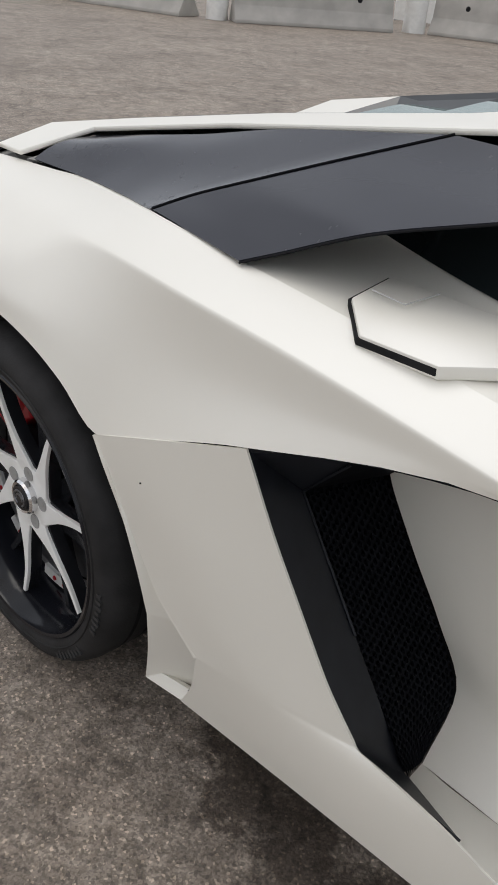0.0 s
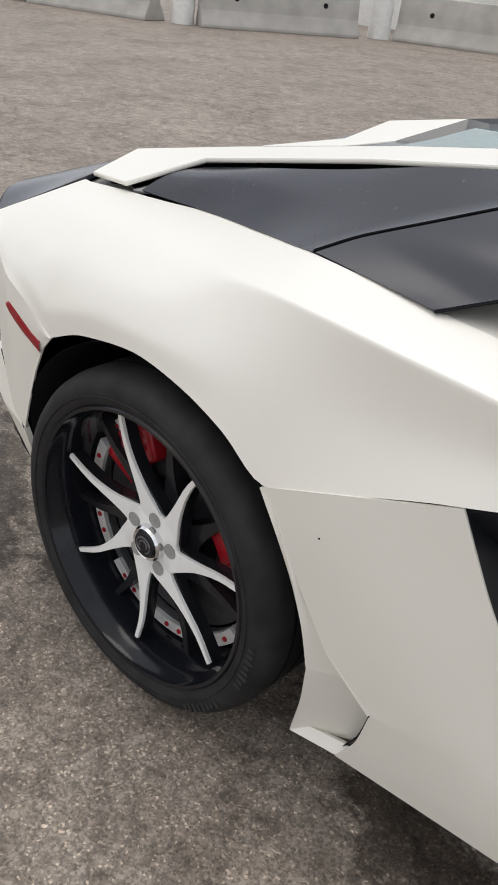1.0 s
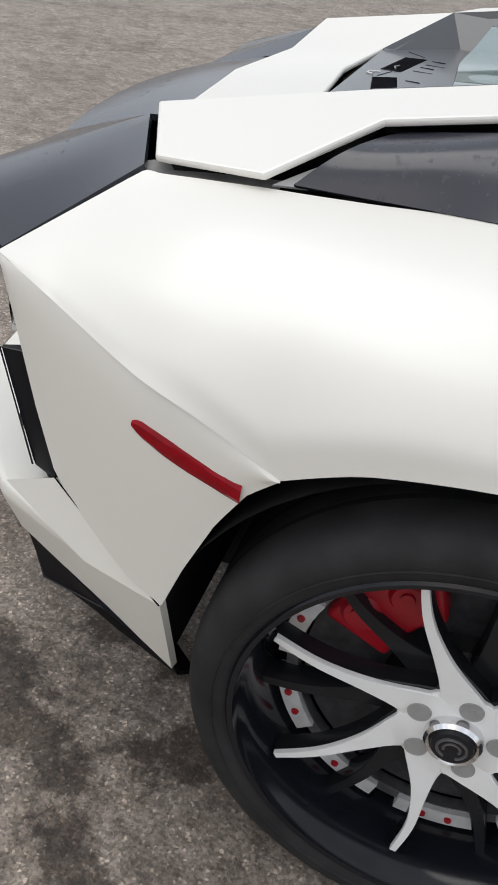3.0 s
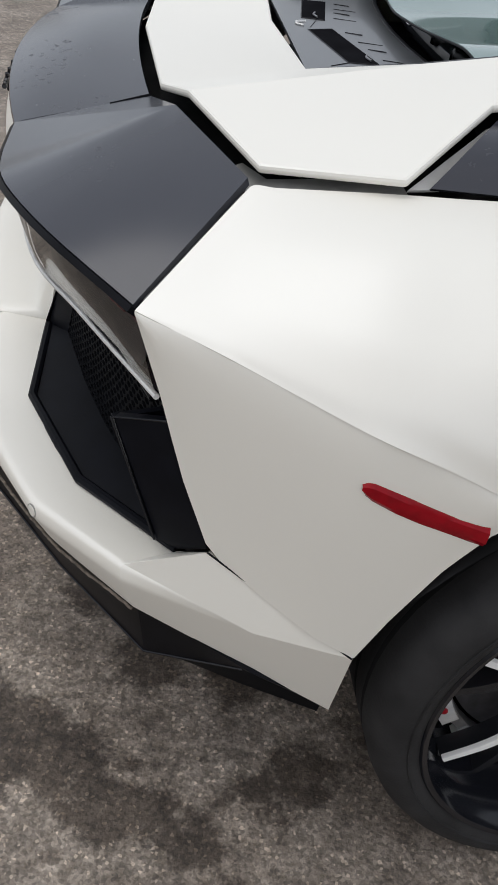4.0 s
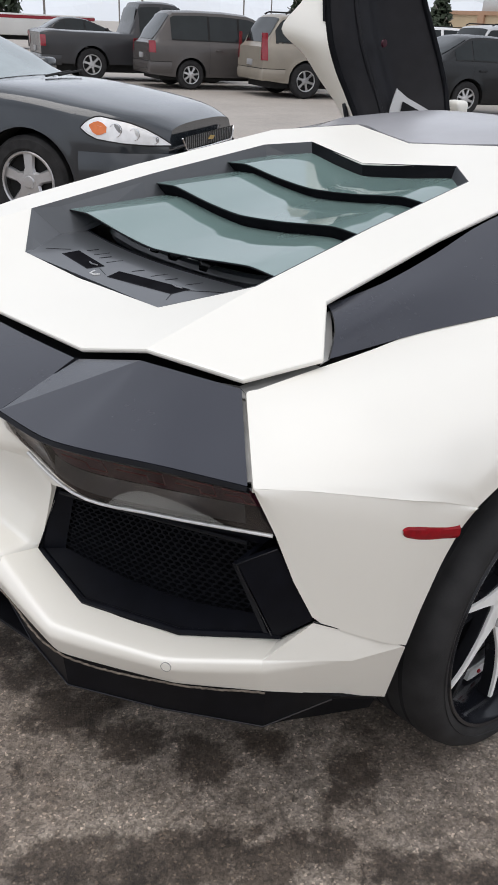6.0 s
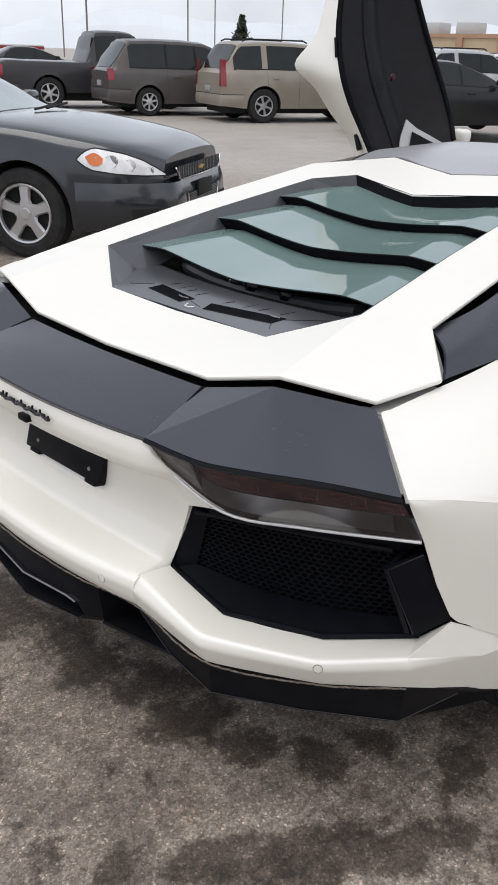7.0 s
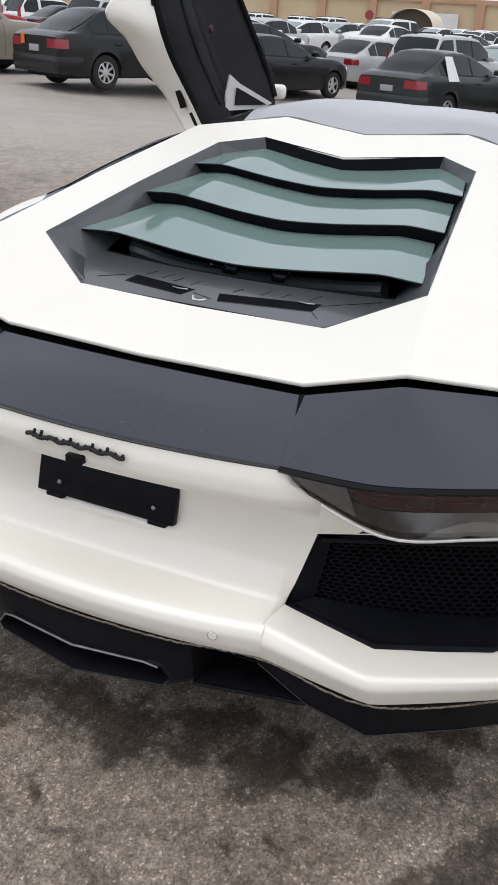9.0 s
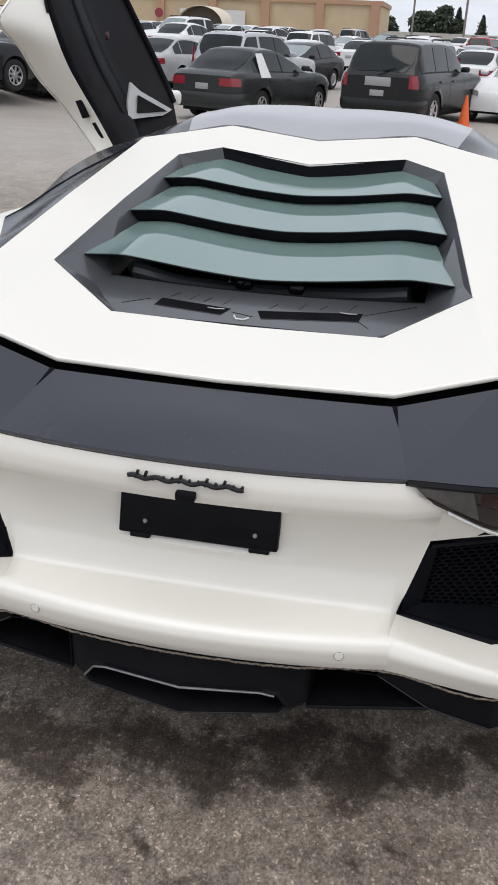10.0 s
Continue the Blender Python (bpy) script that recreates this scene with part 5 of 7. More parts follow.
    for k in range(5):
        a = radians(72 * k + 28)
        at_lug = (0.056 * math.cos(a), 0, 0.056 * math.sin(a))
        well = part("lug_well", revolve([(0.0, zf + 0.0022), (0.0140, zf + 0.0022), (0.0150, zf + 0.0030), (0.0160, zf - 0.001)], 24, "y", at_lug), LUGGREY, w)
        part("lug_nut", revolve([(0.0, zf + 0.0030), (0.0050, zf + 0.0030), (0.0056, zf + 0.0020)], 6, "y", at_lug), LUGGREY, well)
    cap = part("centre_cap", revolve([(0.0, zf + 0.020), (0.026, zf + 0.019), (0.029, zf + 0.014), (0.030, zf)], 40), GLOSSBLACK, w, "black centre cap in a chrome ring")
    part("cap_ring", revolve([(0.029, zf + 0.015), (0.033, zf + 0.017), (0.037, zf + 0.012), (0.038, zf - 0.002)], 48), CHROME, cap)
    for rr, half in ((0.0185, 0.86), (0.0105, 0.62)):
        arc = [(rr * math.sin(t), zf + 0.0198, rr * math.cos(t) * 0.92) for t in np.linspace(-math.pi * half, math.pi * half, 25)]
        part("cap_emblem", tube(arc, 0.0021, 6), CAPGREY, cap, "raised grey emblem drawn as plain arcs")
    # brake: drilled disc and red calipers
    part("rotor_ring", revolve([(0.219, -0.125), (0.219, -0.106), (0.236, -0.106), (0.236, -0.125)], 64), STEEL, w)
    for k in range(10):
        a = 2 * math.pi * k / 10 + 0.2
        part("disc_bolt", revolve([(0.0, -0.092), (0.007, -0.093), (0.009, -0.104)], 8, "y", (0.086 * math.cos(a), 0, 0.086 * math.sin(a))), STEEL, w)
    part("brake_disc", revolve([(0.10, -0.125), (0.214, -0.125), (0.214, -0.150), (0.10, -0.150)], 64), DISCDARK, w)
    part("disc_hat", revolve([(0.0, -0.10), (0.085, -0.10), (0.105, -0.125), (0.10, -0.14), (0.0, -0.14)], 40), BLACK, w)
    for k in range(10):
        a = 2 * math.pi * k / 10
        a1 = a + 0.47
        seg = [(0.247 * math.cos(t), 0.247 * math.sin(t)) for t in np.linspace(a, a1, 7)] + [(0.221 * math.cos(t), 0.221 * math.sin(t)) for t in np.linspace(a1, a, 7)]
        rg = part("rotor_segment", prism(seg, -0.118, -0.098), STEELPALE, w, "pale metal ring segment with red bolts")
        for t in (a + 0.14, a + 0.30):
            part("bolt", revolve([(0.0, -0.094), (0.005, -0.095), (0.0062, -0.099)], 10, "y", (0.235 * math.cos(t), 0, 0.235 * math.sin(t))), BRAKERED, rg)
    for a0, a1 in CALIPERS:
        arc = np.linspace(radians(a0), radians(a1), 12)
        seg = [((0.226 if 2 < i < 9 else 0.217) * math.cos(t), (0.226 if 2 < i < 9 else 0.217) * math.sin(t)) for i, t in enumerate(arc)] + [((0.132 + 0.012 * math.cos(6 * i)) * math.cos(t), (0.132 + 0.012 * math.cos(6 * i)) * math.sin(t)) for i, t in enumerate(arc[::-1])]
        cp = part("brake_caliper", soften(prism(seg, -0.165, -0.092), 0.010, 40, 3), BRAKERED, w, "red brake caliper")
        for t in (arc[3], arc[8]):
            part("piston_housing", revolve([(0.0, -0.084), (0.022, -0.085), (0.028, -0.092)], 20, "y", (0.190 * math.cos(t), 0, 0.190 * math.sin(t))), BRAKERED, cp)
            part("caliper_bolt", revolve([(0.0, -0.080), (0.009, -0.081), (0.011, -0.092)], 14, "y", (0.195 * math.cos(t), 0, 0.195 * math.sin(t))), BRAKERED, cp)
    return w


CALIPERS = ((25, 72), (143, 188))
for x in (0.0, 2.70):
    for s in (1, -1):
        wheel(x, s * 1.045, s)


# roof, screen, nose and the raised door
def front():
    a = [(0.708, 0.0, 1.166), (0.755, 0.15, 1.176), (0.806, 0.302, 1.186), (0.735, 0.435, 1.166), (0.668, 0.560, 1.145)]
    b = [(0.95, 0.0, 1.212), (0.96, 0.16, 1.216), (0.98, 0.33, 1.212), (0.93, 0.47, 1.190), (0.90, 0.588, 1.142)]
    c = [(1.30, 0.0, 1.218), (1.30, 0.16, 1.220), (1.30, 0.34, 1.210), (1.30, 0.50, 1.176), (1.28, 0.61, 1.118)]
    d = [(1.62, 0.0, 1.140), (1.62, 0.16, 1.140), (1.60, 0.34, 1.128), (1.58, 0.50, 1.10), (1.55, 0.61, 1.06)]
    for s in (1, -1):
        inner, outer = [g[:4] for g in (a, b, c, d)], [g[3:] for g in (a, b, c, d)]
        part("roof_panel", thicken(loft(inner, 5, 4, s), 0.010, (0.5, 0, 0)), ROOFWRAP, car, "satin roof panel with the sky's sheen in its grey")
        part("roof_side", thicken(loft(outer, 5, 4, s), 0.010, (0.5, 0, 0)), GLOSSBLACK, car, "gloss black roof side above the door opening")
        ws = [(1.62, 0.0, 1.137), (1.60, 0.34, 1.125), (1.55, 0.61, 1.057)]
        wb = [(2.55, 0.0, 0.80), (2.45, 0.40, 0.80), (2.20, 0.76, 0.80)]
        part("windscreen", thicken(loft([ws, wb], 6, 4, s, True), 0.008), DARKGLASS, car, "raked dark windscreen")
        hb = [(3.55, 0.0, 0.44), (3.50, 0.45, 0.44), (3.25, 0.86, 0.46)]
        part("front_hood", thicken(loft([[(2.55, 0.0, 0.80), (2.45, 0.40, 0.80), (2.20, 0.80, 0.80)], [(3.05, 0.0, 0.68), (3.0, 0.45, 0.70), (2.75, 0.86, 0.76)], hb], 6, 4, s), 0.012), WHITE, car)
        part("front_bumper", thicken(loft([hb, [(3.60, 0.0, 0.30), (3.54, 0.5, 0.30), (3.25, 0.95, 0.32)], [(3.50, 0.0, 0.14), (3.46, 0.5, 0.14), (3.15, 0.95, 0.16)]], 6, 4, s), 0.012), WHITE, car)
        fa = [(1.5, 0.90, 0.86), (1.9, 0.86, 0.84), (2.2, 0.80, 0.80), (2.45, 0.84, 0.79), (2.75, 0.86, 0.762), (3.05, 0.87, 0.62), (3.25, 0.86, 0.46)]
        fb = [(1.5, 0.965, 0.79), (1.9, 0.95, 0.76), (2.28, 0.97, 0.72), (2.45, 1.0, 0.745), (2.75, 1.0, 0.752), (2.98, 1.0, 0.68), (3.25, 0.95, 0.45)]
        part("front_fender", thicken(loft([fa, fb], 5, 5, s, True), 0.012), WHITE, car)
        da = [(1.5, 0.966, 0.79), (1.9, 0.95, 0.76), (2.28, 0.97, 0.718)]
        db = [(1.5, 0.90, 0.50), (1.9, 0.89, 0.50), (2.32, 0.96, 0.50)]
        dc = [(1.4, 0.99, 0.25), (1.9, 0.98, 0.22), (2.36, 0.98, 0.22)]
        part("lower_flank", thicken(loft([da, db, dc], 5, 4, s), 0.012), WHITE, car)
        rows = [[(2.70 + 0.40 * math.cos(t), y, 0.351 + 0.39 * math.sin(t)) for y in (0.62, 0.8, 0.985)] for t in np.linspace(-0.3, math.pi + 0.3, 24)]
        part("front_arch_liner", grid_bm(rows, s), VOID, car)
    # Unseen black boxes added to fill the shell against light leaks.
    part("body_fill", box_bm(-0.56, 2.35, -0.60, 0.60, 0.14, 0.70, 0.02), VOID, car)
    part("cabin_core", box_bm(0.62, 1.9, -0.52, 0.52, 0.70, 1.02, 0.05), VOID, car)
    part("tail_core", box_bm(-0.76, -0.40, -0.40, 0.40, 0.22, 0.78, 0.01), VOID, car)


front()


def raised_door():
    door = new("door")
    door.parent = car
    tagged(door, "raised scissor door, white skin and black leather inside")
    A = [(1.66, 1.10, 0.95), (1.735, 1.27, 1.12), (1.70, 1.37, 1.24), (1.60, 1.40, 1.36), (1.482, 1.432, 1.462), (1.565, 1.375, 1.60), (1.655, 1.375, 1.86), (1.755, 1.355, 2.08)]
    B = [(1.66, 1.02, 0.97), (1.645, 1.09, 1.10), (1.635, 1.15, 1.20), (1.612, 1.20, 1.30), (1.59, 1.24, 1.42), (1.61, 1.30, 1.60), (1.68, 1.34, 1.85), (1.78, 1.34, 2.06)]
    C = [(1.95, 0.80, 1.00), (2.01, 0.85, 1.15), (2.05, 0.905, 1.24), (2.07, 0.965, 1.34), (2.08, 1.03, 1.45), (2.08, 1.11, 1.60), (2.06, 1.20, 1.82), (2.02, 1.26, 2.04)]
    M = [tuple(np.array(b) * 0.5 + np.array(c) * 0.5 + np.array((0.035, 0.02, 0))) for b, c in zip(B, C)]
    b1 = [tuple(np.array(b) * 0.86 + np.array(c) * 0.14 + np.array((-0.015, -0.02, 0))) for b, c in zip(B, C)]
    m1 = [tuple(np.array(b) * 0.62 + np.array(c) * 0.38 + np.array((-0.005, -0.01, 0))) for b, c in zip(B, C)]
    part("door_edge", thicken(loft([A, B], 5, 3, 1, True), 0.02, (2.2, 1.6, 1.4)), WHITE, door, "white door edge")
    part("door_trim", thicken(loft([B, b1, m1, M, C], 5, 4, 1), 0.02, (2.4, 1.8, 1.4)), LEATHER, door, "black leather door lining")
    part("door_skin", thicken(loft([[tuple(np.array(p) + np.array((0.03, 0.03, 0))) for p in A], [tuple(np.array(p) + np.array((0.02, 0.14, 0.0))) for p in M], [tuple(np.array(p) + np.array((0.03, 0.03, 0))) for p in C]], 5, 5, 1), 0.012, (1.2, 0.4, 1.4)), WHITE, door)
    seam = [tuple(np.array(b) * 0.70 + np.array(c) * 0.30 + np.array((-0.012, -0.016, 0))) for b, c in zip(B, C)][1:]
    part("armrest_seam", tube(seam, 0.010, 8, 30), LEATHER, door)
    part("door_seal", tube([tuple(np.array(p) + np.array((0.012, -0.010, 0))) for p in B[1:]], 0.013, 8, 40), MATTBLACK, door, "black rubber door seal")
    part("door_seal", tube([tuple(np.array(p) + np.array((-0.004, -0.006, 0))) for p in C[1:]], 0.012, 8, 40), MATTBLACK, door)
    tri = [(1.80, 0.985, 1.238), (1.845, 0.955, 1.20), (1.98, 0.845, 1.118), (1.93, 0.872, 1.095), (1.76, 0.985, 1.085), (1.775, 0.99, 1.16)]
    part("mirror_trim", thicken(poly_bm(tri, [range(6)]), 0.012, (2.4, 1.8, 1.2)), material("pale_satin_trim", (0.5, 0.5, 0.5), 0.35, 0.2), door)
    part("mirror_hole", thicken(poly_bm([(1.815, 0.955, 1.185), (1.94, 0.855, 1.112), (1.80, 0.955, 1.11)], [range(3)]), 0.006, (2.4, 1.8, 1.2)), VOID, door)
    part("latch_plate", thicken(poly_bm([(1.655, 1.165, 1.165), (1.675, 1.20, 1.155), (1.665, 1.165, 1.085), (1.650, 1.13, 1.095)], [range(4)]), 0.006, (2.2, 1.6, 1.4)), BLACK, door)
    for q, r_ in (((1.648, 1.145, 1.192), 0.008), ((1.645, 1.150, 1.216), 0.006), ((1.640, 1.19, 1.27), 0.005)):
        part("fixing_hole", revolve([(0.0, -0.004), (r_, -0.004), (r_, 0.004), (0.0, 0.004)], 14, "y", q), BLACK, door)
    part("edge_slot", thicken(poly_bm([(1.662, 1.105, 1.075), (1.672, 1.125, 1.068), (1.668, 1.085, 1.005), (1.660, 1.068, 1.012)], [range(4)]), 0.006, (2.2, 1.6, 1.4)), BLACK, door)
    part("edge_slot", thicken(poly_bm([(1.588, 1.262, 1.50), (1.583, 1.272, 1.50), (1.592, 1.292, 1.585), (1.597, 1.282, 1.585)], [range(4)]), 0.008, (2.2, 1.6, 1.4)), BLACK, door)
    part("warning_lamp", revolve([(0.0, -0.004), (0.016, -0.002), (0.018, 0.006)], 14, "y", (1.80, 1.085, 1.42)), DIMRED, door, "small dark red door lamp")
    part("mirror", soften(box_bm(2.10, 2.18, 0.85, 0.94, 1.125, 1.19), 0.02, 40, 3), WHITE, door)


raised_door()


# ---------------- parked vehicles ----------------
ALLOY = material("silver_alloy", (0.55, 0.55, 0.56), 0.3, 0.8, 0.2, 0.06, 20)
GRIME = material("dark_underbody", (0.012, 0.012, 0.012), 0.9, 0, 0, 0.3, 10)
PLATEBAR = material("plate_grey", (0.32, 0.32, 0.33), 0.5, 0, 0, 0.1, 30)
TAILRED = material("tail_lamp_red", (0.24, 0.010, 0.020), 0.2, 0, 0.6, 0.12, 30)


def road_wheel(parent, x, y, r, spokes=7, rim_r=0.62):
    if spokes == 0:
        w = part("wheel", revolve([(r * 0.62, -0.015), (r * 0.9, 0.0), (r, -0.05), (r, -0.17), (r * 0.6, -0.2)], 24), RUBBER, parent)
        w.location = (x, y, r)
        if y < 0:
            w.rotation_euler = (0, 0, math.pi)
        part("rim", revolve([(r * 0.63, -0.01), (r * 0.58, -0.004), (r * 0.5, -0.03), (r * 0.2, -0.012), (0.0, -0.01)], 24), ALLOY, w)
        return w
    w = new("wheel")
    w.parent = parent
    w.location = (x, y, r)
    if y < 0:
        w.rotation_euler = (0, 0, math.pi)
    part("tyre", revolve([(r * rim_r, -0.015), (r * 0.72, 0.0), (r * 0.90, -0.004), (r * 0.985, -0.03), (r, -0.06), (r, -0.16), (r * 0.96, -0.20), (r * rim_r, -0.20)], 40), RUBBER, w)
    part("rim", revolve([(r * rim_r, -0.012), (r * rim_r * 0.97, -0.004), (r * rim_r * 0.92, -0.012), (r * rim_r * 0.88, -0.07), (0.0, -0.08)], 40), GRIME, w)
    part("rim_lip", revolve([(r * rim_r * 1.01, -0.010), (r * rim_r * 0.98, -0.002), (r * rim_r * 0.92, -0.006), (r * rim_r * 0.90, -0.03)], 40), ALLOY, w)
    for k in range(spokes):
        a = 2 * math.pi * k / spokes + 0.3
        rows = []
        for t, wd in ((0.12, 0.30), (0.45, 0.16), (0.93, 0.20)):
            q, d = r * rim_r * t, r * rim_r * wd * (1.15 if spokes == 5 else 0.75)
            c, s = math.cos(a), math.sin(a)
            rows.append([(q * c + d * s, -0.045, q * s - d * c), (q * c + 0.7 * d * s, -0.018 - 0.012 * t, q * s - 0.7 * d * c), (q * c - 0.7 * d * s, -0.018 - 0.012 * t, q * s + 0.7 * d * c), (q * c - d * s, -0.045, q * s + d * c)])
        part("spoke", grid_bm(rows), ALLOY, w)
    part("hub_cap", revolve([(0.0, -0.008), (r * rim_r * 0.18, -0.010), (r * rim_r * 0.24, -0.03)], 20), ALLOY, w)
    return w


SHAPES = {}


def vehicle(name, label, color, m, top, cabin, length, width, wb, r, rear_over, windows, lamps, spokes=7, glass=None, sill=0.24, group="", tumble=0.34, rim_r=0.62, nose=0.42, tail=0.16, crown=0.045):
    """top: side outline of the shoulder line from tail to nose. cabin: (belt x0, roof x0, roof x1, belt x1, belt z, roof z)."""
    v = thing(name, label, "pickup truck" if "pickup" in name else "car", m, group)
    pm = paint(name + "_paint", color)
    gm = glass or DARKGLASS
    x0 = -rear_over  # tail; rear axle at x = 0
    x1 = x0 + length
    hw = width / 2
    b0, t0, t1, b1, zb, zr = cabin
    ra = r + 0.055

    def plan(x):
        e = max(0.0, (x - (x1 - 0.95)) / 0.95)
        q = max(0.0, (x0 + 0.55 - x) / 0.55)
        return hw * (1 - nose * e ** 3.2 - tail * q ** 3.0)

    tp = [tuple(p) for p in spline(top, 60)]
    keep = [tp[0]]
    for p in tp[1:]:
        if p[0] > keep[-1][0] + 0.004:
            keep.append(p)
    dx, dz = [p[0] for p in keep], [p[1] for p in keep]
    # shoulder height, first point raised to the deck
    start = next(i for i, z in enumerate(dz) if z > 0.8 * max(dz))
    dx, dz = [x0] + dx[start:], [dz[start] - 0.03] + dz[start:]

    def deck(x):
        return float(np.interp(x, dx, dz))

    fx = np.linspace(x0 - 0.3, x1 + 0.3, 400)
    raw = np.interp(fx, [b0, t0, t0 + 0.3 * (t1 - t0), t0 + 0.7 * (t1 - t0), t1, b1], [0, zr - zb - 0.02, zr - zb + 0.01, zr - zb + 0.01, zr - zb - 0.025, 0])
    k = max(3, int(0.26 / (fx[1] - fx[0])))
    soft_raw = np.convolve(raw, np.hanning(k) / np.hanning(k).sum(), "same")

    def rise(x):
        fade = min(1.0, max(0.0, min(x - x0, x1 - x) / 0.25)) ** 0.5
        return max(crown * (0.35 + 0.65 * fade), float(np.interp(x, fx, soft_raw)))

    def low(x):
        z = sill + 0.05 * max(0.0, (x0 + 0.5 - x) / 0.5) + 0.03 * max(0.0, (x - x1 + 0.5) / 0.5)
        for c in (0.0, wb):
            if abs(x - c) < ra:
                z = max(z, r + math.sqrt(max(0.0, ra * ra - (x - c) ** 2)))
        return z

    def side_y(x, z):
        t = (z - 0.2) / (deck(x) - 0.2)
        y = plan(x) * float(np.interp(t, (0.0, 0.12, 0.30, 0.55, 0.72, 0.80, 0.90, 0.97, 1.0), (0.93, 0.975, 0.992, 1.0, 1.0, 0.993, 0.975, 0.948, 0.925)))
        for c in (0.0, wb):
            d = math.hypot(x - c, z - r) - ra
            y += 0.014 * math.exp(-(max(0.0, d) / 0.055) ** 2)
        return y

    def upper(x):
        d, h, w = deck(x), rise(x), plan(x)
        g = min(1.0, max(0.0, (h - 0.05) / 0.22))
        g = g * g * (3 - 2 * g)
        a = 0.925 * w
        gr = [(a, d), (a - 0.020 - 0.07 * tumble * h, d + 0.10 * h), (a - 0.0325 - 0.535 * tumble * h, d + 0.48 * h), (a - 0.045 - tumble * h, d + 0.86 * h), (a - 0.080 - tumble * h, d + 0.955 * h), (a - 0.17 - tumble * h, d + 0.995 * h), (0.45 * a, d + h + 0.018), (0, d + h + 0.025)]
        ho = [(a, d), (0.90 * w, d + 0.28 * h), (0.85 * w, d + 0.46 * h), (0.78 * w, d + 0.62 * h), (0.68 * w, d + 0.76 * h), (0.52 * w, d + 0.90 * h), (0.27 * w, d + 0.98 * h), (0, d + h)]
        return [(p[0] * g + q[0] * (1 - g), p[1] * g + q[1] * (1 - g)) for p, q in zip(gr, ho)]

    def over(x, j):
        u = upper(x)
        k = min(6, int(j))
        f = j - k
        return u[k][0] * (1 - f) + u[k + 1][0] * f, u[k][1] * (1 - f) + u[k + 1][1] * f

    xs = set(np.round(np.r_[np.linspace(x0, x0 + 0.5, 9), np.linspace(x0 + 0.5, x1 - 0.9, 30), np.linspace(x1 - 0.9, x1, 16)], 3))
    for c in (0.0, wb):
        xs |= set(np.round(c + ra * np.cos(np.linspace(0, math.pi, 17)), 3)) | {round(c - ra - 0.004, 3), round(c + ra + 0.004, 3)}
    xs = sorted(x for x in xs if x0 <= x <= x1)
    rows = []
    for x in xs:
        lo, d = low(x), deck(x)
        half = [(side_y(x, lo + (d - lo) * t), lo + (d - lo) * t) for t in (0.0, 0.06, 0.16, 0.30, 0.46, 0.62, 0.74, 0.84, 0.93)] + upper(x)
        rows.append([(x, -y, z) for y, z in half] + [(x, y, z) for y, z in half[-2::-1]])
    bm = grid_bm(rows)
    bm.verts.ensure_lookup_table()
    n = len(rows[0])
    for a in (0, len(rows) - 1):
        bm.faces.new([bm.verts[a * n + i] for i in range(n)])
    bmesh.ops.triangulate(bm, faces=[f for f in bm.faces if len(f.verts) > 4])
    bmesh.ops.recalc_face_normals(bm, faces=bm.faces)
    part("body", bm, pm, v, "", 34)
    part("underbody", box_bm(x0 + 0.25, x1 - 0.25, -hw + 0.24, hw - 0.24, 0.20, 0.62), GRIME, v)
    for s in (-1, 1):
        for c in (0.0, wb):
            arc = [[(c + ra * 0.995 * math.cos(a), s * yy, r + ra * 0.995 * math.sin(a)) for yy in (hw - 0.02, hw - 0.24)] for a in np.linspace(-0.1, math.pi + 0.1, 18)]
            part("arch_lining", grid_bm(arc), GRIME, v)

    def strip(nm, xa, xb, ja, jb, mt, steps=10, js=4, off=0.006):
        for s in (-1, 1):
            g = []
            for x in np.linspace(xa, xb, steps):
                row = []
                for j in np.linspace(ja, jb, js):
                    y, z = over(x, j)
                    row.append((x, s * (y + off), z + off * 0.3))
                g.append(row)
            part(nm, grid_bm(g), mt, v)

    strip("window_frame", b0 + (b1 - b0) * windows[0 if "van" in name else 1][0], b0 + (b1 - b0) * (windows[-1][1] - 0.02), 1.0, 3.0, GRIME, 20, 2, 0.003)
    for u0, u1 in windows:
        strip("side_window", b0 + (b1 - b0) * u0, b0 + (b1 - b0) * u1, 1.0, 3.0, gm, 12, 2, 0.006)
    strip("window_moulding", b0 + (b1 - b0) * windows[0][0], b0 + (b1 - b0) * windows[-1][1], 0.62, 0.98, GRIME, 14, 2, 0.004)
    for xa, xb, nm in ((b0, t0, "rear_window"), (b1, t1, "windscreen")):
        g = []
        for f in np.linspace(0.10, 0.90, 8):
            x = xa + (xb - xa) * f
            h = rise(x)
            row = []
            for q in np.linspace(-1, 1, 13):
                y, z = over(x, 7 - 2.55 * abs(q))
                row.append((x + (0.010 if nm == "windscreen" else -0.010), math.copysign(y, q), z + 0.007))
            g.append(row)
        part(nm, grid_bm(g), PALEGLASS if nm == "windscreen" else gm, v)
    for x in (0.0, wb):
        for s in (-1, 1):
            road_wheel(v, x, s * (plan(x) + 0.002), r, spokes, rim_r)

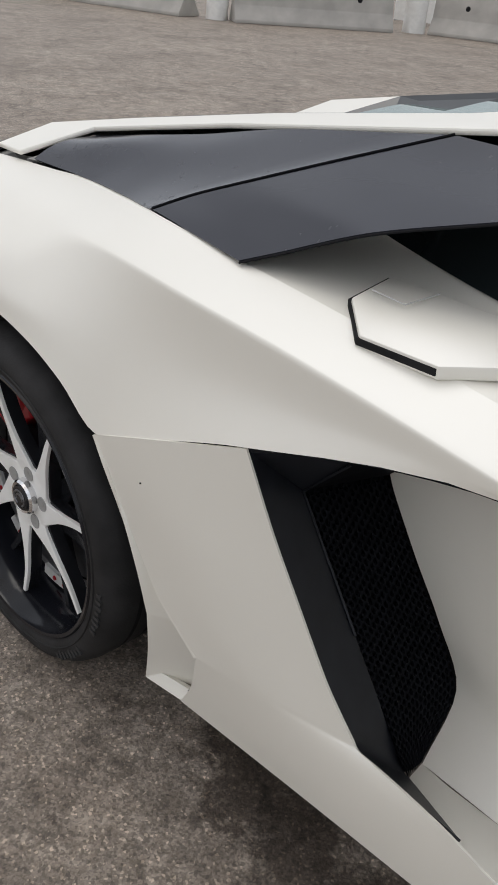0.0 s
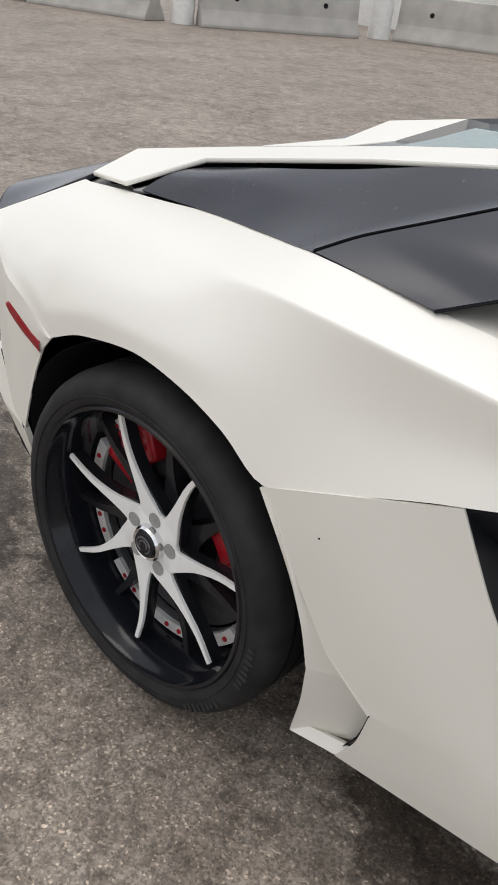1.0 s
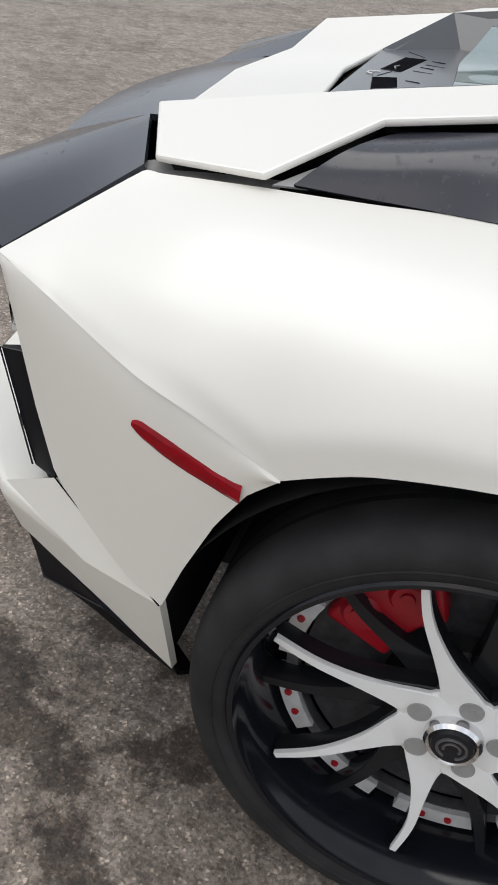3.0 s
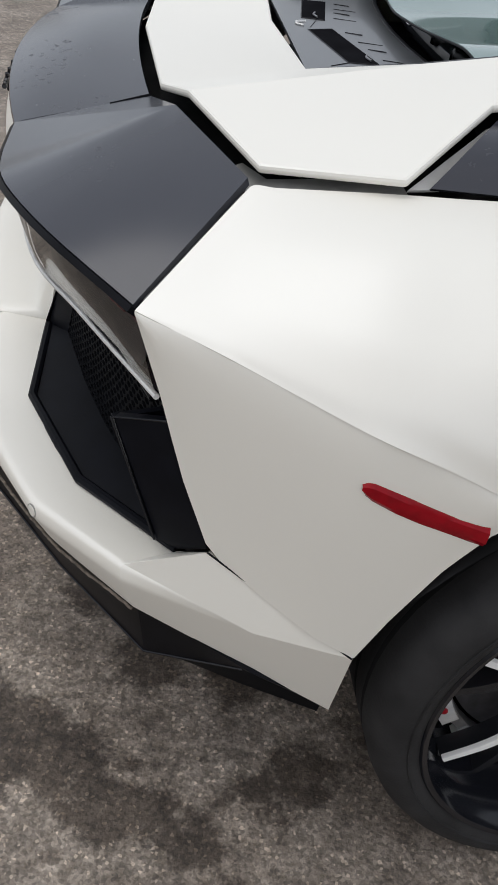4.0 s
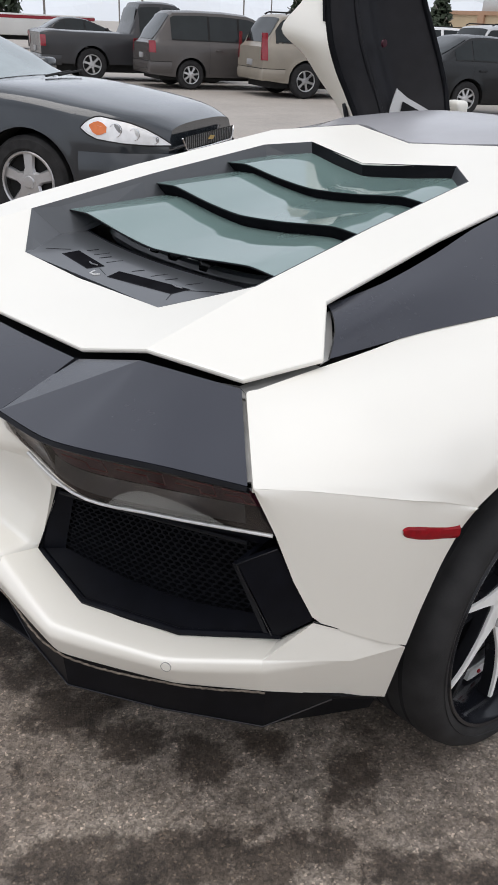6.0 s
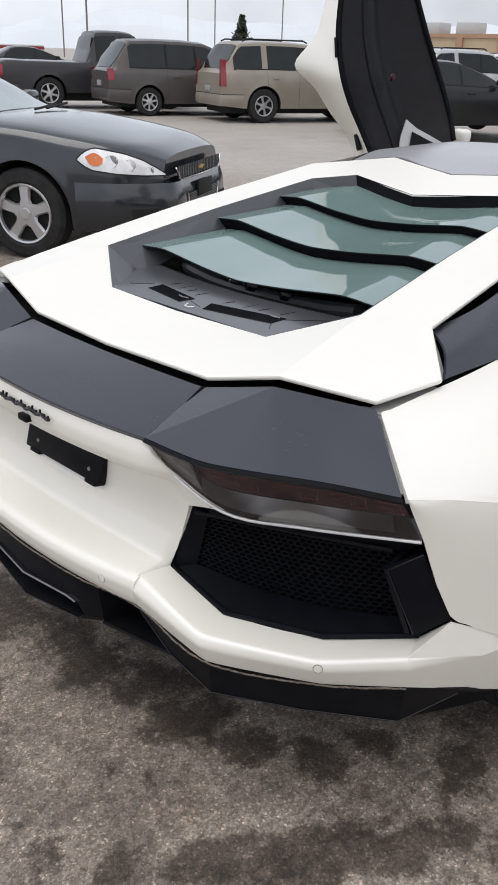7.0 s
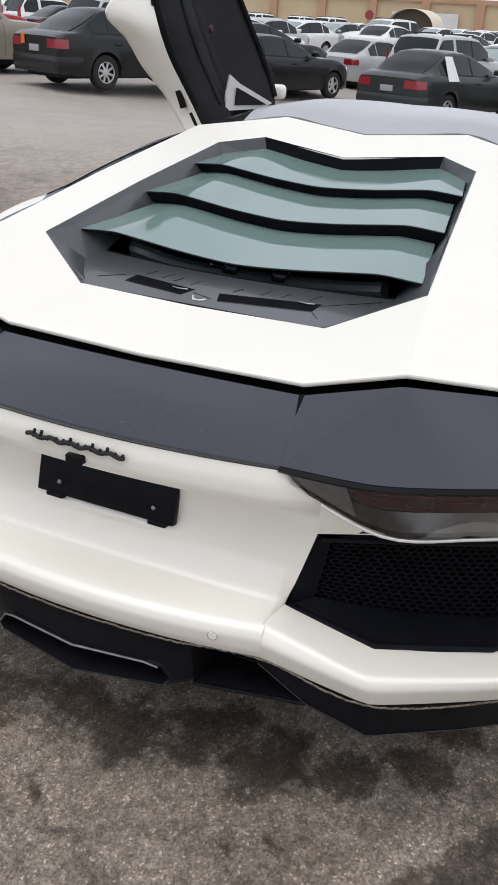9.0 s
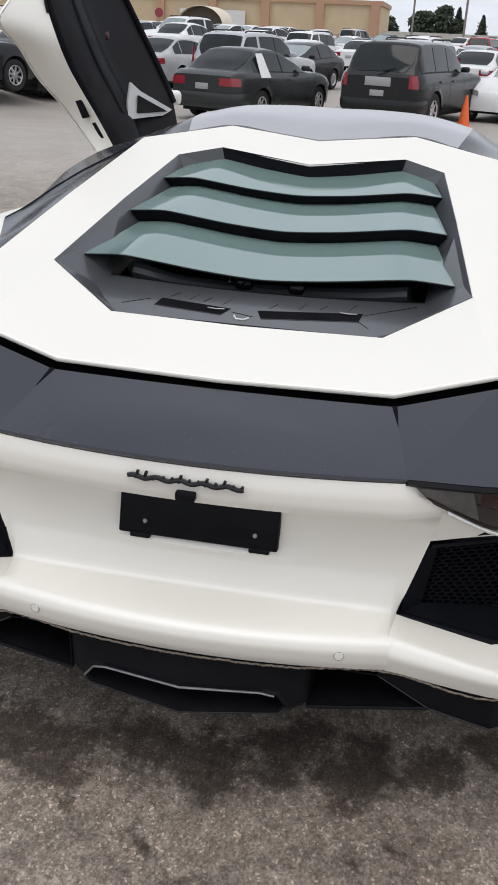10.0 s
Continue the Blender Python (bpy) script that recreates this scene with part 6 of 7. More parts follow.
    def wrap(nm, mt, front, reach, back, z0, z1, off=0.006, slant=0.0, label="", parent=None, bulge=0.0):
        """A patch round a corner: reach along the end face inwards from the corner, back along the side."""
        out = []
        e = x1 if front else x0
        d = 1 if front else -1
        for s in (-1, 1):
            g = []
            we = plan(e)
            path = [(e, we * (1 - reach) + we * reach * t) for t in np.linspace(0, 0.95, 6)] if reach else []
            path += [(e - d * back * t, None) for t in np.linspace(0.02 if reach else 0.0, 1, 10)]
            for i, (x, y) in enumerate(path):
                f = i / (len(path) - 1)
                row = []
                for t in np.linspace(0, 1, 6):
                    z = z0 + (z1 - z0) * t + slant * f
                    o = off + bulge * math.sin(math.pi * t) ** 0.6
                    if y is None:
                        row.append((x + d * o * 0.5, s * (side_y(x, min(z, deck(x) - 0.005)) + o), z))
                    else:
                        row.append((x + d * o, s * min(y, side_y(x, min(z, deck(x) - 0.005))), z))
                g.append(row)
            out.append(part(nm, grid_bm(g), mt, parent or v, label))
        return out

    for kind, z0, z1, reach, back, slant in lamps:
        wrap("tail_lamp" if kind == "tail" else "headlamp", TAILRED if kind == "tail" else CLEARLAMP, kind != "tail", reach, back, z0, z1, 0.008, slant)
    if spokes:
        # bumpers stand proud of the body at both ends, door gaps, handles and mirrors
        wrap("rear_bumper", pm, False, 1.0, 0.50, 0.36, 0.60, 0.004, 0.0, "", None, 0.022)
        wrap("bumper_seam", GRIME, False, 1.0, 0.50, 0.605, 0.618, 0.003)
        for u in ((windows[-1][0] + windows[-2][1]) / 2, windows[-2][0] - 0.01 if len(windows) > 2 else windows[-2][0], windows[-1][1] + 0.02):
            x = b0 + (b1 - b0) * u
            for s in (-1, 1):
                g = [[(x + e, s * (side_y(x, z) + 0.0015), z) for e in (-0.004, 0.004)] for z in np.linspace(max(low(x), sill + 0.06), deck(x) - 0.01, 9)]
                part("door_gap", grid_bm(g), GRIME, v)
    part("number_plate", box_bm(x0 - 0.022, x0 + 0.03, -0.16, 0.16, 0.66, 0.78, 0.004), PLATEBAR, v)
    for s in (-1, 1):
        yb = s * (0.93 * hw)
        part("door_mirror", soften(box_bm(b1 - 0.62, b1 - 0.49, min(yb, yb + s * 0.20), max(yb, yb + s * 0.20), zb + 0.05, zb + 0.17), 0.04, 40, 3), pm, v)
        for hx in (windows[-2][0] + 0.03, windows[-1][0] + 0.03) if spokes else ():
            x = b0 + (b1 - b0) * hx
            y = s * (side_y(x, zb - 0.12) + 0.012)
            part("door_handle", soften(box_bm(x, x + 0.17, y - 0.014, y + 0.014, zb - 0.135, zb - 0.105), 0.006), pm, v)
    v_shape = {"plan": plan, "side": side_y, "deck": deck, "low": low, "wrap": wrap, "x0": x0, "x1": x1, "paint": pm}
    SHAPES[name] = v_shape
    return v


def seat(x, y, heading, half):
    """Turns the place of the right rear wheel into the pose of the rear axle's middle."""
    h = radians(heading)
    return pose(x - half * math.sin(h), y + half * math.cos(h), float(ground_z(x, y)) if x > 17 else 0.0, 0, 0, heading)


SEDAN_TOP = [(-1.02, 0.30), (-1.06, 0.55), (-1.02, 0.88), (-0.92, 0.97), (-0.55, 1.00), (0.2, 0.98), (1.3, 0.95), (2.3, 0.94), (2.75, 0.93), (3.15, 0.86), (3.50, 0.76), (3.68, 0.62), (3.72, 0.42), (3.66, 0.26)]
SEDAN_CABIN = (-0.72, 0.12, 1.12, 2.42, 0.96, 1.44)
SEDAN_WIN = ((0.14, 0.26), (0.275, 0.53), (0.55, 0.88))
SEDAN_LAMPS = (("tail", 0.74, 0.90, 0.42, 0.20, 0.0), ("head", 0.60, 0.72, 0.30, 0.45, 0.06))
SUV_TOP = [(-0.98, 0.36), (-1.02, 0.60), (-0.99, 0.95), (-0.95, 1.08), (-0.3, 1.10), (0.8, 1.10), (2.1, 1.09), (2.6, 1.08), (3.2, 1.02), (3.62, 0.92), (3.74, 0.70), (3.76, 0.50), (3.70, 0.32)]
SUV_CABIN = (-0.96, -0.56, 1.35, 2.25, 1.08, 1.70)
SUV_WIN = ((0.07, 0.29), (0.335, 0.575), (0.59, 0.86))
SUV_LAMPS = (("tail", 0.78, 1.34, 0.13, 0.10, 0.0), ("head", 0.70, 0.88, 0.30, 0.35, 0.04))
VAN_TOP = [(-0.92, 0.36), (-0.98, 0.55), (-0.93, 0.90), (-0.86, 1.02), (0.0, 1.03), (1.2, 1.02), (2.4, 1.00), (3.0, 0.96), (3.45, 0.86), (3.72, 0.72), (3.80, 0.50), (3.74, 0.30)]
VAN_CABIN = (-0.92, -0.42, 1.55, 2.90, 1.00, 1.68)
VAN_WIN = ((0.12, 0.36), (0.375, 0.56), (0.575, 0.86))
VAN_LAMPS = (("tail", 0.80, 1.06, 0.13, 0.13, 0.0), ("head", 0.60, 0.74, 0.35, 0.40, 0.05))


def sedan(label, color, x, y, h, name="sedan", spokes=7, group=""):
    return vehicle(name, label, color, seat(x, y, h, 0.85), SEDAN_TOP, SEDAN_CABIN, 4.78, 1.80, 2.74, 0.325, 1.06, SEDAN_WIN, SEDAN_LAMPS, spokes, group=group)


def suv(label, color, x, y, h, name="suv", spokes=6, group=""):
    v = vehicle(name, label, color, seat(x, y, h, 0.88), SUV_TOP, SUV_CABIN, 4.80, 1.88, 2.82, 0.375, 1.02, SUV_WIN, SUV_LAMPS, spokes, sill=0.32, group=group, tumble=0.20, rim_r=0.60)
    for s in (-1, 1):
        part("roof_rail", tube([(-0.45, s * 0.62, 1.73), (-0.35, s * 0.62, 1.775), (1.1, s * 0.62, 1.775), (1.2, s * 0.62, 1.73)], 0.018, 8), GRIME, v)
    return v


# the row of cars across the lane
LOT = "cars parked across the lane"
suv("tan-gold boxy suv with tall red tail lamps, parked in the row", (0.27, 0.242, 0.200), 13.6, 13.55, -20, "tan_suv", 6, LOT)
vehicle("minivan", "grey-brown minivan with dark side glass, parked in the row", (0.085, 0.078, 0.075), seat(12.5, 16.4, -20, 0.88), VAN_TOP, VAN_CABIN, 4.78, 1.92, 2.88, 0.33, 0.98, VAN_WIN, VAN_LAMPS, 7, sill=0.28, group=LOT, tumble=0.24)


def pickup():
    top = [(-1.22, 0.48), (-1.28, 0.60), (-1.24, 0.95), (-1.22, 1.12), (-0.4, 1.13), (0.8, 1.12), (2.2, 1.12), (2.9, 1.12), (3.6, 1.06), (4.1, 0.98), (4.22, 0.75), (4.24, 0.52), (4.18, 0.40)]
    v = vehicle("grey_pickup", "dark grey pickup truck with an open bed, parked in the row", (0.040, 0.040, 0.043), seat(11.6, 19.4, -20, 0.92), top, (1.10, 1.28, 2.35, 3.05, 1.10, 1.88), 5.5, 1.98, 3.30, 0.39, 1.28, ((0.10, 0.40), (0.44, 0.86)), (("tail", 0.80, 1.06, 0.14, 0.13, 0.0), ("head", 0.72, 0.92, 0.30, 0.20, 0.0)), 6, sill=0.40, group=LOT, tumble=0.20, nose=0.15, tail=0.05)
    part("bed_liner", box_bm(-1.12, 1.0, -0.80, 0.80, 1.10, 1.145), GRIME, v)
    return v


pickup()
cam_s = sedan("black sedan with red tail lamps and a damaged bumper", (0.012, 0.013, 0.014), 14.0, 9.4, -20, "black_sedan", 8, LOT)
part("orange_tag", box_bm(-1.085, -1.075, 0.30, 0.42, 0.78, 0.96), AMBER, cam_s)
sedan("near-black sedan with triangular tail lamps, parked in the row", (0.010, 0.010, 0.011), 18.9, 8.1, -20, "dark_sedan", 5, LOT)
acc = sedan("dark grey sedan with a white protective sheet over one rear door", (0.030, 0.033, 0.033), 18.0, 3.36, -20, "grey_sedan", 7, LOT)
sheet = [[(-0.06 + 0.42 * u * (1 - 0.35 * f) - 0.02 * f, -(0.885 - 0.17 * f), 0.90 + 0.48 * f) for u in np.linspace(0, 1, 5)] for f in np.linspace(0, 1, 5)]
part("protective_sheet", thicken(grid_bm(sheet), 0.01, (0.5, 0.5, 0.6)), material("white_film", (0.8, 0.8, 0.8), 0.4, 0, 0, 0.04, 20, 0.3, 60), acc)
bs = vehicle("black_suv", "black suv with mid-height tail lamps and an empty plate recess", (0.012, 0.013, 0.014), seat(18.8, -0.32, -20, 0.88), SUV_TOP, SUV_CABIN, 4.80, 1.94, 2.76, 0.37, 1.02, SUV_WIN, (("tail", 0.84, 1.10, 0.12, 0.12, 0.0), ("head", 0.70, 0.88, 0.30, 0.35, 0.04)), 6, sill=0.32, group=LOT, tumble=0.22, rim_r=0.60)
part("plate_recess", box_bm(-1.035, -1.0, -0.30, 0.30, 0.86, 1.04, 0.01), PLATEBAR, bs)
part("rear_wiper", tube([(-0.99, 0.05, 1.14), (-0.90, -0.32, 1.22)], 0.012, 6), GRIME, bs)

# charcoal sedan close to the sports car, its nose towards the lane
IMPALA_TOP = [(-1.12, 0.30), (-1.16, 0.55), (-1.12, 0.90), (-0.98, 1.0), (-0.5, 1.03), (0.3, 0.98), (1.4, 0.95), (2.3, 0.95), (2.75, 0.93), (3.20, 0.875), (3.60, 0.81), (3.82, 0.75), (3.90, 0.72)]


def near_sedan():
    h = radians(-60)
    fx, fy = 1.71, 4.36  # right front wheel
    rx, ry = fx - 2.81 * math.cos(h), fy - 2.81 * math.sin(h)
    v = vehicle("charcoal_sedan", "charcoal grey sedan with silver alloy wheels and amber corner lamps", (0.022, 0.027, 0.033), seat(rx, ry, -60, 0.90), IMPALA_TOP, (-0.72, 0.05, 1.30, 2.45, 0.96, 1.47), 5.06, 1.85, 2.81, 0.34, 1.16, SEDAN_WIN, (("tail", 0.74, 0.92, 0.42, 0.20, 0.0),), 5, rim_r=0.66, nose=0.36, crown=0.075)
    S = SHAPES["charcoal_sedan"]
    side_y, deck, x1 = S["side"], S["deck"], S["x1"]
    # headlamps lie in the front corners, tallest in their middle
    for s in (-1, 1):
        rows = []
        for t in np.linspace(0, 1, 20):
            x = 3.26 + (x1 - 0.05 - 3.26) * t
            zt = min(np.interp(t, (0, 0.06, 0.14, 0.27, 0.5, 0.75, 0.92, 1), (0.768, 0.808, 0.836, 0.846, 0.818, 0.766, 0.706, 0.668)), deck(x) - 0.006)
            zb = np.interp(t, (0, 0.08, 0.2, 0.5, 0.8, 1), (0.758, 0.722, 0.690, 0.667, 0.656, 0.655))
            row = [(x + 0.004, side_y(x, min(z, deck(x) - 0.004)) + 0.008, z) for z in np.linspace(zb, zt, 6)]
            rows.append(row)
        hl = part("headlamp", grid_bm(rows, s), LAMPWHITE, v, "clear headlamp with an amber corner")
        part("lamp_edge", tube([(p[0], s * p[1], p[2]) for p in [r[0] for r in rows] + [r[-1] for r in rows[::-1]] + [rows[0][0]]], 0.005, 6), GRIME, hl)
        corner = [[(p[0] + 0.001, p[1] + 0.005, p[2]) for p in r[lo:hi]] for r, lo, hi in zip(rows[2:7], (2, 1, 1, 1, 1), (5, 5, 5, 5, 5))]
        corner = [[tuple(np.array(r[0]) * (1 - t) + np.array(r[-1]) * t) for t in np.linspace(0.5 - w, 0.5 + w, 4)] for r, w in zip(corner, (0.12, 0.42, 0.5, 0.42, 0.2))]
        part("amber_corner", grid_bm(corner, s), AMBER, hl)
        for q, k, rr, mt in ((8, 3, 0.046, PALELENS), (12, 3, 0.040, STEELPALE), (16, 3, 0.026, PALELENS)):
            p = rows[q][k]
            bowl = part("lamp_bowl", revolve([(0.0, -0.002), (rr * 0.6, 0.002), (rr, 0.009)], 20, "y", (p[0], 0, p[2] - 0.008)), mt, hl)
            bowl.location = (0, s * (p[1] - 0.002), 0)
            part("bowl_ring", tube([(p[0] + rr * math.cos(t), s * 0.009, p[2] - 0.008 + rr * math.sin(t)) for t in np.linspace(0, 2 * math.pi, 21)], 0.003, 5), CHROME, bowl)
    w1 = S["plan"](x1)

    def nose_patch(nm, mt, reach, z0, z1, off, parent, steps=15):
        g = []
        for y in np.linspace(-reach, reach, steps):
            x = x1 if abs(y) <= w1 else x1 - 0.6 * (abs(y) - w1)
            g.append([(x + off, y, z0 + (z1 - z0) * q) for q in (0, 0.33, 0.66, 1)])
        return part(nm, grid_bm(g), mt, parent)

    top = deck(x1) + 0.01
    gr = nose_patch("front_grille", GRIME, 0.52, top - 0.115, top - 0.02, 0.008, v)
    for k in range(26):
        y = -0.50 + 1.00 * k / 25
        part("grille_bar", box_bm(x1 + 0.008, x1 + 0.014, y - 0.004, y + 0.004, top - 0.110, top - 0.024), STEEL, gr)
    part("grille_trim", tube([(x1 + 0.004, -0.55, top - 0.03), (x1 + 0.012, -0.48, top - 0.120), (x1 + 0.016, 0.0, top - 0.125), (x1 + 0.012, 0.48, top - 0.120), (x1 + 0.004, 0.55, top - 0.03)], 0.007, 8), CHROME, gr)
    part("gold_emblem", prism([(-0.07, top - 0.075), (-0.02, top - 0.050), (0.07, top - 0.060), (0.02, top - 0.085)], x1 + 0.012, x1 + 0.022, "x"), material("gold_emblem", (0.6, 0.42, 0.14), 0.3, 0.8), gr)
    S["wrap"]("front_bumper", S["paint"], True, 1.0, 0.66, 0.25, top - 0.13, 0.003, 0.0, "", None, 0.034)
    lower = nose_patch("lower_grille", GRIME, 0.36, 0.34, 0.50, 0.041, v)
    for k in range(12):
        z = 0.352 + 0.0125 * k
        part("grille_bar", box_bm(x1 + 0.041, x1 + 0.045, -0.34, 0.34, z - 0.0022, z + 0.0022), STEEL, lower)
    part("grille_trim", tube([(x1 + 0.040, -0.38, 0.50), (x1 + 0.044, -0.35, 0.335), (x1 + 0.046, 0.0, 0.33), (x1 + 0.044, 0.35, 0.335), (x1 + 0.040, 0.38, 0.50)], 0.006, 8), CHROME, lower)
    part("plate_pad", box_bm(x1 + 0.040, x1 + 0.058, -0.17, 0.17, 0.45, 0.57, 0.004), GRIME, v)
    S["wrap"]("fog_recess", GRIME, True, 0.30, 0.26, 0.36, 0.42, 0.036)
    for s in (-1, 1):
        part("wiper", tube([(2.52, s * 0.1, 1.035), (2.46, s * 0.1 + 0.5, 1.055)], 0.010, 6), GRIME, v)
    # white lettering on the front door
    for y, text, size in ((0.66, "AUCTIONS", 0.066),):
        fc = bpy.data.curves.new("door_lettering", "FONT")
        fc.body, fc.size, fc.extrude = text, size, 0.001
        fc.align_x = "CENTER"
        fc.materials.append(material("white_lettering", (0.75, 0.75, 0.75), 0.5))
        tx = new("door_lettering", fc)
        tx.parent = v
        tx.matrix_basis = pose(1.75, -0.932, 0.462, 90, 0, 0)
    for z0, z1 in ((0.440, 0.444), (0.522, 0.526)):
        part("lettering_rule", box_bm(1.50, 1.92, -0.934, -0.929, z0, z1), bpy.data.materials["white_lettering"], v)
    part("lettering_bar", box_bm(1.52, 1.89, -0.934, -0.929, 0.538, 0.588), bpy.data.materials["white_lettering"], v)
    return v


near_sedan()


# rows of cars farther off, built once per kind and then repeated
def far_rows():
    rnd = random.Random(7)
    kinds = [sedan("white sedan in the far rows of the lot", (0.72, 0.72, 0.72), 26, 12, -20, "white_sedan", 0), suv("silver suv in the far rows of the lot", (0.45, 0.46, 0.47), 24, 4.5, -20, "silver_suv", 0), sedan("silver sedan in the far rows of the lot", (0.42, 0.43, 0.44), 26.5, 7.5, -20, "silver_sedan", 0), suv("white suv in the far rows of the lot", (0.74, 0.74, 0.74), 32, 16, -20, "white_suv", 0), sedan("black sedan in the far rows of the lot", (0.012, 0.012, 0.013), 21.5, 9.6, -20, "far_black_sedan", 0), suv("red suv in the far rows of the lot", (0.33, 0.02, 0.02), 30, -4.5, -20, "red_suv", 0)]
    for k in kinds:
        tagged(k, group="far rows of parked cars")
    taken = [(26, 12), (24, 4.5), (26.5, 7.5), (32, 16), (21.5, 9.6), (30, -4.5)]
    for row, x in enumerate((24.0, 31.0, 38.0, 46.0, 55.0, 66.0, 78.0)):
        for col in range(-6, 16):
            y = col * 2.9 + row * 1.1 + rnd.uniform(-0.3, 0.3)
            az_ = math.degrees(math.atan2(y + 1.0, x + 2.0))
            if az_ < -16 or az_ > 34 or rnd.random() < 0.08:
                continue
            if any(abs(x - a) < 5 and abs(y - b) < 2.6 for a, b in taken):
                continue
            j = rnd.choices(range(6), (55, 5, 22, 10, 8, 3))[0]
            xx = x + rnd.uniform(-0.5, 0.5)
            copy_thing(kinds[j], pose(xx, y, float(ground_z(xx, y)), 0, 0, -20 + rnd.uniform(-3, 3) + (180 if rnd.random() < 0.3 else 0)))
    # beyond the row of the van and the tan suv
    for x, y, j in ((20.5, 27.0, 0), (24.0, 23.0, 5), (23.0, 32.0, 4), (27.0, 28.0, 2), (30.0, 22.0, 4), (19.0, 34.0, 4), (34.0, 26.0, 3), (24.5, 16.5, 4), (21.5, 14.2, 1)):
        copy_thing(kinds[j], pose(x, y, float(ground_z(x, y)), 0, 0, -20 + rnd.uniform(-6, 6)))


far_rows()


def traffic_cone(x, y):
    c = thing("traffic_cone", "orange traffic cone standing beside the black suv", "traffic cone", pose(x, y, float(ground_z(x, y))))
    org = material("cone_orange", (0.75, 0.13, 0.03), 0.5, 0, 0, 0.08, 10)
    part("cone", revolve([(0.0, 0.70), (0.025, 0.70), (0.14, 0.04), (0.15, 0.03)], 32, "z"), org, c)
    part("base", box_bm(-0.18, 0.18, -0.18, 0.18, 0.0, 0.035, 0.01), org, c)


traffic_cone(19.5, -1.10)


# ---------------- concrete barriers and white wrapped posts ----------------
def barrier(x, y, heading, length=3.05):
    b = thing("concrete_barrier", "pale grey concrete road barrier with a round lifting hole", "barrier", pose(x, y, 0, 0, 0, heading), "line of concrete barriers")
    prof = [(-0.30, 0.0), (-0.30, 0.06), (-0.15, 0.30), (-0.09, 0.80), (0.09, 0.80), (0.15, 0.30), (0.30, 0.06), (0.30, 0.0)]
    bm = prism(prof, 0, length, "x")
    soften(bm, 0.015, 20, 2)
    body = part("block", bm, CONCRETE, b)
    for q in (0.22, 0.78):
        for s in (-1, 1):
            part("lifting_hole", revolve([(0.0, 0.0), (0.045, 0.0), (0.05, 0.012), (0.0, 0.013)], 20, "y", (length * q, s * 0.125 - 0.006, 0.50)), VOID, body)
    return b


WRAP = material("white_plastic_wrap", (0.78, 0.77, 0.74), 0.4, 0, 0.1, 0.06, 12, 0.6, 18)


def wrapped_post(x, y):
    bm = bmesh.new()
    rings = []
    for z in np.linspace(0, 1.3, 18):
        rings.append([bm.verts.new((0.22 * (1 + 0.14 * noise.noise((math.cos(a) * 1.6 + x, math.sin(a) * 1.6, z * 4))) * math.cos(a), 0.20 * (1 + 0.14 * noise.noise((math.cos(a) * 1.6, math.sin(a) * 1.6 + y, z * 4))) * math.sin(a), z)) for a in np.linspace(0, 2 * math.pi, 24, endpoint=False)])
    for a, b in zip(rings, rings[1:]):
        for i in range(24):
            bm.faces.new((a[i], a[(i + 1) % 24], b[(i + 1) % 24], b[i]))
    bm.faces.new(rings[0])
    bm.faces.new(rings[-1])
    bmesh.ops.recalc_face_normals(bm, faces=bm.faces)
    ob = part("wrapped_post", bm, WRAP)
    ob.location = (x, y, 0)
    tagged(ob, "white crumpled plastic wrapped round a post between barriers", "post", "wrapped posts")


barrier(-11.84, 10.35, 57.4)
barrier(-9.75, 13.75, 14)
barrier(-6.6, 14.5, 14)
barrier(-12.6, 9.95, 180 + 10)
barrier(-15.8, 9.4, 180 + 10)
wrapped_post(-12.15, 10.25)
wrapped_post(-9.98, 13.42)


def tarp_fence():
    f = thing("tarp_fence", "white tarpaulin fence behind the barriers", "fence", pose(-12.2, 15.6, 0, 0, 0, 14))
    rows = [[(x, 0.05 * noise.noise((x * 1.3, z, 2)), z) for z in np.linspace(0.02, 1.9, 8)] for x in np.linspace(0, 9, 40)]
    part("tarp", thicken(grid_bm(rows), 0.01, (4, 5, 1)), WRAP, f)
    for x in np.linspace(0, 9, 6):
        part("post", tube([(x, 0.08, 0), (x, 0.08, 1.95)], 0.03, 8), STEEL, f)


tarp_fence()


# ---------------- far buildings, poles, trees, hills ----------------
def long_building():
    b = thing("long_building", "long low tan stucco building with brown pilasters", "building", pose(112, 6.8, 0))
    part("wall", box_bm(0, 20, 0, 80, 0, 4.3), STUCCO, b)
    part("cornice", box_bm(-0.25, 20, -0.2, 80.2, 4.1, 4.6), STUCCODARK, b)
    part("plinth", box_bm(-0.12, 0.0, 0, 80, 0, 0.9), STUCCODARK, b)
    for k in range(13):
        y = 0.6 + k * 6.5
        part("pilaster", box_bm(-0.45, 0.0, y - 0.5, y + 0.5, 0, 4.1), STUCCODARK, b)
    for y in (30, 40, 52, 66, 72):
        part("roof_unit", box_bm(4, 7, y, y + 3.2, 4.6, 6.2, 0.1), material("roof_unit_grey", (0.5, 0.52, 0.52), 0.5, 0.3) if y == 30 else bpy.data.materials["roof_unit_grey"], b)
    gate = part("gate", box_bm(-0.7, -0.46, 16.0, 24.0, 0, 3.0), WHITEPANEL, b, "pale roller gate")
    for y in (18.7, 21.3):
        part("gate_bar", box_bm(-0.76, -0.70, y - 0.06, y + 0.06, 0, 3.0), STEEL, gate)


WHITEPANEL = material("pale_panel", (0.62, 0.62, 0.60), 0.6, 0, 0, 0.05, 1)
long_building()


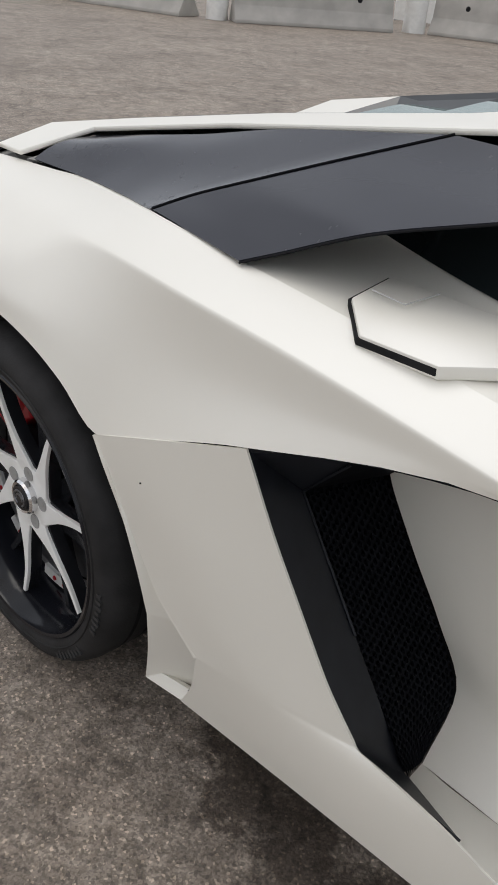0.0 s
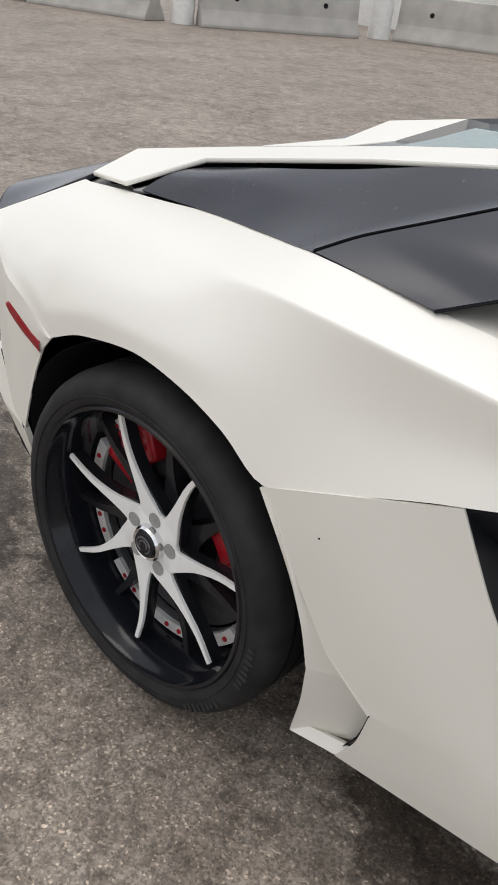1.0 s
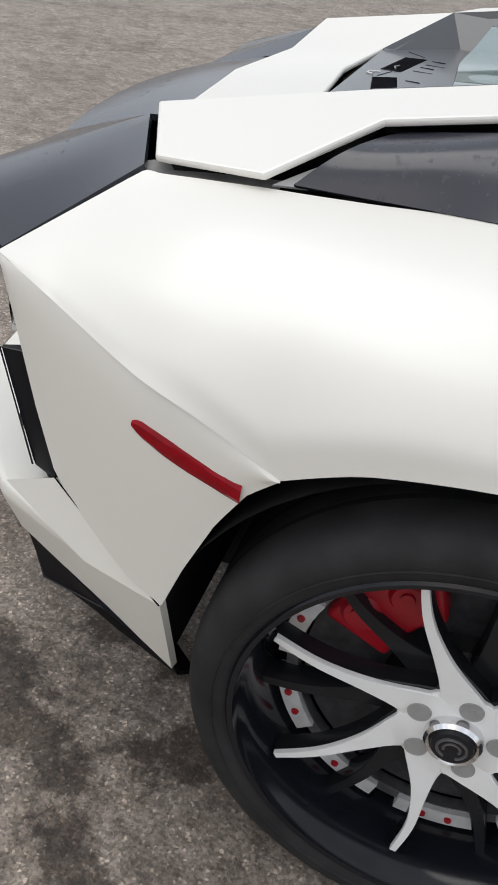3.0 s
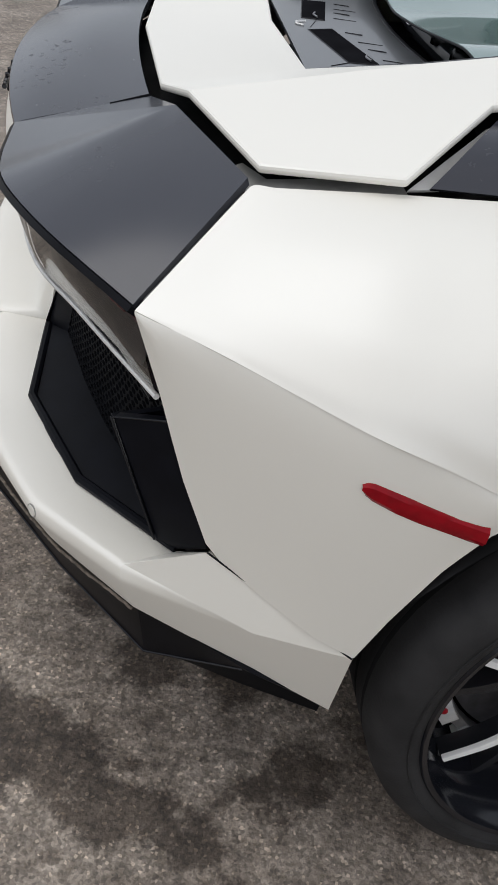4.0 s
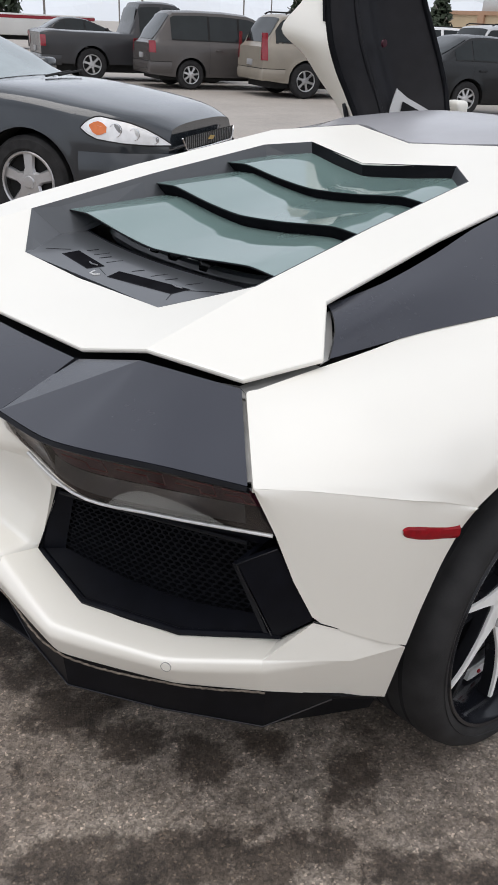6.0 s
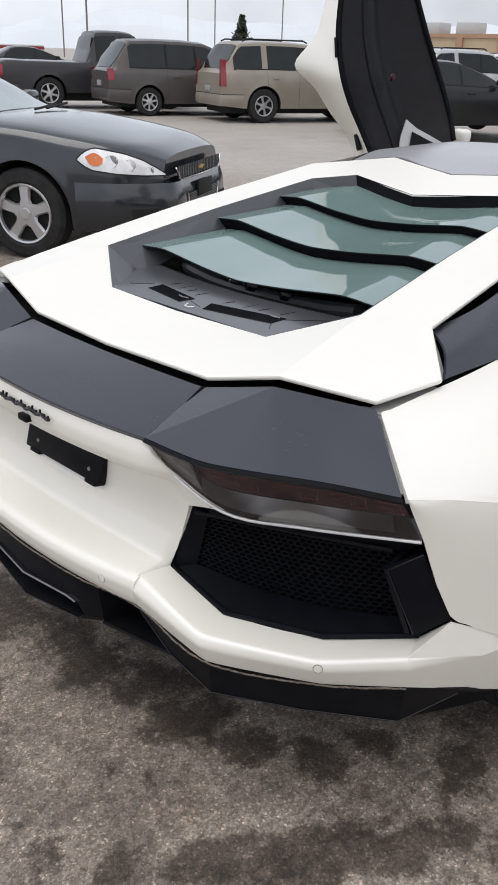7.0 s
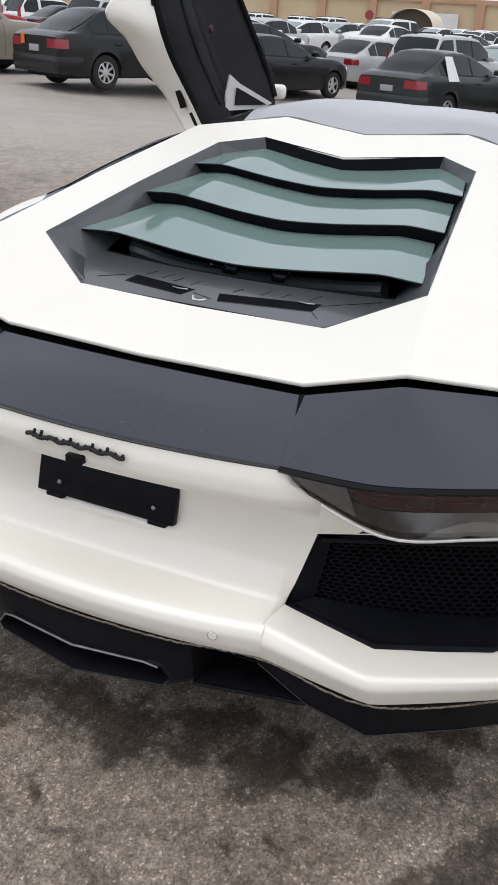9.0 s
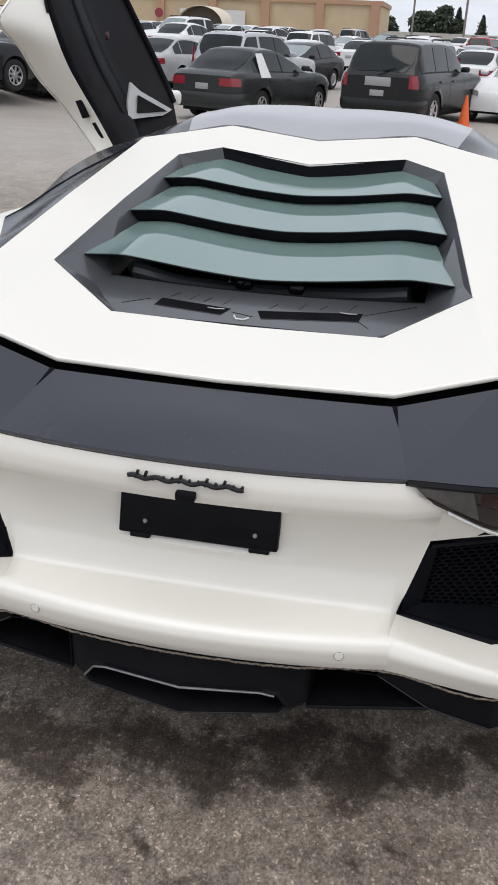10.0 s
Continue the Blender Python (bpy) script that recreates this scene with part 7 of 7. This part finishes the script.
def canopy_tent(x, y):
    t = thing("shelter_tent", "cream arched fabric shelter open at the front", "tent", pose(x, y, 0))
    cream = material("cream_canvas", (0.66, 0.60, 0.48), 0.8, 0, 0, 0.06, 2)
    arc = [(2.3 * math.cos(a), 1.3 + 1.7 * math.sin(a)) for a in np.linspace(0, math.pi, 20)]
    pts = [(2.3, 0.0)] + arc + [(-2.3, 0.0)]
    part("cover", thicken(grid_bm([[(q, u, v) for u, v in pts] for q in (0, 2, 5)]), 0.04, (2.5, 0, 0.8)), cream, t)
    part("back", prism(pts, 4.9, 4.96, "x"), VOID, t)
    part("inside", prism([(u * 0.97, v * 0.97) for u, v in pts], 0.9, 0.95, "x"), material("brown_inside", (0.10, 0.08, 0.06), 0.9), t)


canopy_tent(88, 22.5)


def stop_sign(x, y):
    s = thing("stop_sign", "red octagonal traffic sign on a post", "sign", pose(x, y, 0))
    part("post", tube([(0, 0, 0), (0, 0, 2.3)], 0.04, 8), STEEL, s)
    part("plate", prism([(0.42 * math.cos(a), 2.2 + 0.42 * math.sin(a)) for a in np.linspace(math.pi / 8, 2 * math.pi + math.pi / 8, 8, endpoint=False)], -0.06, -0.03, "x"), TAILRED, s)


stop_sign(84, 25.3)

WOOD = material("weathered_pole_wood", (0.20, 0.185, 0.17), 0.9, 0, 0, 0.2, 6)


def utility_pole(az, d, h, arms):
    p = thing("utility_pole", "weathered wooden utility pole with crossarms", "utility pole", pose(-1.8 + d * math.cos(radians(az)), -1.5 + d * math.sin(radians(az)), 0, 0, 0, az), "utility poles")
    part("pole", tube([(0, 0, 0), (0, 0, h)], 0.11, 8), WOOD, p)
    for k in range(arms):
        z = h - 0.7 - 1.3 * k
        arm = part("crossarm", box_bm(-0.07, 0.07, -1.3, 1.3, z, z + 0.14), WOOD, p)
        for y in (-1.1, -0.4, 0.4, 1.1):
            part("insulator", revolve([(0.0, 0.24), (0.05, 0.22), (0.06, 0.14)], 8, "z", (0, y, z)), STEEL, arm)


for az, d, h, arms in ((60.6, 95, 13, 0), (55.0, 110, 13, 2), (56.4, 150, 11, 0), (49.1, 140, 13.5, 2), (47.5, 170, 13.5, 2), (43.5, 180, 12, 1), (38.6, 120, 11, 2), (29.0, 170, 14, 1), (2.3, 105, 11, 0), (-0.6, 90, 10, 0)):
    utility_pole(az, d, h, arms)
p0, p1 = Vector((-1.8 + 110 * math.cos(radians(55)), -1.5 + 110 * math.sin(radians(55)), 8.2)), Vector((-1.8 + 95 * math.cos(radians(66)), -1.5 + 95 * math.sin(radians(66)), 9.0))
ob = part("overhead_cable", tube([tuple(p0.lerp(p1, t) - Vector((0, 0, 1.6 * math.sin(math.pi * t)))) for t in np.linspace(0, 1, 14)], 0.03, 6), GRIME)
tagged(ob, "thin dark overhead cable between utility poles", "cable")

LEAF = material("dark_foliage", (0.035, 0.05, 0.028), 0.8, 0, 0, 0.35, 3)


def tree(az, d, h, spread, label, conical=False):
    t = thing("tree", label, "tree", pose(-1.8 + d * math.cos(radians(az)), -1.5 + d * math.sin(radians(az)), 0), "far trees")
    rnd = random.Random(int(az * 10) + 991)
    trunk = tube([(0, 0, 0), (0.1, 0.05, h * 0.4), (0.0, 0.1, h * 0.85)], 0.16, 8)
    for k in range(7):
        a, z = rnd.uniform(0, 6.28), h * rnd.uniform(0.3, 0.7)
        join_bm(trunk, tube([(0.05, 0.05, z), (spread * 0.5 * math.cos(a), spread * 0.5 * math.sin(a), z + h * 0.15)], 0.06, 5))
    part("trunk", trunk, WOOD, t)
    verts, faces = [], []
    for k in range(900):
        zf = rnd.uniform(0.22, 1.0)
        w = spread * (1.05 - zf if conical else math.sqrt(max(0.02, 1 - ((zf - 0.58) / 0.45) ** 2)))
        a, q = rnd.uniform(0, 6.28), math.sqrt(rnd.random())
        lump = 0.75 + 0.45 * noise.noise((math.cos(a) * 1.5, math.sin(a) * 1.5, zf * 5 + az))
        c = Vector((w * q * lump * math.cos(a), w * q * lump * math.sin(a), h * zf))
        s = rnd.uniform(0.18, 0.42) * spread / 2.2
        u = Vector((rnd.uniform(-1, 1), rnd.uniform(-1, 1), rnd.uniform(-1, 1))).normalized()
        v = u.orthogonal().normalized()
        i = len(verts)
        verts += [c + u * s, c + v * s * 0.6, c - u * s, c - v * s * 0.6]
        faces.append((i, i + 1, i + 2, i + 3))
    me = bpy.data.meshes.new("crown")
    me.from_pydata(verts, [], faces)
    me.materials.append(LEAF)
    cr = new("crown", me)
    cr.parent = t


for az, d, h, sp, con in ((63.0, 85, 6.2, 2.6, False), (45.9, 120, 5.6, 2.6, True), (37.5, 85, 5.6, 2.2, True), (39.5, 130, 5.5, 3.0, False), (1.5, 150, 4.3, 2.8, False), (0.3, 150, 5.2, 2.4, False), (-0.5, 150, 5.0, 2.0, True), (-1.9, 150, 4.1, 1.6, True), (-3.4, 150, 4.2, 1.8, True), (3.6, 160, 3.6, 2.4, False), (-6, 150, 4.4, 2.4, False), (-9, 150, 4.4, 2.4, True)):
    tree(az, d, h, sp, "dark green tree standing beyond the parked cars", con)


def hills():
    # Distance haze is painted into the hills' pale colour.
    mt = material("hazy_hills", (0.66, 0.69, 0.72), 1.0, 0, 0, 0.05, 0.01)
    verts, faces = [], []
    n = 140
    for i in range(n):
        a = radians(-40 + 120 * i / (n - 1))
        h = 26 + 22 * noise.noise((i * 0.09, 3.1, 0)) + 8 * noise.noise((i * 0.4, 1.1, 0))
        for r, z in ((850, 0), (870, h * 0.6), (890, h)):
            verts.append((r * math.cos(a), r * math.sin(a), z))
    for i in range(n - 1):
        for k in range(2):
            j = 3 * i + k
            faces.append((j, j + 3, j + 4, j + 1))
    me = bpy.data.meshes.new("hills")
    me.from_pydata(verts, [], faces)
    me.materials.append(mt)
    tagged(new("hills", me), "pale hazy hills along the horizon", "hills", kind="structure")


hills()


def low_wall(x, y0, y1):
    ob = part("boundary_wall", box_bm(x, x + 0.3, y0, y1, 0, 1.5), CONCRETE)
    tagged(ob, "low pale boundary wall beyond the parked cars", "wall", kind="structure")


low_wall(112, -40, 6.5)


def white_trailer(az, d):
    t = thing("white_trailer", "white box trailer with a red stripe beyond the pickup", "trailer", pose(-1.8 + d * math.cos(radians(az)), -1.5 + d * math.sin(radians(az)), 0, 0, 0, -20))
    part("box", box_bm(-4, 4, -1.2, 1.2, 0.6, 1.55, 0.05), WHITEPANEL, t)
    part("stripe", box_bm(-4.01, 4.01, -1.21, 1.21, 1.34, 1.48), TAILRED, t)
    for x in (-2.6, 2.2):
        for s in (-1, 1):
            part("wheel", revolve([(0.0, -0.12), (0.40, -0.12), (0.45, -0.06), (0.45, 0.06), (0.40, 0.12), (0.0, 0.12)], 24, "y", (x, s * 1.0, 0.45)), RUBBER, t)
    part("chassis_rail", box_bm(-4, 4, -0.6, 0.6, 0.4, 0.6), GRIME, t)


white_trailer(62.5, 48)
